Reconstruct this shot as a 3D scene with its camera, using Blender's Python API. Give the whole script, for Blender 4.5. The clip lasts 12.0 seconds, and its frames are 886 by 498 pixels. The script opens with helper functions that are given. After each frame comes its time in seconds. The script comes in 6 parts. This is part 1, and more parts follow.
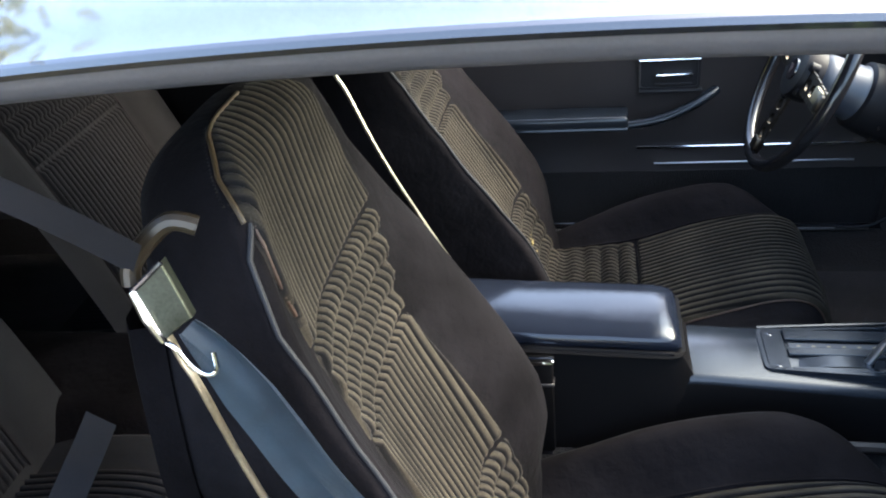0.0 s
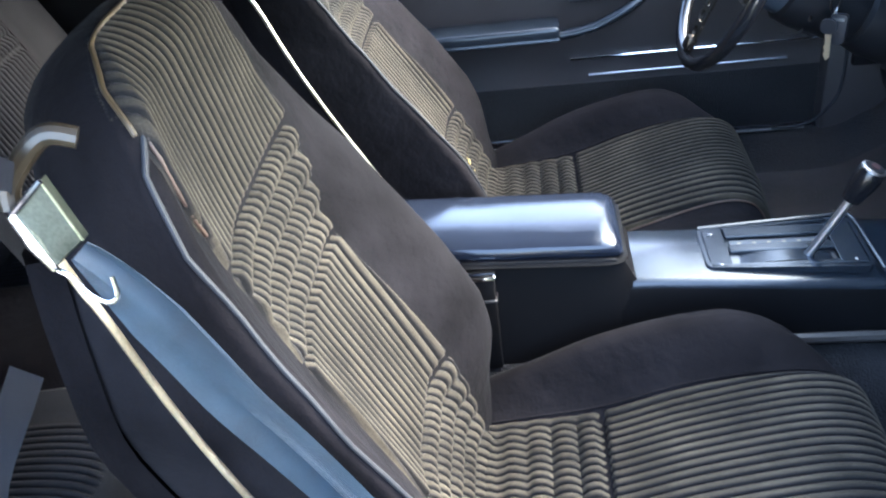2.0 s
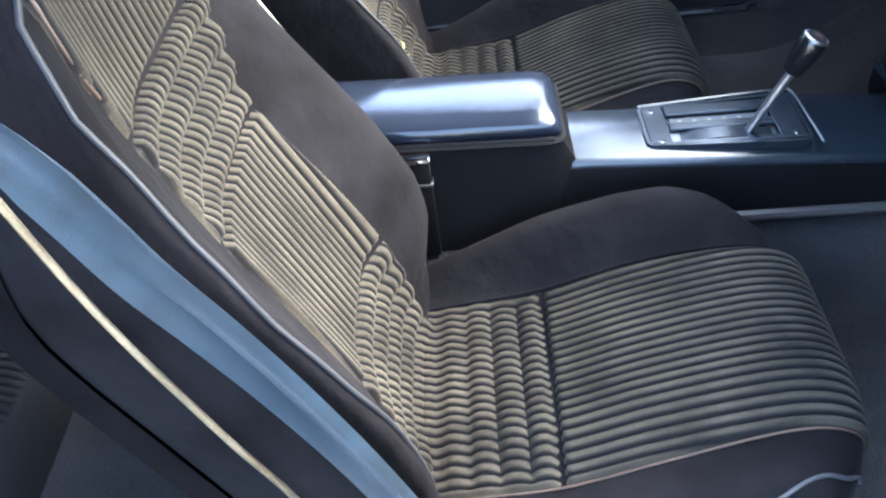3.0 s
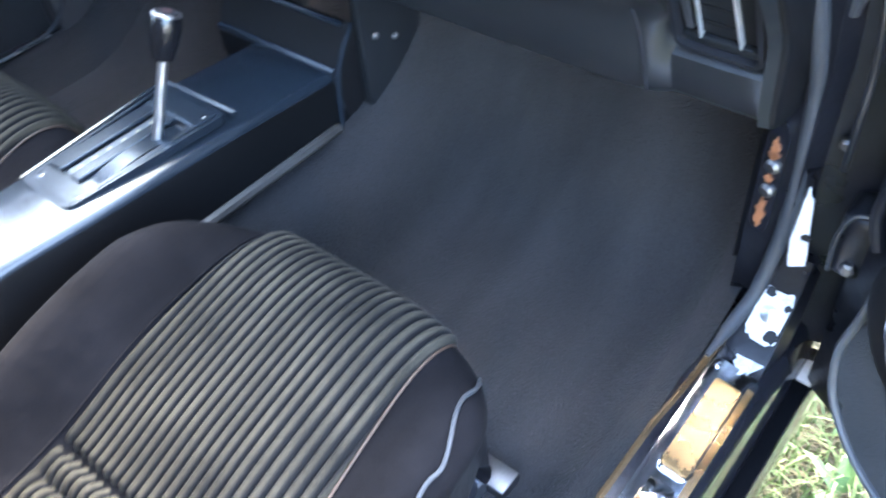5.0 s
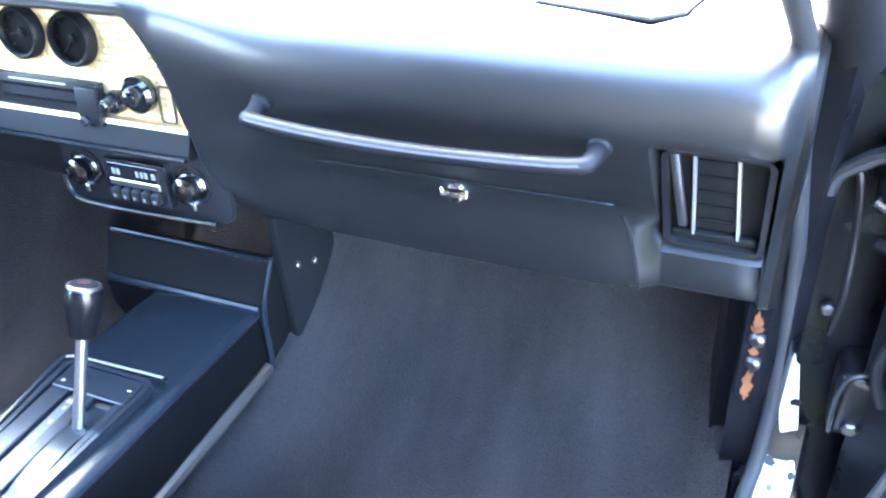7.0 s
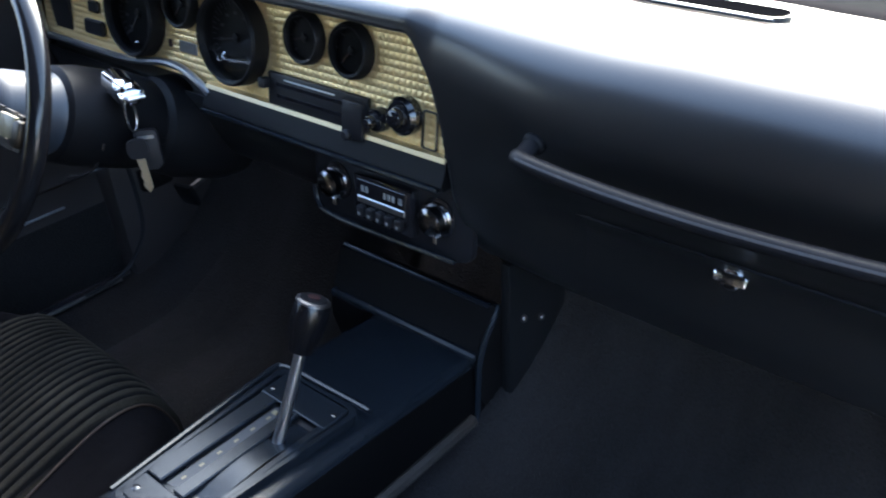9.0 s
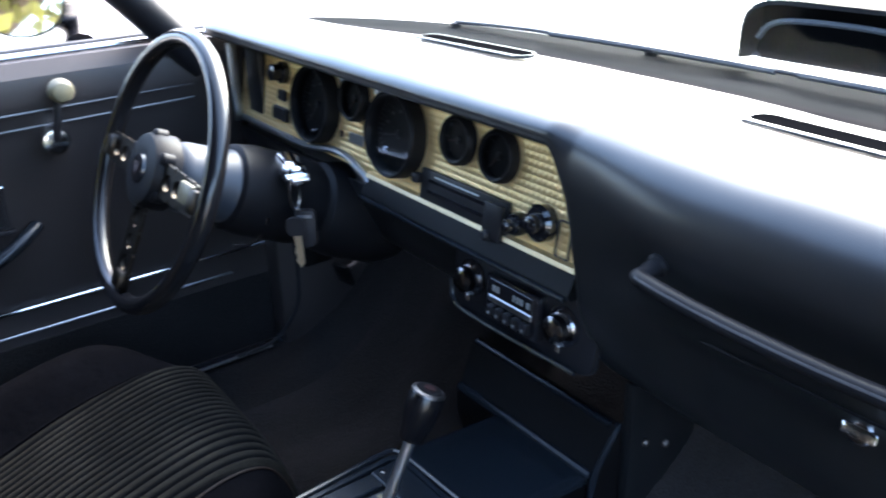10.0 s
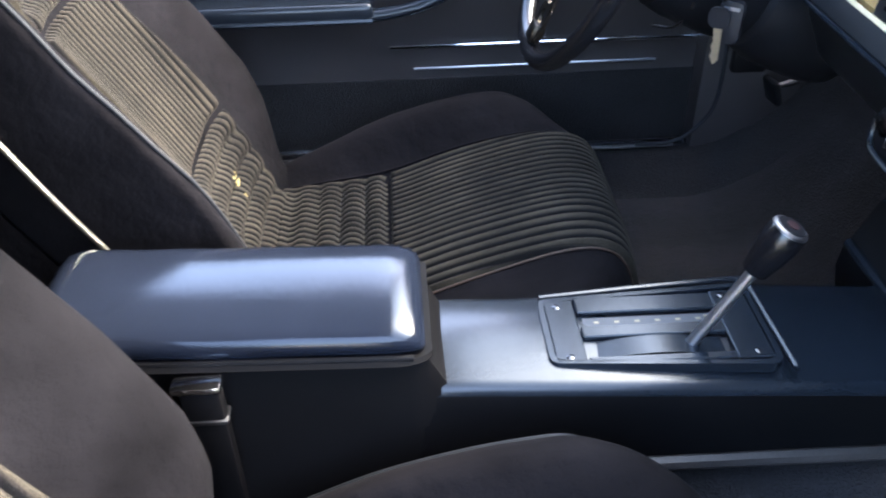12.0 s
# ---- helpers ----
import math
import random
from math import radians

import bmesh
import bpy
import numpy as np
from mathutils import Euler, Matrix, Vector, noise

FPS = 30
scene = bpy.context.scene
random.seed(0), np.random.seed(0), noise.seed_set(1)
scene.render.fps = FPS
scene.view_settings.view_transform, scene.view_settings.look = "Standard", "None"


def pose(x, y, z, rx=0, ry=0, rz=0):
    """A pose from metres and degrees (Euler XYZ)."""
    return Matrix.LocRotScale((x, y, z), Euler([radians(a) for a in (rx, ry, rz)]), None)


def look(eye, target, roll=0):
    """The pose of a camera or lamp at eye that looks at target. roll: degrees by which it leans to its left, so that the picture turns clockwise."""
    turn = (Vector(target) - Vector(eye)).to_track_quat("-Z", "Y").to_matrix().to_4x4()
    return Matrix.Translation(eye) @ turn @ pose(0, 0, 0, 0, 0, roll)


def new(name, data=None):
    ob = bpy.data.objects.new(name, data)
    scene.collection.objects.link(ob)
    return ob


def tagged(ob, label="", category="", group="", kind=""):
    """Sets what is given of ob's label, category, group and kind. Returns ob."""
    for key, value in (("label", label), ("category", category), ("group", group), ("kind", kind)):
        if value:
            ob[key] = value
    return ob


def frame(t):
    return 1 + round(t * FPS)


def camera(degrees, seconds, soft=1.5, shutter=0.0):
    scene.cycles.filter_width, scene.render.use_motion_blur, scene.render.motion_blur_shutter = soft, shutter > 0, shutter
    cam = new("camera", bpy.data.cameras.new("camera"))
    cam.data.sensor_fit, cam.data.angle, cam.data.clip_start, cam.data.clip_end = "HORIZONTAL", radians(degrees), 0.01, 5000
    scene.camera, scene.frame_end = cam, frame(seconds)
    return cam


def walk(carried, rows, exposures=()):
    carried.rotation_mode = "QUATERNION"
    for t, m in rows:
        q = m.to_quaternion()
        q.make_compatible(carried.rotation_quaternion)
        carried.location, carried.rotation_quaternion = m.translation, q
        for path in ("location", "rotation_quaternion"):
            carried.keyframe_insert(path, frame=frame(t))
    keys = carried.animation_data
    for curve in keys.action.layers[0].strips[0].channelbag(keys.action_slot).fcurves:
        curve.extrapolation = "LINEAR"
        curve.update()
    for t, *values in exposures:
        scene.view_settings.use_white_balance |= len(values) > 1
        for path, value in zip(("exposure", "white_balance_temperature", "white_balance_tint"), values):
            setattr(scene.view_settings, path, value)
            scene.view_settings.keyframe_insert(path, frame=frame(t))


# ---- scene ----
cam = camera(55.4, 12.0, 1.9, 0.4)
PATH = [
    (0, (0.373, -1.034, 1.38), (0.022, 0.644, 0.349), -6.4),
    (0.5, (0.392, -1.04, 1.37), (0.034, 0.635, 0.339), -7.7),
    (1, (0.396, -1.038, 1.366), (0.059, 0.63, 0.315), -7.6),
    (1.5, (0.388, -1.028, 1.353), (0.092, 0.614, 0.25), -9.1),
    (2, (0.388, -1.013, 1.332), (0.148, 0.597, 0.169), -8.7),
    (2.5, (0.388, -1.002, 1.306), (0.211, 0.535, 0.04), -7.6),
    (2.7, (0.39, -1.0, 1.296), (0.238, 0.507, -0.01), -7.7),
    (4.3, (0.425, -0.984, 1.186), (0.747, 0.349, -0.27), -7.4),
    (4.5, (0.406, -0.942, 1.176), (0.95, 0.308, -0.287), -7.2),
    (5, (0.37, -0.847, 1.179), (1.389, 0.118, -0.246), -6.6),
    (5.5, (0.38, -0.748, 1.142), (1.549, -0.012, -0.304), -5.6),
    (6, (0.409, -0.681, 1.132), (1.659, -0.17, -0.343), -3.7),
    (6.5, (0.374, -0.654, 1.182), (1.781, -0.055, -0.107), -5.2),
    (6.7, (0.366, -0.651, 1.194), (1.817, -0.014, -0.026), -4.8),
    (8.3, (0.364, -0.625, 1.203), (1.794, 0.266, 0.125), -4.0),
    (8.5, (0.373, -0.613, 1.195), (1.766, 0.336, 0.119), -3.8),
    (9, (0.405, -0.572, 1.166), (1.682, 0.56, 0.123), -3.1),
    (9.5, (0.428, -0.569, 1.158), (1.645, 0.713, 0.223), -3.2),
    (10, (0.424, -0.607, 1.173), (1.5, 0.866, 0.353), -1.6),
    (10.5, (0.456, -0.613, 1.173), (1.221, 1.028, 0.323), -0.8),
    (11, (0.492, -0.607, 1.154), (0.865, 1.06, 0.113), -1.7),
    (11.5, (0.499, -0.609, 1.146), (0.684, 0.998, -0.031), -1.5),
    (12, (0.484, -0.618, 1.145), (0.564, 0.978, -0.058), -1.2),
]
EXPOSURES = [(0.0, 4.05, 6400, 8), (0.5, 4.55, 6000, 8), (1.0, 4.3, 5900, 13), (1.5, 5.0, 5900, 8), (2.0, 5.2, 5800, 8), (2.5, 5.25, 5900, 8), (4.5, 5.6, 5600, 8), (5.0, 6.15, 6000, 8), (5.5, 6.15, 6350, 8), (6.0, 6.6, 6600, 9), (6.5, 7.4, 6200, 10), (8.5, 3.9, 4950, 8), (9.0, 3.9, 6000, 10), (9.5, 4.75, 6200, 10), (10.0, 4.0, 5850, 11), (10.5, 3.4, 5900, 10), (11.0, 4.9, 6150, 20), (11.5, 5.1, 6150, 15), (12.0, 4.9, 6100, 13)]
walk(cam, [(t, look(eye, target, roll)) for t, eye, target, roll in PATH], EXPOSURES)

# ---- light ----
world = bpy.data.worlds.new("sky")
scene.world = world
world.use_nodes = True
wn = world.node_tree
sky = wn.nodes.new("ShaderNodeTexSky")
sky.sky_type = "NISHITA"
sky.sun_disc = False
SUN_EL, SUN_FROM = radians(40), Vector((1.0, 0.3, 0))
sky.sun_elevation = SUN_EL
sky.sun_rotation = math.atan2(SUN_FROM.x, SUN_FROM.y)
sky.air_density, sky.dust_density = 1.0, 5.0
wn.links.new(sky.outputs[0], wn.nodes["Background"].inputs[0])
wn.nodes["Background"].inputs[1].default_value = 0.15
sun_data = bpy.data.lights.new("sun", "SUN")
sun_data.energy, sun_data.angle, sun_data.color = 0.42, radians(64), (1.0, 0.97, 0.93)
sun = new("sun", sun_data)
sun_dir = SUN_FROM.normalized() * math.cos(SUN_EL) + Vector((0, 0, math.sin(SUN_EL)))
sun.matrix_basis = look(sun_dir * 20, (0, 0, 0))


# ---- materials ----
def material(name, base, rough=0.5, metal=0.0, vary=0.25, scale=6.0, fine=400.0, bump=0.2, depth=0.0006,
             sheen=0.0, coat=0.0, rough_vary=0.1, spec=0.5, coat_rough=0.05, crush=0.0, ior=1.45, stretch=None):
    """A surface with stains at one scale and grain and relief at another."""
    m = bpy.data.materials.new(name)
    m.use_nodes = True
    nt = m.node_tree
    b = nt.nodes["Principled BSDF"]
    co = nt.nodes.new("ShaderNodeTexCoord")
    big = nt.nodes.new("ShaderNodeTexNoise")
    big.inputs["Scale"].default_value, big.inputs["Detail"].default_value = scale, 5
    small = nt.nodes.new("ShaderNodeTexNoise")
    small.inputs["Scale"].default_value, small.inputs["Detail"].default_value = fine, 3
    for n in (big, small):
        nt.links.new(co.outputs["Object"], n.inputs["Vector"])
    if stretch:
        mp = nt.nodes.new("ShaderNodeMapping")
        mp.inputs["Scale"].default_value = stretch
        mp.inputs["Rotation"].default_value = (0, 0, 0.5)
        nt.links.new(co.outputs["Object"], mp.inputs["Vector"])
        nt.links.new(mp.outputs[0], big.inputs["Vector"])
    mix = nt.nodes.new("ShaderNodeMix")
    mix.data_type = "RGBA"
    mix.inputs["A"].default_value = (*[c * (1 - vary) for c in base], 1)
    mix.inputs["B"].default_value = (*[min(1, c * (1 + vary)) for c in base], 1)
    add = nt.nodes.new("ShaderNodeMath")
    add.operation = "MULTIPLY_ADD"
    add.inputs[1].default_value = 0.35
    nt.links.new(small.outputs["Fac"], add.inputs[0])
    half = nt.nodes.new("ShaderNodeMath")
    half.operation = "MULTIPLY"
    half.inputs[1].default_value = 0.65
    nt.links.new(big.outputs["Fac"], half.inputs[0])
    nt.links.new(half.outputs[0], add.inputs[2])
    ramp = nt.nodes.new("ShaderNodeMapRange")
    ramp.inputs["From Min"].default_value, ramp.inputs["From Max"].default_value = 0.3, 0.7
    nt.links.new(add.outputs[0], ramp.inputs["Value"])
    nt.links.new(ramp.outputs[0], mix.inputs["Factor"])
    nt.links.new(mix.outputs["Result"], b.inputs["Base Color"])
    rr = nt.nodes.new("ShaderNodeMapRange")
    rr.inputs["To Min"].default_value, rr.inputs["To Max"].default_value = max(0.02, rough - rough_vary), min(1, rough + rough_vary)
    nt.links.new(big.outputs["Fac"], rr.inputs["Value"])
    nt.links.new(rr.outputs[0], b.inputs["Roughness"])
    b.inputs["Metallic"].default_value = metal
    b.inputs["IOR"].default_value = ior
    b.inputs["Specular IOR Level"].default_value = spec
    b.inputs["Sheen Weight"].default_value = sheen
    b.inputs["Sheen Roughness"].default_value = 0.3
    b.inputs["Coat Weight"].default_value = coat
    b.inputs["Coat Roughness"].default_value = coat_rough
    if bump:
        bp = nt.nodes.new("ShaderNodeBump")
        bp.inputs["Strength"].default_value, bp.inputs["Distance"].default_value = bump, depth
        nt.links.new(small.outputs["Fac"], bp.inputs["Height"])
        nt.links.new(bp.outputs[0], b.inputs["Normal"])
        if crush:
            mid = nt.nodes.new("ShaderNodeTexNoise")
            mid.inputs["Scale"].default_value, mid.inputs["Detail"].default_value = 38, 4
            nt.links.new(co.outputs["Object"], mid.inputs["Vector"])
            b2 = nt.nodes.new("ShaderNodeBump")
            b2.inputs["Strength"].default_value, b2.inputs["Distance"].default_value = crush, 0.006
            nt.links.new(mid.outputs["Fac"], b2.inputs["Height"])
            nt.links.new(b2.outputs[0], bp.inputs["Normal"])
    return m


M = {}
M["vinyl"] = material("black_vinyl", (0.0045, 0.0043, 0.0047), 0.52, fine=700, bump=0.35, depth=0.0008, spec=0.12)
# Console vinyl darkened in colour for the shade on its flanks.
M["flank"] = material("shaded_flank_vinyl", (0.0028, 0.0027, 0.0029), 0.6, fine=700, bump=0.3, depth=0.0006, spec=0.07)
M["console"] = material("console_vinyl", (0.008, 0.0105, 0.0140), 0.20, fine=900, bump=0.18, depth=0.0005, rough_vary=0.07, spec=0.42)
M["lid"] = material("armrest_vinyl", (0.0055, 0.0075, 0.0125), 0.14, fine=900, bump=0.2, depth=0.0005, rough_vary=0.06, spec=0.42, scale=10)
M["dash"] = material("dash_vinyl", (0.0065, 0.0068, 0.0078), 0.42, fine=800, bump=0.2, depth=0.0005, spec=0.4, coat=0.7, coat_rough=0.30)
M["slot"] = material("matt_black_and_shade", (0.0030, 0.0030, 0.0034), 1.0, vary=0.3, fine=300, bump=0.1, spec=0.0)
M["bar"] = material("grab_bar_vinyl", (0.009, 0.009, 0.0105), 0.45, fine=600, bump=0.15, spec=0.11)
M["print"] = material("faded_pale_print", (0.16, 0.16, 0.155), 0.6, vary=0.2, scale=60, bump=0.0)
M["cowl"] = material("faded_cowl_paint", (0.0032, 0.0036, 0.0046), 0.9, vary=0.3, scale=14, fine=200, bump=0.2, depth=0.001, spec=0.03)
M["grille"] = material("grille_plastic", (0.03, 0.034, 0.042), 0.5, fine=600, bump=0.3)
M["collar"] = material("collar_plastic", (0.020, 0.025, 0.034), 0.40, fine=500, bump=0.1)
M["ledge"] = material("worn_black_ledge", (0.008, 0.0085, 0.0095), 0.42, fine=500, bump=0.1, spec=0.12, rough_vary=0.1)
M["roller"] = material("worn_nylon_roller", (0.050, 0.037, 0.031), 0.8, vary=0.4, scale=60, fine=300, bump=0.2)
M["grey_paint"] = material("scuffed_grey_paint", (0.020, 0.020, 0.022), 0.4, vary=0.6, scale=22, fine=300, bump=0.3, crush=0.15)
M["plastic"] = material("black_plastic", (0.009, 0.009, 0.011), 0.42, fine=500, bump=0.1, spec=0.35)
M["gloss"] = material("gloss_black_plastic", (0.008, 0.008, 0.010), 0.12, fine=300, bump=0.0, coat=0.5, rough_vary=0.04)
M["velour"] = material("charcoal_velour", (0.0052, 0.0048, 0.0054), 1.0, vary=0.7, scale=9, fine=650, bump=0.4, depth=0.0008, sheen=0.014, spec=0.03, crush=0.55)
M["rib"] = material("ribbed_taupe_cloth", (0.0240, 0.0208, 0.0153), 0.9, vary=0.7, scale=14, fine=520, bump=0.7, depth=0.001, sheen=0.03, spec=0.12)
# Two darker tones put rib shading into the stripes of the cloth.
M["rib_mid"] = material("brown_rib_shade", (0.0115, 0.0100, 0.0082), 0.95, vary=0.7, scale=14, fine=520, bump=0.6, depth=0.001, sheen=0.04, spec=0.2)
M["rib_dark"] = material("charcoal_groove_shade", (0.0040, 0.0037, 0.0037), 0.95, vary=0.4, scale=14, fine=1300, bump=0.6, depth=0.001, sheen=0.04, spec=0.2)
M["welt"] = material("grey_vinyl_welt", (0.010, 0.011, 0.013), 0.6, fine=900, bump=0.2, spec=0.25)
M["pale_welt"] = material("pale_vinyl_welt", (0.030, 0.031, 0.034), 0.5, fine=900, bump=0.2, spec=0.3)
M["knob"] = material("knob_plastic", (0.004, 0.004, 0.005), 0.24, vary=0.2, fine=300, bump=0.0, spec=0.5, rough_vary=0.04)
# Front seat cloth again, darkened in colour for the shade in the rear.
M["shaded_rear_rib"] = material("rear_shaded_rib_cloth", (0.0043, 0.0046, 0.0055), 0.95, vary=0.5, scale=14, fine=1300, bump=0.6, depth=0.001, spec=0.2)
M["shaded_rear_groove"] = material("rear_shaded_groove_cloth", (0.0034, 0.0036, 0.0043), 0.95, vary=0.4, scale=14, fine=1300, bump=0.6, depth=0.001, spec=0.15)
M["foot"] = material("worn_brown_edge", (0.028, 0.024, 0.021), 0.5, vary=0.5, scale=12, fine=300, bump=0.3)
M["piping"] = material("seam_piping", (0.034, 0.023, 0.010), 0.5, fine=900, bump=0.4)
M["brown_seam"] = material("faded_brown_seam", (0.030, 0.016, 0.009), 0.6, vary=0.4, scale=30, fine=900, bump=0.4)
M["carpet"] = material("black_carpet", (0.0148, 0.0140, 0.0143), 1.0, vary=0.6, scale=4, stretch=(0.7, 3.2, 1.0), fine=350, bump=1.0, depth=0.004, sheen=0.05, spec=0.2, crush=0.25)
M["door_carpet"] = material("door_carpet", (0.020, 0.0205, 0.023), 1.0, vary=0.35, scale=12, fine=500, bump=0.8, depth=0.002, sheen=0.06, spec=0.2)
M["chrome"] = material("chrome", (0.72, 0.73, 0.75), 0.12, metal=1.0, vary=0.1, fine=250, bump=0.05, rough_vary=0.06)
M["knob_chrome"] = material("smoked_chrome", (0.20, 0.20, 0.21), 0.16, metal=1.0, vary=0.2, fine=250, bump=0.05, rough_vary=0.06)
M["steel"] = material("dull_steel", (0.42, 0.43, 0.45), 0.34, metal=1.0, vary=0.25, fine=300, bump=0.15)
M["vane"] = material("brushed_bright_metal", (0.78, 0.78, 0.80), 0.5, metal=1.0, vary=0.2, fine=300, bump=0.1)
M["edge_metal"] = material("dull_bright_strip", (0.48, 0.43, 0.33), 0.36, metal=1.0, vary=0.3, scale=25, fine=300, bump=0.1)
M["spoke"] = material("aged_bronze_metal", (0.040, 0.034, 0.028), 0.36, metal=1.0, vary=0.45, scale=30, fine=300, bump=0.1)
M["satin"] = material("dark_satin_metal", (0.13, 0.125, 0.125), 0.42, metal=1.0, vary=0.3, fine=300, bump=0.1)
M["column"] = material("column_enamel", (0.006, 0.006, 0.007), 0.45, fine=500, bump=0.1, spec=0.16)
M["paint"] = material("black_car_paint", (0.006, 0.006, 0.008), 0.22, vary=0.3, fine=300, bump=0.0, coat=1.0, rough_vary=0.05)
M["hood"] = material("waxed_black_paint", (0.010, 0.010, 0.012), 0.10, vary=0.3, fine=300, bump=0.0, coat=1.0, rough_vary=0.04, spec=1.0, ior=2.1)
M["jamb"] = material("dirty_black_paint", (0.0055, 0.0055, 0.007), 0.3, vary=0.6, scale=12, fine=200, bump=0.2, depth=0.0006, spec=0.28, rough_vary=0.12, crush=0.12)
M["door_vinyl"] = material("door_vinyl", (0.030, 0.0256, 0.0250), 0.46, fine=700, bump=0.25, depth=0.0006, spec=0.65)
M["leather"] = material("rim_leather", (0.007, 0.007, 0.008), 0.17, fine=600, bump=0.15, depth=0.0004, spec=0.5)
M["rubber"] = material("rubber_seal", (0.035, 0.036, 0.040), 0.55, fine=400, bump=0.2)
M["seal"] = material("door_seal_rubber", (0.020, 0.021, 0.024), 0.6, vary=0.35, scale=14, fine=400, bump=0.2, spec=0.3)
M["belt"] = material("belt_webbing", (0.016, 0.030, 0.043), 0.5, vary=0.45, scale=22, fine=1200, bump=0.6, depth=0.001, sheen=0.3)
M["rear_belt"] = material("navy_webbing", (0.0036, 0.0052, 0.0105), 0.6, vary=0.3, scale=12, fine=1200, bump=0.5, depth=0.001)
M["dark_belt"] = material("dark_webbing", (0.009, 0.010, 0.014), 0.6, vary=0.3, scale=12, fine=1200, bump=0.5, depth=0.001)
M["headliner"] = material("headliner_cloth", (0.030, 0.029, 0.030), 0.95, fine=800, bump=0.4)
M["pale"] = material("pale_primer", (0.40, 0.40, 0.41), 0.4, vary=0.5, scale=60, fine=300, bump=0.2)
M["bare_end"] = material("unpainted_end", (0.34, 0.29, 0.25), 0.6, vary=0.2, fine=300, bump=0.1)
M["foam"] = material("yellowed_foam", (0.22, 0.18, 0.065), 0.9, vary=0.4, scale=60, fine=400, bump=0.8, depth=0.002)
M["tan"] = material("cream_plastic", (0.17, 0.148, 0.088), 0.4, vary=0.15, fine=200, bump=0.0)
M["guide"] = material("plated_guide", (0.045, 0.052, 0.044), 0.40, metal=1.0, vary=0.4, scale=30, fine=400, bump=0.2)
# Amber glint of the trim is put into its metal colour.
M["carpet_edge"] = material("worn_glint_strip", (0.10, 0.062, 0.030), 0.25, metal=0.6, vary=0.7, scale=9, fine=300, bump=0.2)
M["amber"] = material("amber_plastic", (0.012, 0.009, 0.005), 0.36, vary=0.4, scale=40, fine=300, bump=0.1)
M["rust"] = material("orange_rust", (0.15, 0.052, 0.017), 0.8, vary=0.5, scale=60, fine=400, bump=0.6, depth=0.002)
M["white"] = material("white_marking", (0.62, 0.62, 0.60), 0.6, vary=0.1, bump=0.0)
M["dial_mark"] = material("faded_dial_print", (0.045, 0.045, 0.05), 0.6, vary=0.3, scale=60, bump=0.0)
M["red"] = material("red_mark", (0.022, 0.006, 0.006), 0.5, vary=0.1, bump=0.0)
M["brass"] = material("brass_key", (0.62, 0.52, 0.36), 0.35, metal=1.0, vary=0.2, bump=0.1)
M["polished"] = material("polished_sill_metal", (0.55, 0.57, 0.62), 0.2, metal=1.0, vary=0.35, scale=18, fine=300, bump=0.1, rough_vary=0.12)
# Golden reflection put into the base colour of brushed aluminium.
M["scuff"] = material("gold_reflection_aluminium", (0.60, 0.42, 0.22), 0.27, metal=1.0, vary=0.15, scale=26, fine=600, bump=0.15)
M["drive"] = material("pale_concrete", (0.50, 0.47, 0.43), 0.9, vary=0.25, scale=0.8, fine=60, bump=0.4, depth=0.01)
M["grass"] = material("lawn_soil", (0.045, 0.042, 0.020), 0.95, vary=0.6, scale=3, fine=90, bump=0.8, depth=0.02)
M["blade"] = material("grass_blade", (0.048, 0.070, 0.014), 0.75, vary=0.7, scale=5, fine=40, bump=0.0)
M["weed"] = material("weed_leaf", (0.055, 0.105, 0.022), 0.55, vary=0.4, scale=9, fine=60, bump=0.0)
M["leaf"] = material("yellow_green_leaf", (0.115, 0.115, 0.020), 0.6, vary=0.5, scale=2, fine=40, bump=0.0)
M["bark"] = material("tree_bark", (0.13, 0.10, 0.075), 0.9, vary=0.4, scale=4, fine=60, bump=0.8, depth=0.01)
M["straw"] = material("dry_grass", (0.105, 0.082, 0.040), 0.9, vary=0.5, scale=8, fine=40, bump=0.0)


def gold_panel():
    """Gold metal with a rolled grid of small pillows."""
    m = material("gold_turned_metal", (0.95, 0.70, 0.36), 0.48, metal=0.8, vary=0.12, fine=500, bump=0.0)
    nt = m.node_tree
    co = nt.nodes.new("ShaderNodeTexCoord")
    sep = nt.nodes.new("ShaderNodeSeparateXYZ")
    nt.links.new(co.outputs["Object"], sep.inputs[0])
    waves = []
    for axis in ("Y", "Z"):
        mul = nt.nodes.new("ShaderNodeMath")
        mul.operation = "MULTIPLY"
        mul.inputs[1].default_value = math.pi / 0.0078
        nt.links.new(sep.outputs[axis], mul.inputs[0])
        s = nt.nodes.new("ShaderNodeMath")
        s.operation = "SINE"
        nt.links.new(mul.outputs[0], s.inputs[0])
        a = nt.nodes.new("ShaderNodeMath")
        a.operation = "ABSOLUTE"
        nt.links.new(s.outputs[0], a.inputs[0])
        waves.append(a)
    p = nt.nodes.new("ShaderNodeMath")
    p.operation = "MULTIPLY"
    nt.links.new(waves[0].outputs[0], p.inputs[0])
    nt.links.new(waves[1].outputs[0], p.inputs[1])
    bp = nt.nodes.new("ShaderNodeBump")
    bp.inputs["Strength"].default_value, bp.inputs["Distance"].default_value = 0.6, 0.0018
    nt.links.new(p.outputs[0], bp.inputs["Height"])
    nt.links.new(bp.outputs[0], nt.nodes["Principled BSDF"].inputs["Normal"])
    return m


M["gold"] = gold_panel()
M["gold_edge"] = material("pale_gold_edge", (0.62, 0.52, 0.34), 0.4, metal=1.0, vary=0.15, fine=300, bump=0.05)


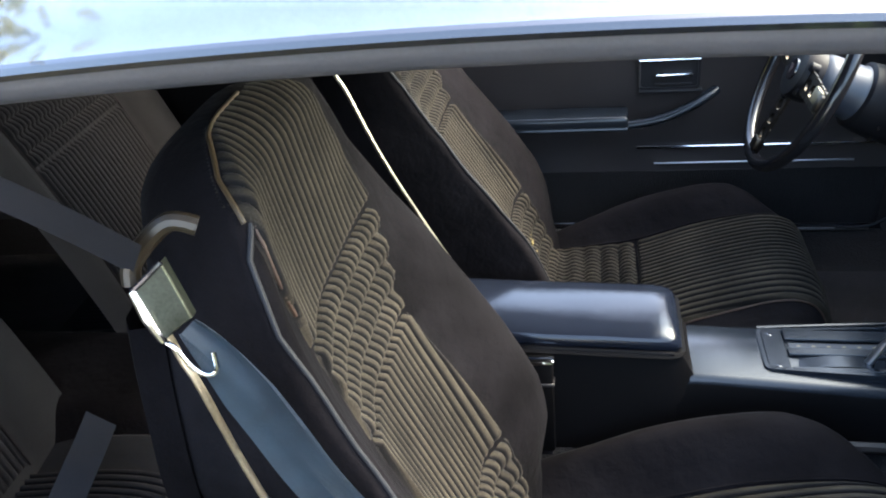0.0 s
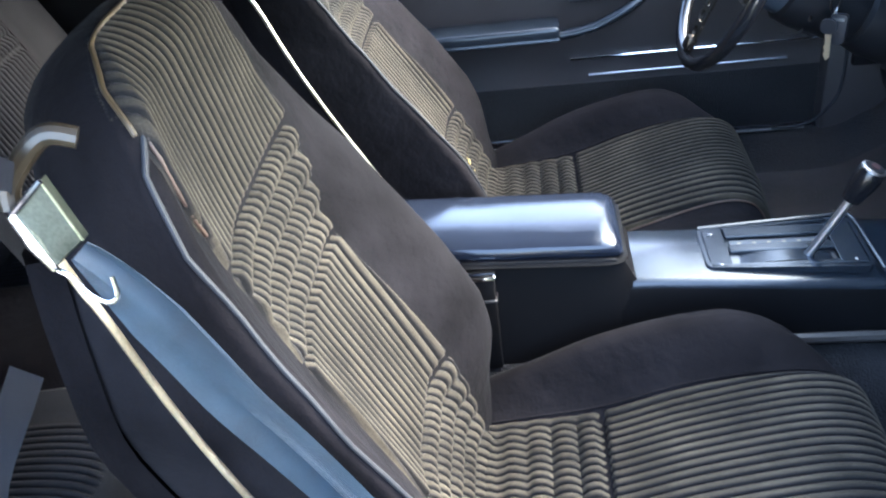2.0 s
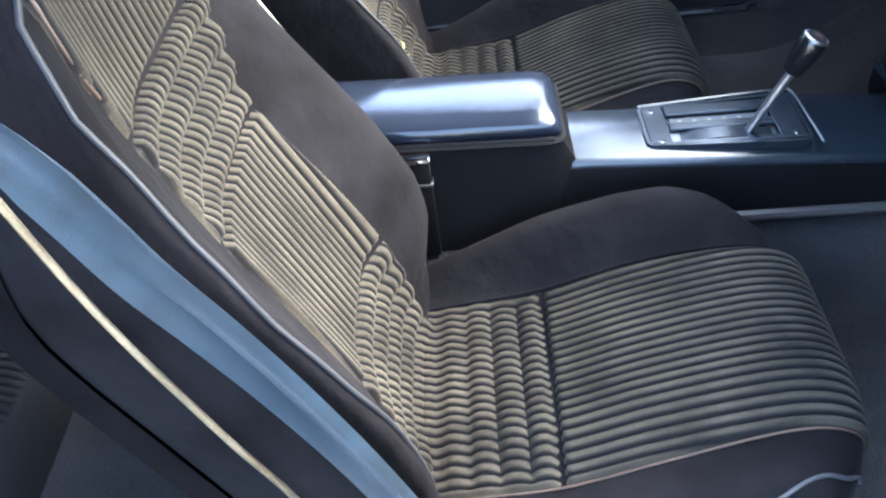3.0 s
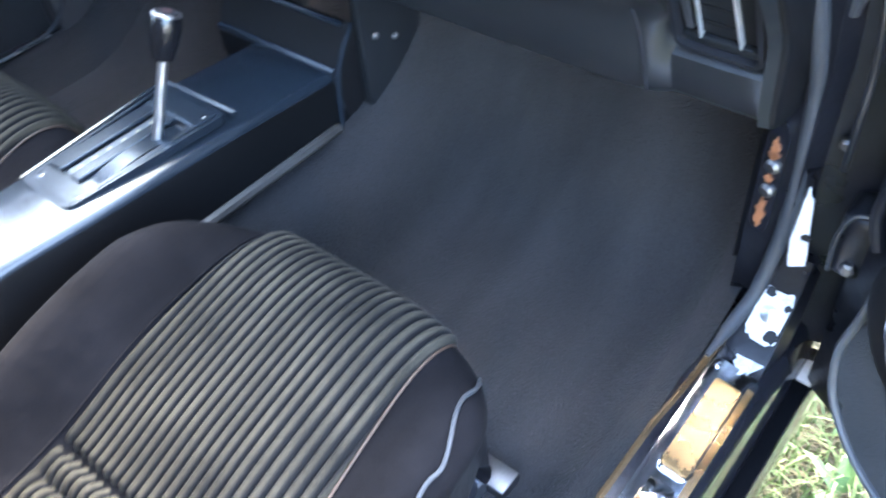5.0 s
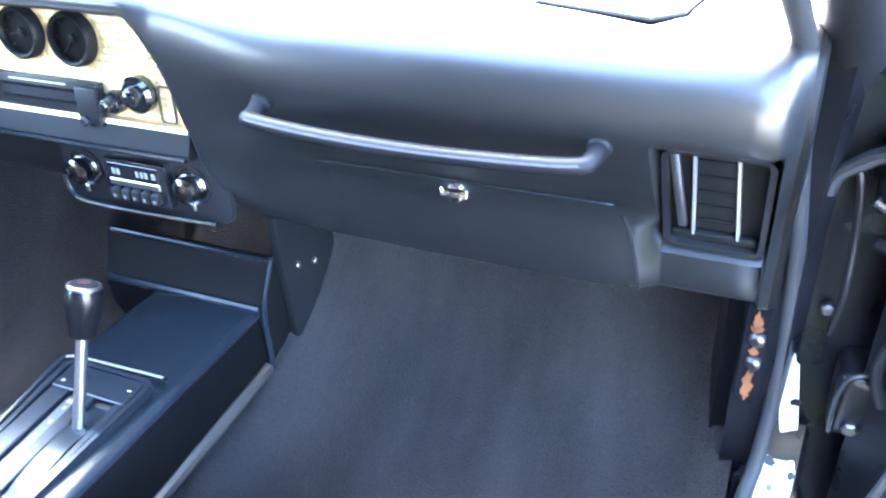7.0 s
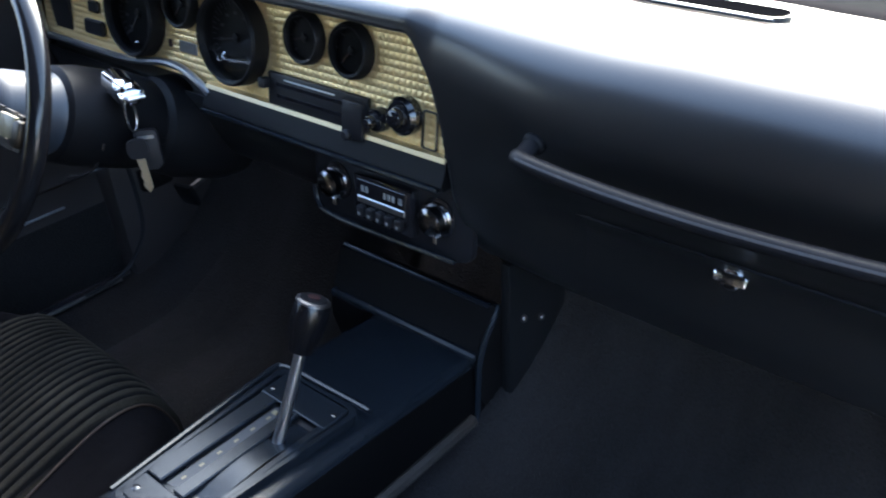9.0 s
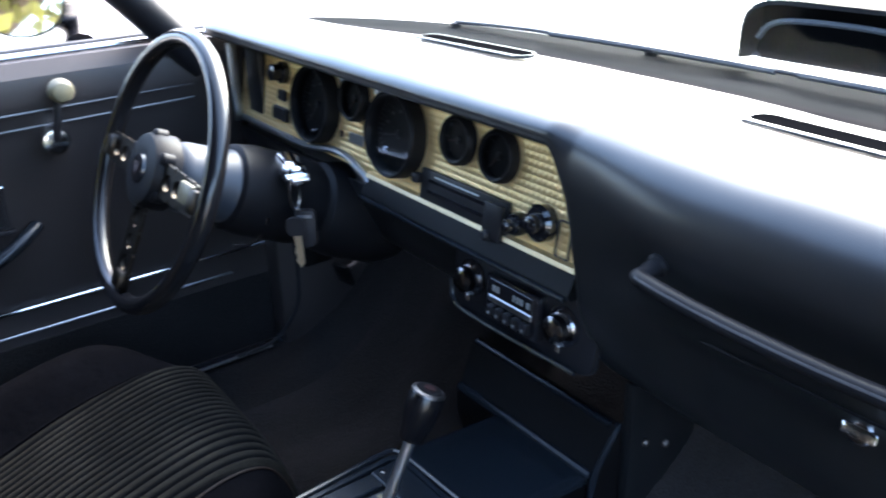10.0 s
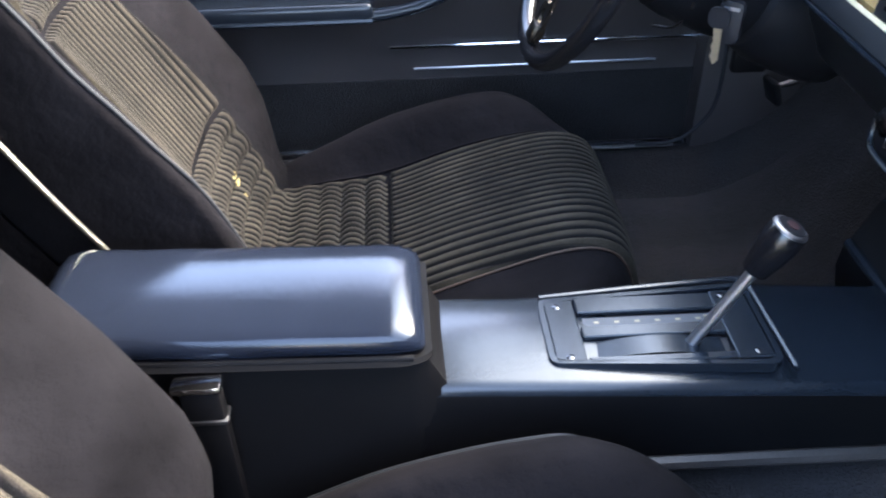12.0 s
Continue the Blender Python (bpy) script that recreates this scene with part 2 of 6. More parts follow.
def glass(name, tint=(1, 1, 1), rough=0.0, ior=1.45):
    m = bpy.data.materials.new(name)
    m.use_nodes = True
    nt = m.node_tree
    nt.nodes.remove(nt.nodes["Principled BSDF"])
    tr = nt.nodes.new("ShaderNodeBsdfTransparent")
    tr.inputs[0].default_value = (*tint, 1)
    gl = nt.nodes.new("ShaderNodeBsdfGlossy")
    gl.inputs["Roughness"].default_value = rough
    fr = nt.nodes.new("ShaderNodeFresnel")
    fr.inputs["IOR"].default_value = ior
    mx = nt.nodes.new("ShaderNodeMixShader")
    nt.links.new(fr.outputs[0], mx.inputs[0])
    nt.links.new(tr.outputs[0], mx.inputs[1])
    nt.links.new(gl.outputs[0], mx.inputs[2])
    nt.links.new(mx.outputs[0], nt.nodes["Material Output"].inputs[0])
    return m


M["lens"] = glass("gauge_lens", (0.7, 0.7, 0.7), 0.05, 1.12)
M["rear_glass"] = glass("tinted_rear_glass", (0.12, 0.13, 0.125))
M["windshield"] = glass("tinted_windshield", (0.80, 0.87, 0.85), 0.0, 1.013)


# ---- building helpers ----
def thing(name, at, label, category, group="", kind=""):
    ob = new(name)
    ob.location = at
    ob.empty_display_size = 0.05
    return tagged(ob, label, category, group, kind)


def part(name, bm, mat, parent=None, label="", smooth=35):
    """One mesh object, built in world coordinates, under a thing or a part."""
    me = bpy.data.meshes.new(name)
    bmesh.ops.recalc_face_normals(bm, faces=bm.faces)
    bm.to_mesh(me)
    bm.free()
    me.materials.append(M[mat] if isinstance(mat, str) else mat)
    me.polygons.foreach_set("use_smooth", [True] * len(me.polygons))
    me.set_sharp_from_angle(angle=radians(smooth))
    ob = new(name, me)
    if parent is not None:
        ob.parent = parent
        if parent.data is None:
            ob.matrix_parent_inverse = Matrix.Translation(-parent.location)
    if label:
        tagged(ob, label)
    return ob


def structure(name, bm, mat, label, category, smooth=35, kind="structure"):
    return tagged(part(name, bm, mat, None, "", smooth), label, category, "", kind)


def spline(pts, n):
    """n points along a Catmull-Rom curve through pts."""
    p = np.array([pts[0]] + list(pts) + [pts[-1]], float)
    out = []
    for u in np.linspace(0, len(pts) - 1, n):
        i = min(int(u), len(pts) - 2)
        t = u - i
        a, b, c, d = p[i], p[i + 1], p[i + 2], p[i + 3]
        out.append(0.5 * (2 * b + (c - a) * t + (2 * a - 5 * b + 4 * c - d) * t * t + (3 * b - a - 3 * c + d) * t ** 3))
    return np.array(out)


def smoothstep(t):
    t = min(1.0, max(0.0, t))
    return t * t * (3 - 2 * t)


def sheet(rows, close_u=False, close_v=False, caps=False, bm=None):
    """A skin over rows of points."""
    bm = bm or bmesh.new()
    vs = [[bm.verts.new(p) for p in row] for row in rows]
    nu, nv = len(vs), len(vs[0])
    for i in range(nu if close_u else nu - 1):
        for j in range(nv if close_v else nv - 1):
            a, b, c, d = vs[i][j], vs[i][(j + 1) % nv], vs[(i + 1) % nu][(j + 1) % nv], vs[(i + 1) % nu][j]
            bm.faces.new((a, b, c, d))
    if caps:
        bm.faces.new(vs[0])
        bm.faces.new(vs[-1])
    return bm


def box(x0, x1, y0, y1, z0, z1, r=0.0, seg=2, m=None, bm=None):
    b2 = bmesh.new()
    bmesh.ops.create_cube(b2, size=1)
    for v in b2.verts:
        v.co = Vector(((x0 + x1) / 2 + v.co.x * (x1 - x0), (y0 + y1) / 2 + v.co.y * (y1 - y0), (z0 + z1) / 2 + v.co.z * (z1 - z0)))
    if r:
        bmesh.ops.bevel(b2, geom=b2.edges[:], offset=r, segments=seg, profile=0.5, affect="EDGES")
    if m is not None:
        bmesh.ops.transform(b2, matrix=m, verts=b2.verts)
    return merge(bm, b2)


def merge(bm, b2):
    if bm is None:
        return b2
    me = bpy.data.meshes.new("tmp")
    b2.to_mesh(me)
    b2.free()
    bm.from_mesh(me)
    bpy.data.meshes.remove(me)
    return bm


def tube(pts, r, n=10, closed=False, bm=None, flat=1.0, up=None):
    """A round (or flattened) bar along a line of points."""
    pts = [Vector(p) for p in pts]
    rows, k = [], len(pts)
    ref = Vector(up) if up else None
    for i, p in enumerate(pts):
        t = (pts[(i + 1) % k] - pts[i - 1]) if closed or 0 < i < k - 1 else (pts[1] - pts[0] if i == 0 else pts[-1] - pts[-2])
        t.normalize()
        if ref is None:
            ref = Vector((0, 0, 1)) if abs(t.z) < 0.9 else Vector((1, 0, 0))
        side = t.cross(ref).normalized()
        top = side.cross(t)
        if not up:
            ref = top
        rad = r[i] if isinstance(r, (list, tuple)) else r
        rows.append([p + side * math.cos(a) * rad + top * math.sin(a) * rad * flat for a in np.linspace(0, 2 * math.pi, n, endpoint=False)])
    return sheet(rows, close_u=closed, close_v=True, caps=not closed, bm=bm)


def axis_pose(at, axis, up=(0, 0, 1)):
    """A pose whose z axis looks along axis."""
    z = Vector(axis).normalized()
    x = Vector(up).cross(z)
    x = x.normalized() if x.length > 1e-4 else Vector((1, 0, 0))
    m = Matrix((x, z.cross(x), z)).transposed().to_4x4()
    m.translation = at
    return m


def revolve(profile, m, n=32, bm=None, cap=True):
    """A turned shape: pairs of radius and height along the pose's z axis."""
    rows = [[m @ Vector((r * math.cos(a), r * math.sin(a), h)) for a in np.linspace(0, 2 * math.pi, n, endpoint=False)] for r, h in profile]
    return sheet(rows, close_v=True, caps=cap, bm=bm)


def plate(outline, thick, m, r=0.0, bm=None):
    """An outline in the pose's xy plane, made thick along its z."""
    b2 = bmesh.new()
    lo = [b2.verts.new((x, y, 0)) for x, y in outline]
    hi = [b2.verts.new((x, y, thick)) for x, y in outline]
    b2.faces.new(lo)
    top = b2.faces.new(hi)
    k = len(lo)
    for i in range(k):
        b2.faces.new((lo[i], lo[(i + 1) % k], hi[(i + 1) % k], hi[i]))
    if r:
        bmesh.ops.bevel(b2, geom=list(top.edges), offset=r, segments=2, profile=0.5, affect="EDGES")
    bmesh.ops.transform(b2, matrix=m, verts=b2.verts)
    return merge(bm, b2)


def round_rect(w, h, r, n=5):
    out = []
    for cx, cy, a0 in ((w / 2 - r, h / 2 - r, 0), (-w / 2 + r, h / 2 - r, 90), (-w / 2 + r, -h / 2 + r, 180), (w / 2 - r, -h / 2 + r, 270)):
        out += [(cx + r * math.cos(radians(a0 + 90 * i / n)), cy + r * math.sin(radians(a0 + 90 * i / n))) for i in range(n + 1)]
    return out


def ring_plate(outer, inner, thick, m, bm=None):
    """A flat ring between two outlines with the same number of points."""
    rows = [[m @ Vector((x, y, h)) for x, y in o] for o, h in ((outer, 0), (outer, thick), (inner, thick), (inner, 0))]
    return sheet(rows, close_u=True, close_v=True, bm=bm)


def disc(r, m, n=28, bm=None):
    bm = bm or bmesh.new()
    bm.faces.new([bm.verts.new(m @ Vector((r * math.cos(a), r * math.sin(a), 0))) for a in np.linspace(0, 2 * math.pi, n, endpoint=False)])
    return bm


# ---- ground and outside ----
def ground():
    n = 60
    xs = np.sign(np.linspace(-1, 1, n)) * np.abs(np.linspace(-1, 1, n)) ** 4 * 900
    rows = [[(x, y, 0.0) for y in xs] for x in xs]
    structure("ground", sheet(rows), "drive", "pale sunlit concrete and gravel ground round the car", "ground")
    rows = [[(x, y, 0.012 + 0.008 * noise.noise((x * 3, y * 3, 0))) for y in np.linspace(-6.5, -0.55, 40)] for x in np.linspace(-3, 6, 50)]
    structure("lawn", sheet(rows), "grass", "sunlit patch of dry lawn beside the car", "lawn")


ground()


def grass_blades():
    """Blades and dry stalks of the lawn, thick where the open door shows it."""
    rng = random.Random(5)
    for name, mat, count, label in (("grass", "blade", 11000, "green and yellowing grass blades on the lawn"), ("dry_stalks", "straw", 7000, "dry straw stalks lying in the lawn")):
        verts, faces = [], []
        for _ in range(count):
            x, y = rng.gauss(1.2, 0.9), -0.75 - 2.6 * rng.random() ** 1.5
            a, tall = rng.uniform(0, 6.28), rng.uniform(0.02, 0.075)
            lean, w = rng.uniform(0.3, 1.6), rng.uniform(0.0015, 0.0045)
            if mat == "straw":
                lean, w, tall = rng.uniform(2, 5), w * 0.5, tall * 0.5
            dx, dy = math.cos(a), math.sin(a)
            base = len(verts)
            for k in range(4):
                t = k / 3
                px, py, pz = x + dx * lean * tall * t * t, y + dy * lean * tall * t * t, 0.015 + tall * t * (1 - 0.3 * t)
                ww = w * (1 - t * 0.9)
                verts += [(px - dy * ww, py + dx * ww, pz), (px + dy * ww, py - dx * ww, pz)]
            faces += [(base + 2 * k, base + 2 * k + 1, base + 2 * k + 3, base + 2 * k + 2) for k in range(3)]
        me = bpy.data.meshes.new(name)
        me.from_pydata(verts, [], faces)
        me.materials.append(M[mat])
        tagged(new(name, me), label, "grass", "", "stuff")


grass_blades()


def weeds():
    """Broad-leaved weeds standing in the lawn by the open door."""
    rng = random.Random(14)
    verts, faces = [], []
    for _ in range(130):
        x, y = rng.uniform(0.55, 1.9), rng.uniform(-1.9, -0.80)
        for k in range(rng.randint(5, 9)):
            a, reach, w = rng.uniform(0, 6.28), rng.uniform(0.035, 0.085), rng.uniform(0.006, 0.012)
            dx, dy, b = math.cos(a), math.sin(a), len(verts)
            for t, ww, z in ((0.0, 0.2, 0.0), (0.35, 1.0, 0.65), (0.7, 0.8, 0.9), (1.0, 0.05, 0.7)):
                px, py, pz = x + dx * reach * t, y + dy * reach * t, 0.018 + z * reach * 0.5
                verts += [(px - dy * w * ww, py + dx * w * ww, pz), (px, py, pz - 0.15 * w * ww), (px + dy * w * ww, py - dx * w * ww, pz)]
            for r in range(3):
                for c in range(2):
                    i = b + 3 * r + c
                    faces.append((i, i + 1, i + 4, i + 3))
    me = bpy.data.meshes.new("weeds")
    me.from_pydata(verts, [], faces)
    me.materials.append(M["weed"])
    tagged(new("weeds", me), "bright green broad-leaved weeds in the lawn", "weeds", "", "stuff")


weeds()


def tree(x, y, tall, seed):
    """A broad yard tree: tapered trunk, limbs and a crown of single leaves."""
    rng = random.Random(seed)
    t = thing("tree", (x, y, 0), "broad yard tree with sunlit yellow-green leaves", "tree", "yard trees")
    part("trunk", tube([(x, y, 0), (x + 0.1, y, tall * 0.2), (x, y + 0.1, tall * 0.45), (x, y, tall * 0.7)], [0.28, 0.22, 0.17, 0.08], 10), "bark", t)
    verts, faces = [], []
    for k in range(9):
        a, up = k * 2.4, tall * rng.uniform(0.20, 0.45)
        tip = Vector((x + 2.6 * math.cos(a) * rng.uniform(0.6, 1), y + 2.6 * math.sin(a) * rng.uniform(0.6, 1), up + tall * rng.uniform(0.12, 0.4)))
        part("limb", tube([(x, y, up), tuple((Vector((x, y, up)) + tip) / 2 + Vector((0, 0, 0.2))), tuple(tip)], [0.09, 0.06, 0.03], 7), "bark", t)
        for _ in range(1500):
            c = tip + Vector((rng.gauss(0, 0.75), rng.gauss(0, 0.75), rng.gauss(0, 0.6)))
            u = Vector((rng.gauss(0, 1), rng.gauss(0, 1), rng.gauss(0, 1))).normalized() * 0.12
            v = u.orthogonal().normalized() * 0.07
            b = len(verts)
            verts += [c - u, c + v, c + u, c - v]
            faces.append((b, b + 1, b + 2, b + 3))
    me = bpy.data.meshes.new("crown")
    me.from_pydata(verts, [], faces)
    me.materials.append(M["leaf"])
    crown = new("crown", me)
    crown.parent = t
    crown.matrix_parent_inverse = Matrix.Translation(-t.location)
    tagged(crown, "yellow-green leaves", "", "", "stuff")


tree(-9.0, 4.2, 6.5, 1)
tree(-8.0, 0.9, 6.0, 2)
tree(-10.5, -2.6, 7.0, 3)


# ---- body shell ----
ROOF_Z, RAIL_Y = 1.235, 0.60


def windshield_x(y):
    return 1.205 - 0.10 * y * y - 0.35 * y ** 4


def floor_pan():
    ys = np.linspace(-0.655, 0.70, 60)
    xs = list(np.linspace(-1.2, 0.95, 44)) + list(np.linspace(1.0, 1.42, 16))
    rows = []
    for x in xs:
        row = []
        for y in ys:
            z = 0.295
            tunnel = smoothstep((0.25 - abs(y)) / 0.17)
            z += (0.15 if x < 1.0 else 0.17) * tunnel
            toe = max(0.0, x - 0.98)
            z += toe * toe * 2.6
            if x < -0.12:
                z += smoothstep((-0.12 - x) / 0.15) * 0.05
            edge = max(0.0, -0.60 - y) if y < 0 else max(0.0, y - 0.64)
            z += min(0.07, edge * 1.6)
            z += 0.004 * noise.noise((x * 9, y * 9, 1.3)) + 0.003 * noise.noise((x * 30, y * 30, 4))
            row.append((x, y, min(z, 0.87)))
        rows.append(row)
    structure("floor", sheet(rows), "carpet", "black cut-pile carpet over the floor pan and tunnel", "carpet")
    under = box(-1.3, 1.5, -0.70, 0.76, 0.20, 0.262, 0.01)
    structure("floor_underside", under, "plastic", "black painted steel floor pan under the carpet", "floor pan")
    # Lighter door vinyl colour stands in for haze over this black plastic.
    structure("kick_panel_driver", box(1.0, 1.38, 0.690, 0.78, 0.28, 0.87, 0.01), "door_vinyl", "black plastic kick panel in the driver footwell, lightened for haze", "kick panel")
    structure("cowl_side", box(1.10, 1.46, -0.78, -0.648, 0.72, 0.93, 0.01), "plastic", "black painted cowl side above the kick panel", "cowl")
    wall = box(1.40, 1.44, -0.74, 0.76, 0.26, 0.87, 0.005)
    structure("firewall", wall, "carpet", "dark padded bulkhead ahead of the footwells", "bulkhead")


floor_pan()


def sills():
    for side, name in ((-1, "passenger"), (1, "driver")):
        sill = thing(name + "_sill", (0.45, side * 0.70, 0.2), "gloss black painted door sill with a ribbed metal tread plate" if side < 0 else "gloss black painted sill below the closed door", "sill", "", "structure")
        prof = [(0.645, 0.30), (0.650, 0.360), (0.660, 0.3715), (0.728, 0.3580), (0.735, 0.3520), (0.7475, 0.316), (0.749, 0.308), (0.769, 0.305), (0.774, 0.296), (0.775, 0.24), (0.75, 0.17), (0.66, 0.16)]
        if side > 0:
            prof = [(y + 0.05 if k < 3 else y, z) for k, (y, z) in enumerate(prof)]
        rows = [[(x, side * y, z) for y, z in prof] for x in np.linspace(-1.1, 1.12, 24)]
        part("rocker", sheet(rows, close_v=True, caps=True), "paint", sill)
        if side > 0:
            continue
        lean = pose(0, -0.6975, 0.3650, 11.3, 0, 0)
        scuff = part("tread_plate", plate([(x, y) for x, y in [(0.10, -0.031), (0.985, -0.031), (0.993, -0.024), (0.993, 0.020), (0.985, 0.027), (0.10, 0.027)]], 0.0026, lean, 0.001), "polished", sill, "polished metal tread plate with ribbed insets")
        for x0, x1 in ((0.832, 0.966), (0.40, 0.80)):
            inset = part("inset", plate([(x0 + (x1 - x0) / 2 + u, v - 0.003) for u, v in round_rect(x1 - x0, 0.033, 0.006)], 0.0010, lean @ pose(0, 0, 0.0026)), "scuff", scuff, "ribbed inset with a golden reflection in its colour")
            bm = bmesh.new()
            for k in range(15):
                tube([lean @ Vector((x, -0.0175 + 0.0021 * k, 0.0037)) for x in (x0 + 0.004, x1 - 0.003)], 0.0007, 5, bm=bm)
            tagged(part("ribs", bm, "scuff", inset), "fine parallel ribs", "", "", "stuff")
            part("inset_rim", tube(spline([lean @ Vector((x0 + 0.010, 0.015, 0.004)), lean @ Vector((x0 - 0.002, 0.011, 0.004)), lean @ Vector((x0 - 0.003, -0.003, 0.004)), lean @ Vector((x0 - 0.002, -0.017, 0.004)), lean @ Vector((x0 + 0.010, -0.021, 0.004))], 20), 0.0022, 8), "chrome", inset, "bright rounded rim")
        for k in range(4):
            part("bead", tube([lean @ Vector((x, -0.0222 - 0.0022 * k, 0.0030)) for x in (0.12, 0.975)], 0.0008, 6), "scuff", scuff)
        part("end_rim", plate([(0.800 + u, v - 0.003) for u, v in round_rect(0.028, 0.031, 0.006)], 0.0020, lean @ pose(0, 0, 0.0026), 0.0008), "chrome", scuff, "bright raised plate between the insets")
        for x in (0.982, 0.60, 0.115):
            part("screw", revolve([(0.004, 0), (0.004, 0.0015), (0.002, 0.0022)], lean @ pose(x, 0.020, 0.0026), 10), "chrome", scuff)
        part("rocker_moulding", box(-0.6, 1.06, -0.7675, -0.7495, 0.302, 0.3105, 0.002), "slot", sill, "flat black strip along the outer rocker")
        part("moulding_end", box(1.062, 1.098, -0.768, -0.749, 0.300, 0.311, 0.003), "bare_end", sill, "pale unpainted end piece")
        rng = random.Random(11)
        ragged = [(1.008 + (0.021 + rng.uniform(-0.008, 0.006)) * math.cos(a), -0.704 + (0.015 + rng.uniform(-0.005, 0.004)) * math.sin(a)) for a in np.linspace(0, 2 * math.pi, 18, endpoint=False)]
        part("worn_patch", plate([(x, y) for x, y in ragged], 0.0015, pose(0, 0, 0.3655)), "pale", sill, "ragged patch of pale worn paint")
        part("carpet_trim", tube([(x, side * (0.657 + 0.010 * smoothstep((x - 0.85) / 0.17)), 0.3685) for x in np.linspace(-0.2, 1.03, 16)], 0.0050, 8), "carpet_edge", sill, "worn glossy carpet edge trim with an amber glint in its colour")


sills()


def roof():
    """Roof skin, headliner and header, closed over the back of the cabin."""
    def ht(x, y):
        return ROOF_Z + 0.055 * (1 - (abs(y) / 0.62) ** 2.4) - 0.10 * (x - 0.36) ** 2
    xs, ys = np.linspace(-0.60, 0.60, 30), np.linspace(-0.615, 0.615, 34)
    rows = [[(x, y, ht(x, y) + 0.016) for y in ys] for x in xs]
    bm = sheet(rows)
    bmesh.ops.solidify(bm, geom=bm.faces[:], thickness=0.006)
    structure("roof", bm, "hood", "gloss black painted steel roof mirroring the bright sky", "roof")
    rows = [[(x, y, ht(x, y) - 0.012) for y in ys * 0.955] for x in xs]
    bm = sheet(rows)
    bmesh.ops.solidify(bm, geom=bm.faces[:], thickness=0.006)
    structure("ceiling", bm, "headliner", "dark cloth headliner under the roof", "headliner")
    rows = []
    for t in np.linspace(0, 1, 10):
        rows.append([(-0.60 - 0.73 * t, y, ht(-0.60, y) * (1 - t) + 0.955 * t + 0.05 * t * (1 - t)) for y in ys])
    rear = structure("rear_window", sheet(rows), "rear_glass", "dark tinted sloping rear window", "window")
    rear.visible_shadow = False
    for side, name in ((-1, "passenger"), (1, "driver")):
        line = [(x, side * 0.598, ht(x, 0.60) + 0.002) for x in np.linspace(-0.60, 0.60, 30)]
        structure("roof_rail_" + name, tube(line, 0.0130, 12, flat=1.0), "rubber", "grey-black roof rail with a rubber door seal", "roof rail")
        line = [(x, side * 0.622, ht(x, 0.60) + 0.014) for x in np.linspace(-0.60, 0.60, 30)]
        structure("drip_rail_" + name, tube(line, 0.005, 8), "paint", "narrow black drip moulding along the roof edge", "moulding")


roof()


def pillars():
    for side, name in ((-1, "passenger"), (1, "driver")):
        line = spline([(0.60, side * 0.60, 1.235), (0.75, side * 0.635, 1.145), (0.88, side * 0.66, 1.06), (1.0, side * 0.682, 0.965), (1.07, side * 0.69, 0.89)] if side < 0 else [(0.58, 0.60, 1.24), (0.70, 0.65, 1.135), (0.795, 0.685, 1.04), (0.866, 0.705, 0.965), (0.92, 0.715, 0.90)], 16)
        structure("a_pillar_" + name, tube(line, 0.026 if side < 0 else 0.030, 12), "plastic", "slim black windshield pillar", "pillar")
        # quarter: a closed wall behind the doors
        prof = [(0.60, 1.225), (0.68, 1.05), (0.715, 0.93), (0.73, 0.80), (0.73, 0.30), (0.78, 0.22), (0.80, 0.8), (0.76, 0.95), (0.64, 1.24)]
        rows = []
        for x in np.linspace(-1.35, -0.30, 12):
            k = 1 - 0.80 * min(1.0, max(0.0, -0.60 - x) / 0.73)
            rows.append([(x, side * y, z if z < 0.9 else 0.9 + (z - 0.9) * k) for y, z in prof])
        structure("quarter_panel_" + name, sheet(rows, close_v=True, caps=True), "vinyl", "black vinyl rear quarter trim panel", "trim panel")
        structure("b_pillar_" + name, tube(spline([(-0.30, side * 0.735, 0.28), (-0.30, side * 0.735, 0.9), (-0.36, side * 0.66, 1.1), (-0.40, side * 0.60, 1.23)], 14), 0.035, 12), "paint", "black painted lock pillar behind the door", "pillar")
    structure("rear_bulkhead", box(-1.40, -1.33, -0.76, 0.76, 0.25, 0.955, 0.01), "carpet", "dark carpeted wall behind the rear seats", "bulkhead")
    structure("rear_deck", box(-1.34, -0.98, -0.70, 0.70, 0.91, 0.935, 0.005), "carpet", "dark carpeted shelf below the rear window", "shelf")
    header = tube([(0.60, y, 1.243 + 0.045 * (1 - (abs(y) / 0.6) ** 2)) for y in np.linspace(-0.60, 0.60, 20)], 0.022, 10)
    structure("windshield_header", header, "plastic", "black trim over the top of the windshield", "trim")


pillars()


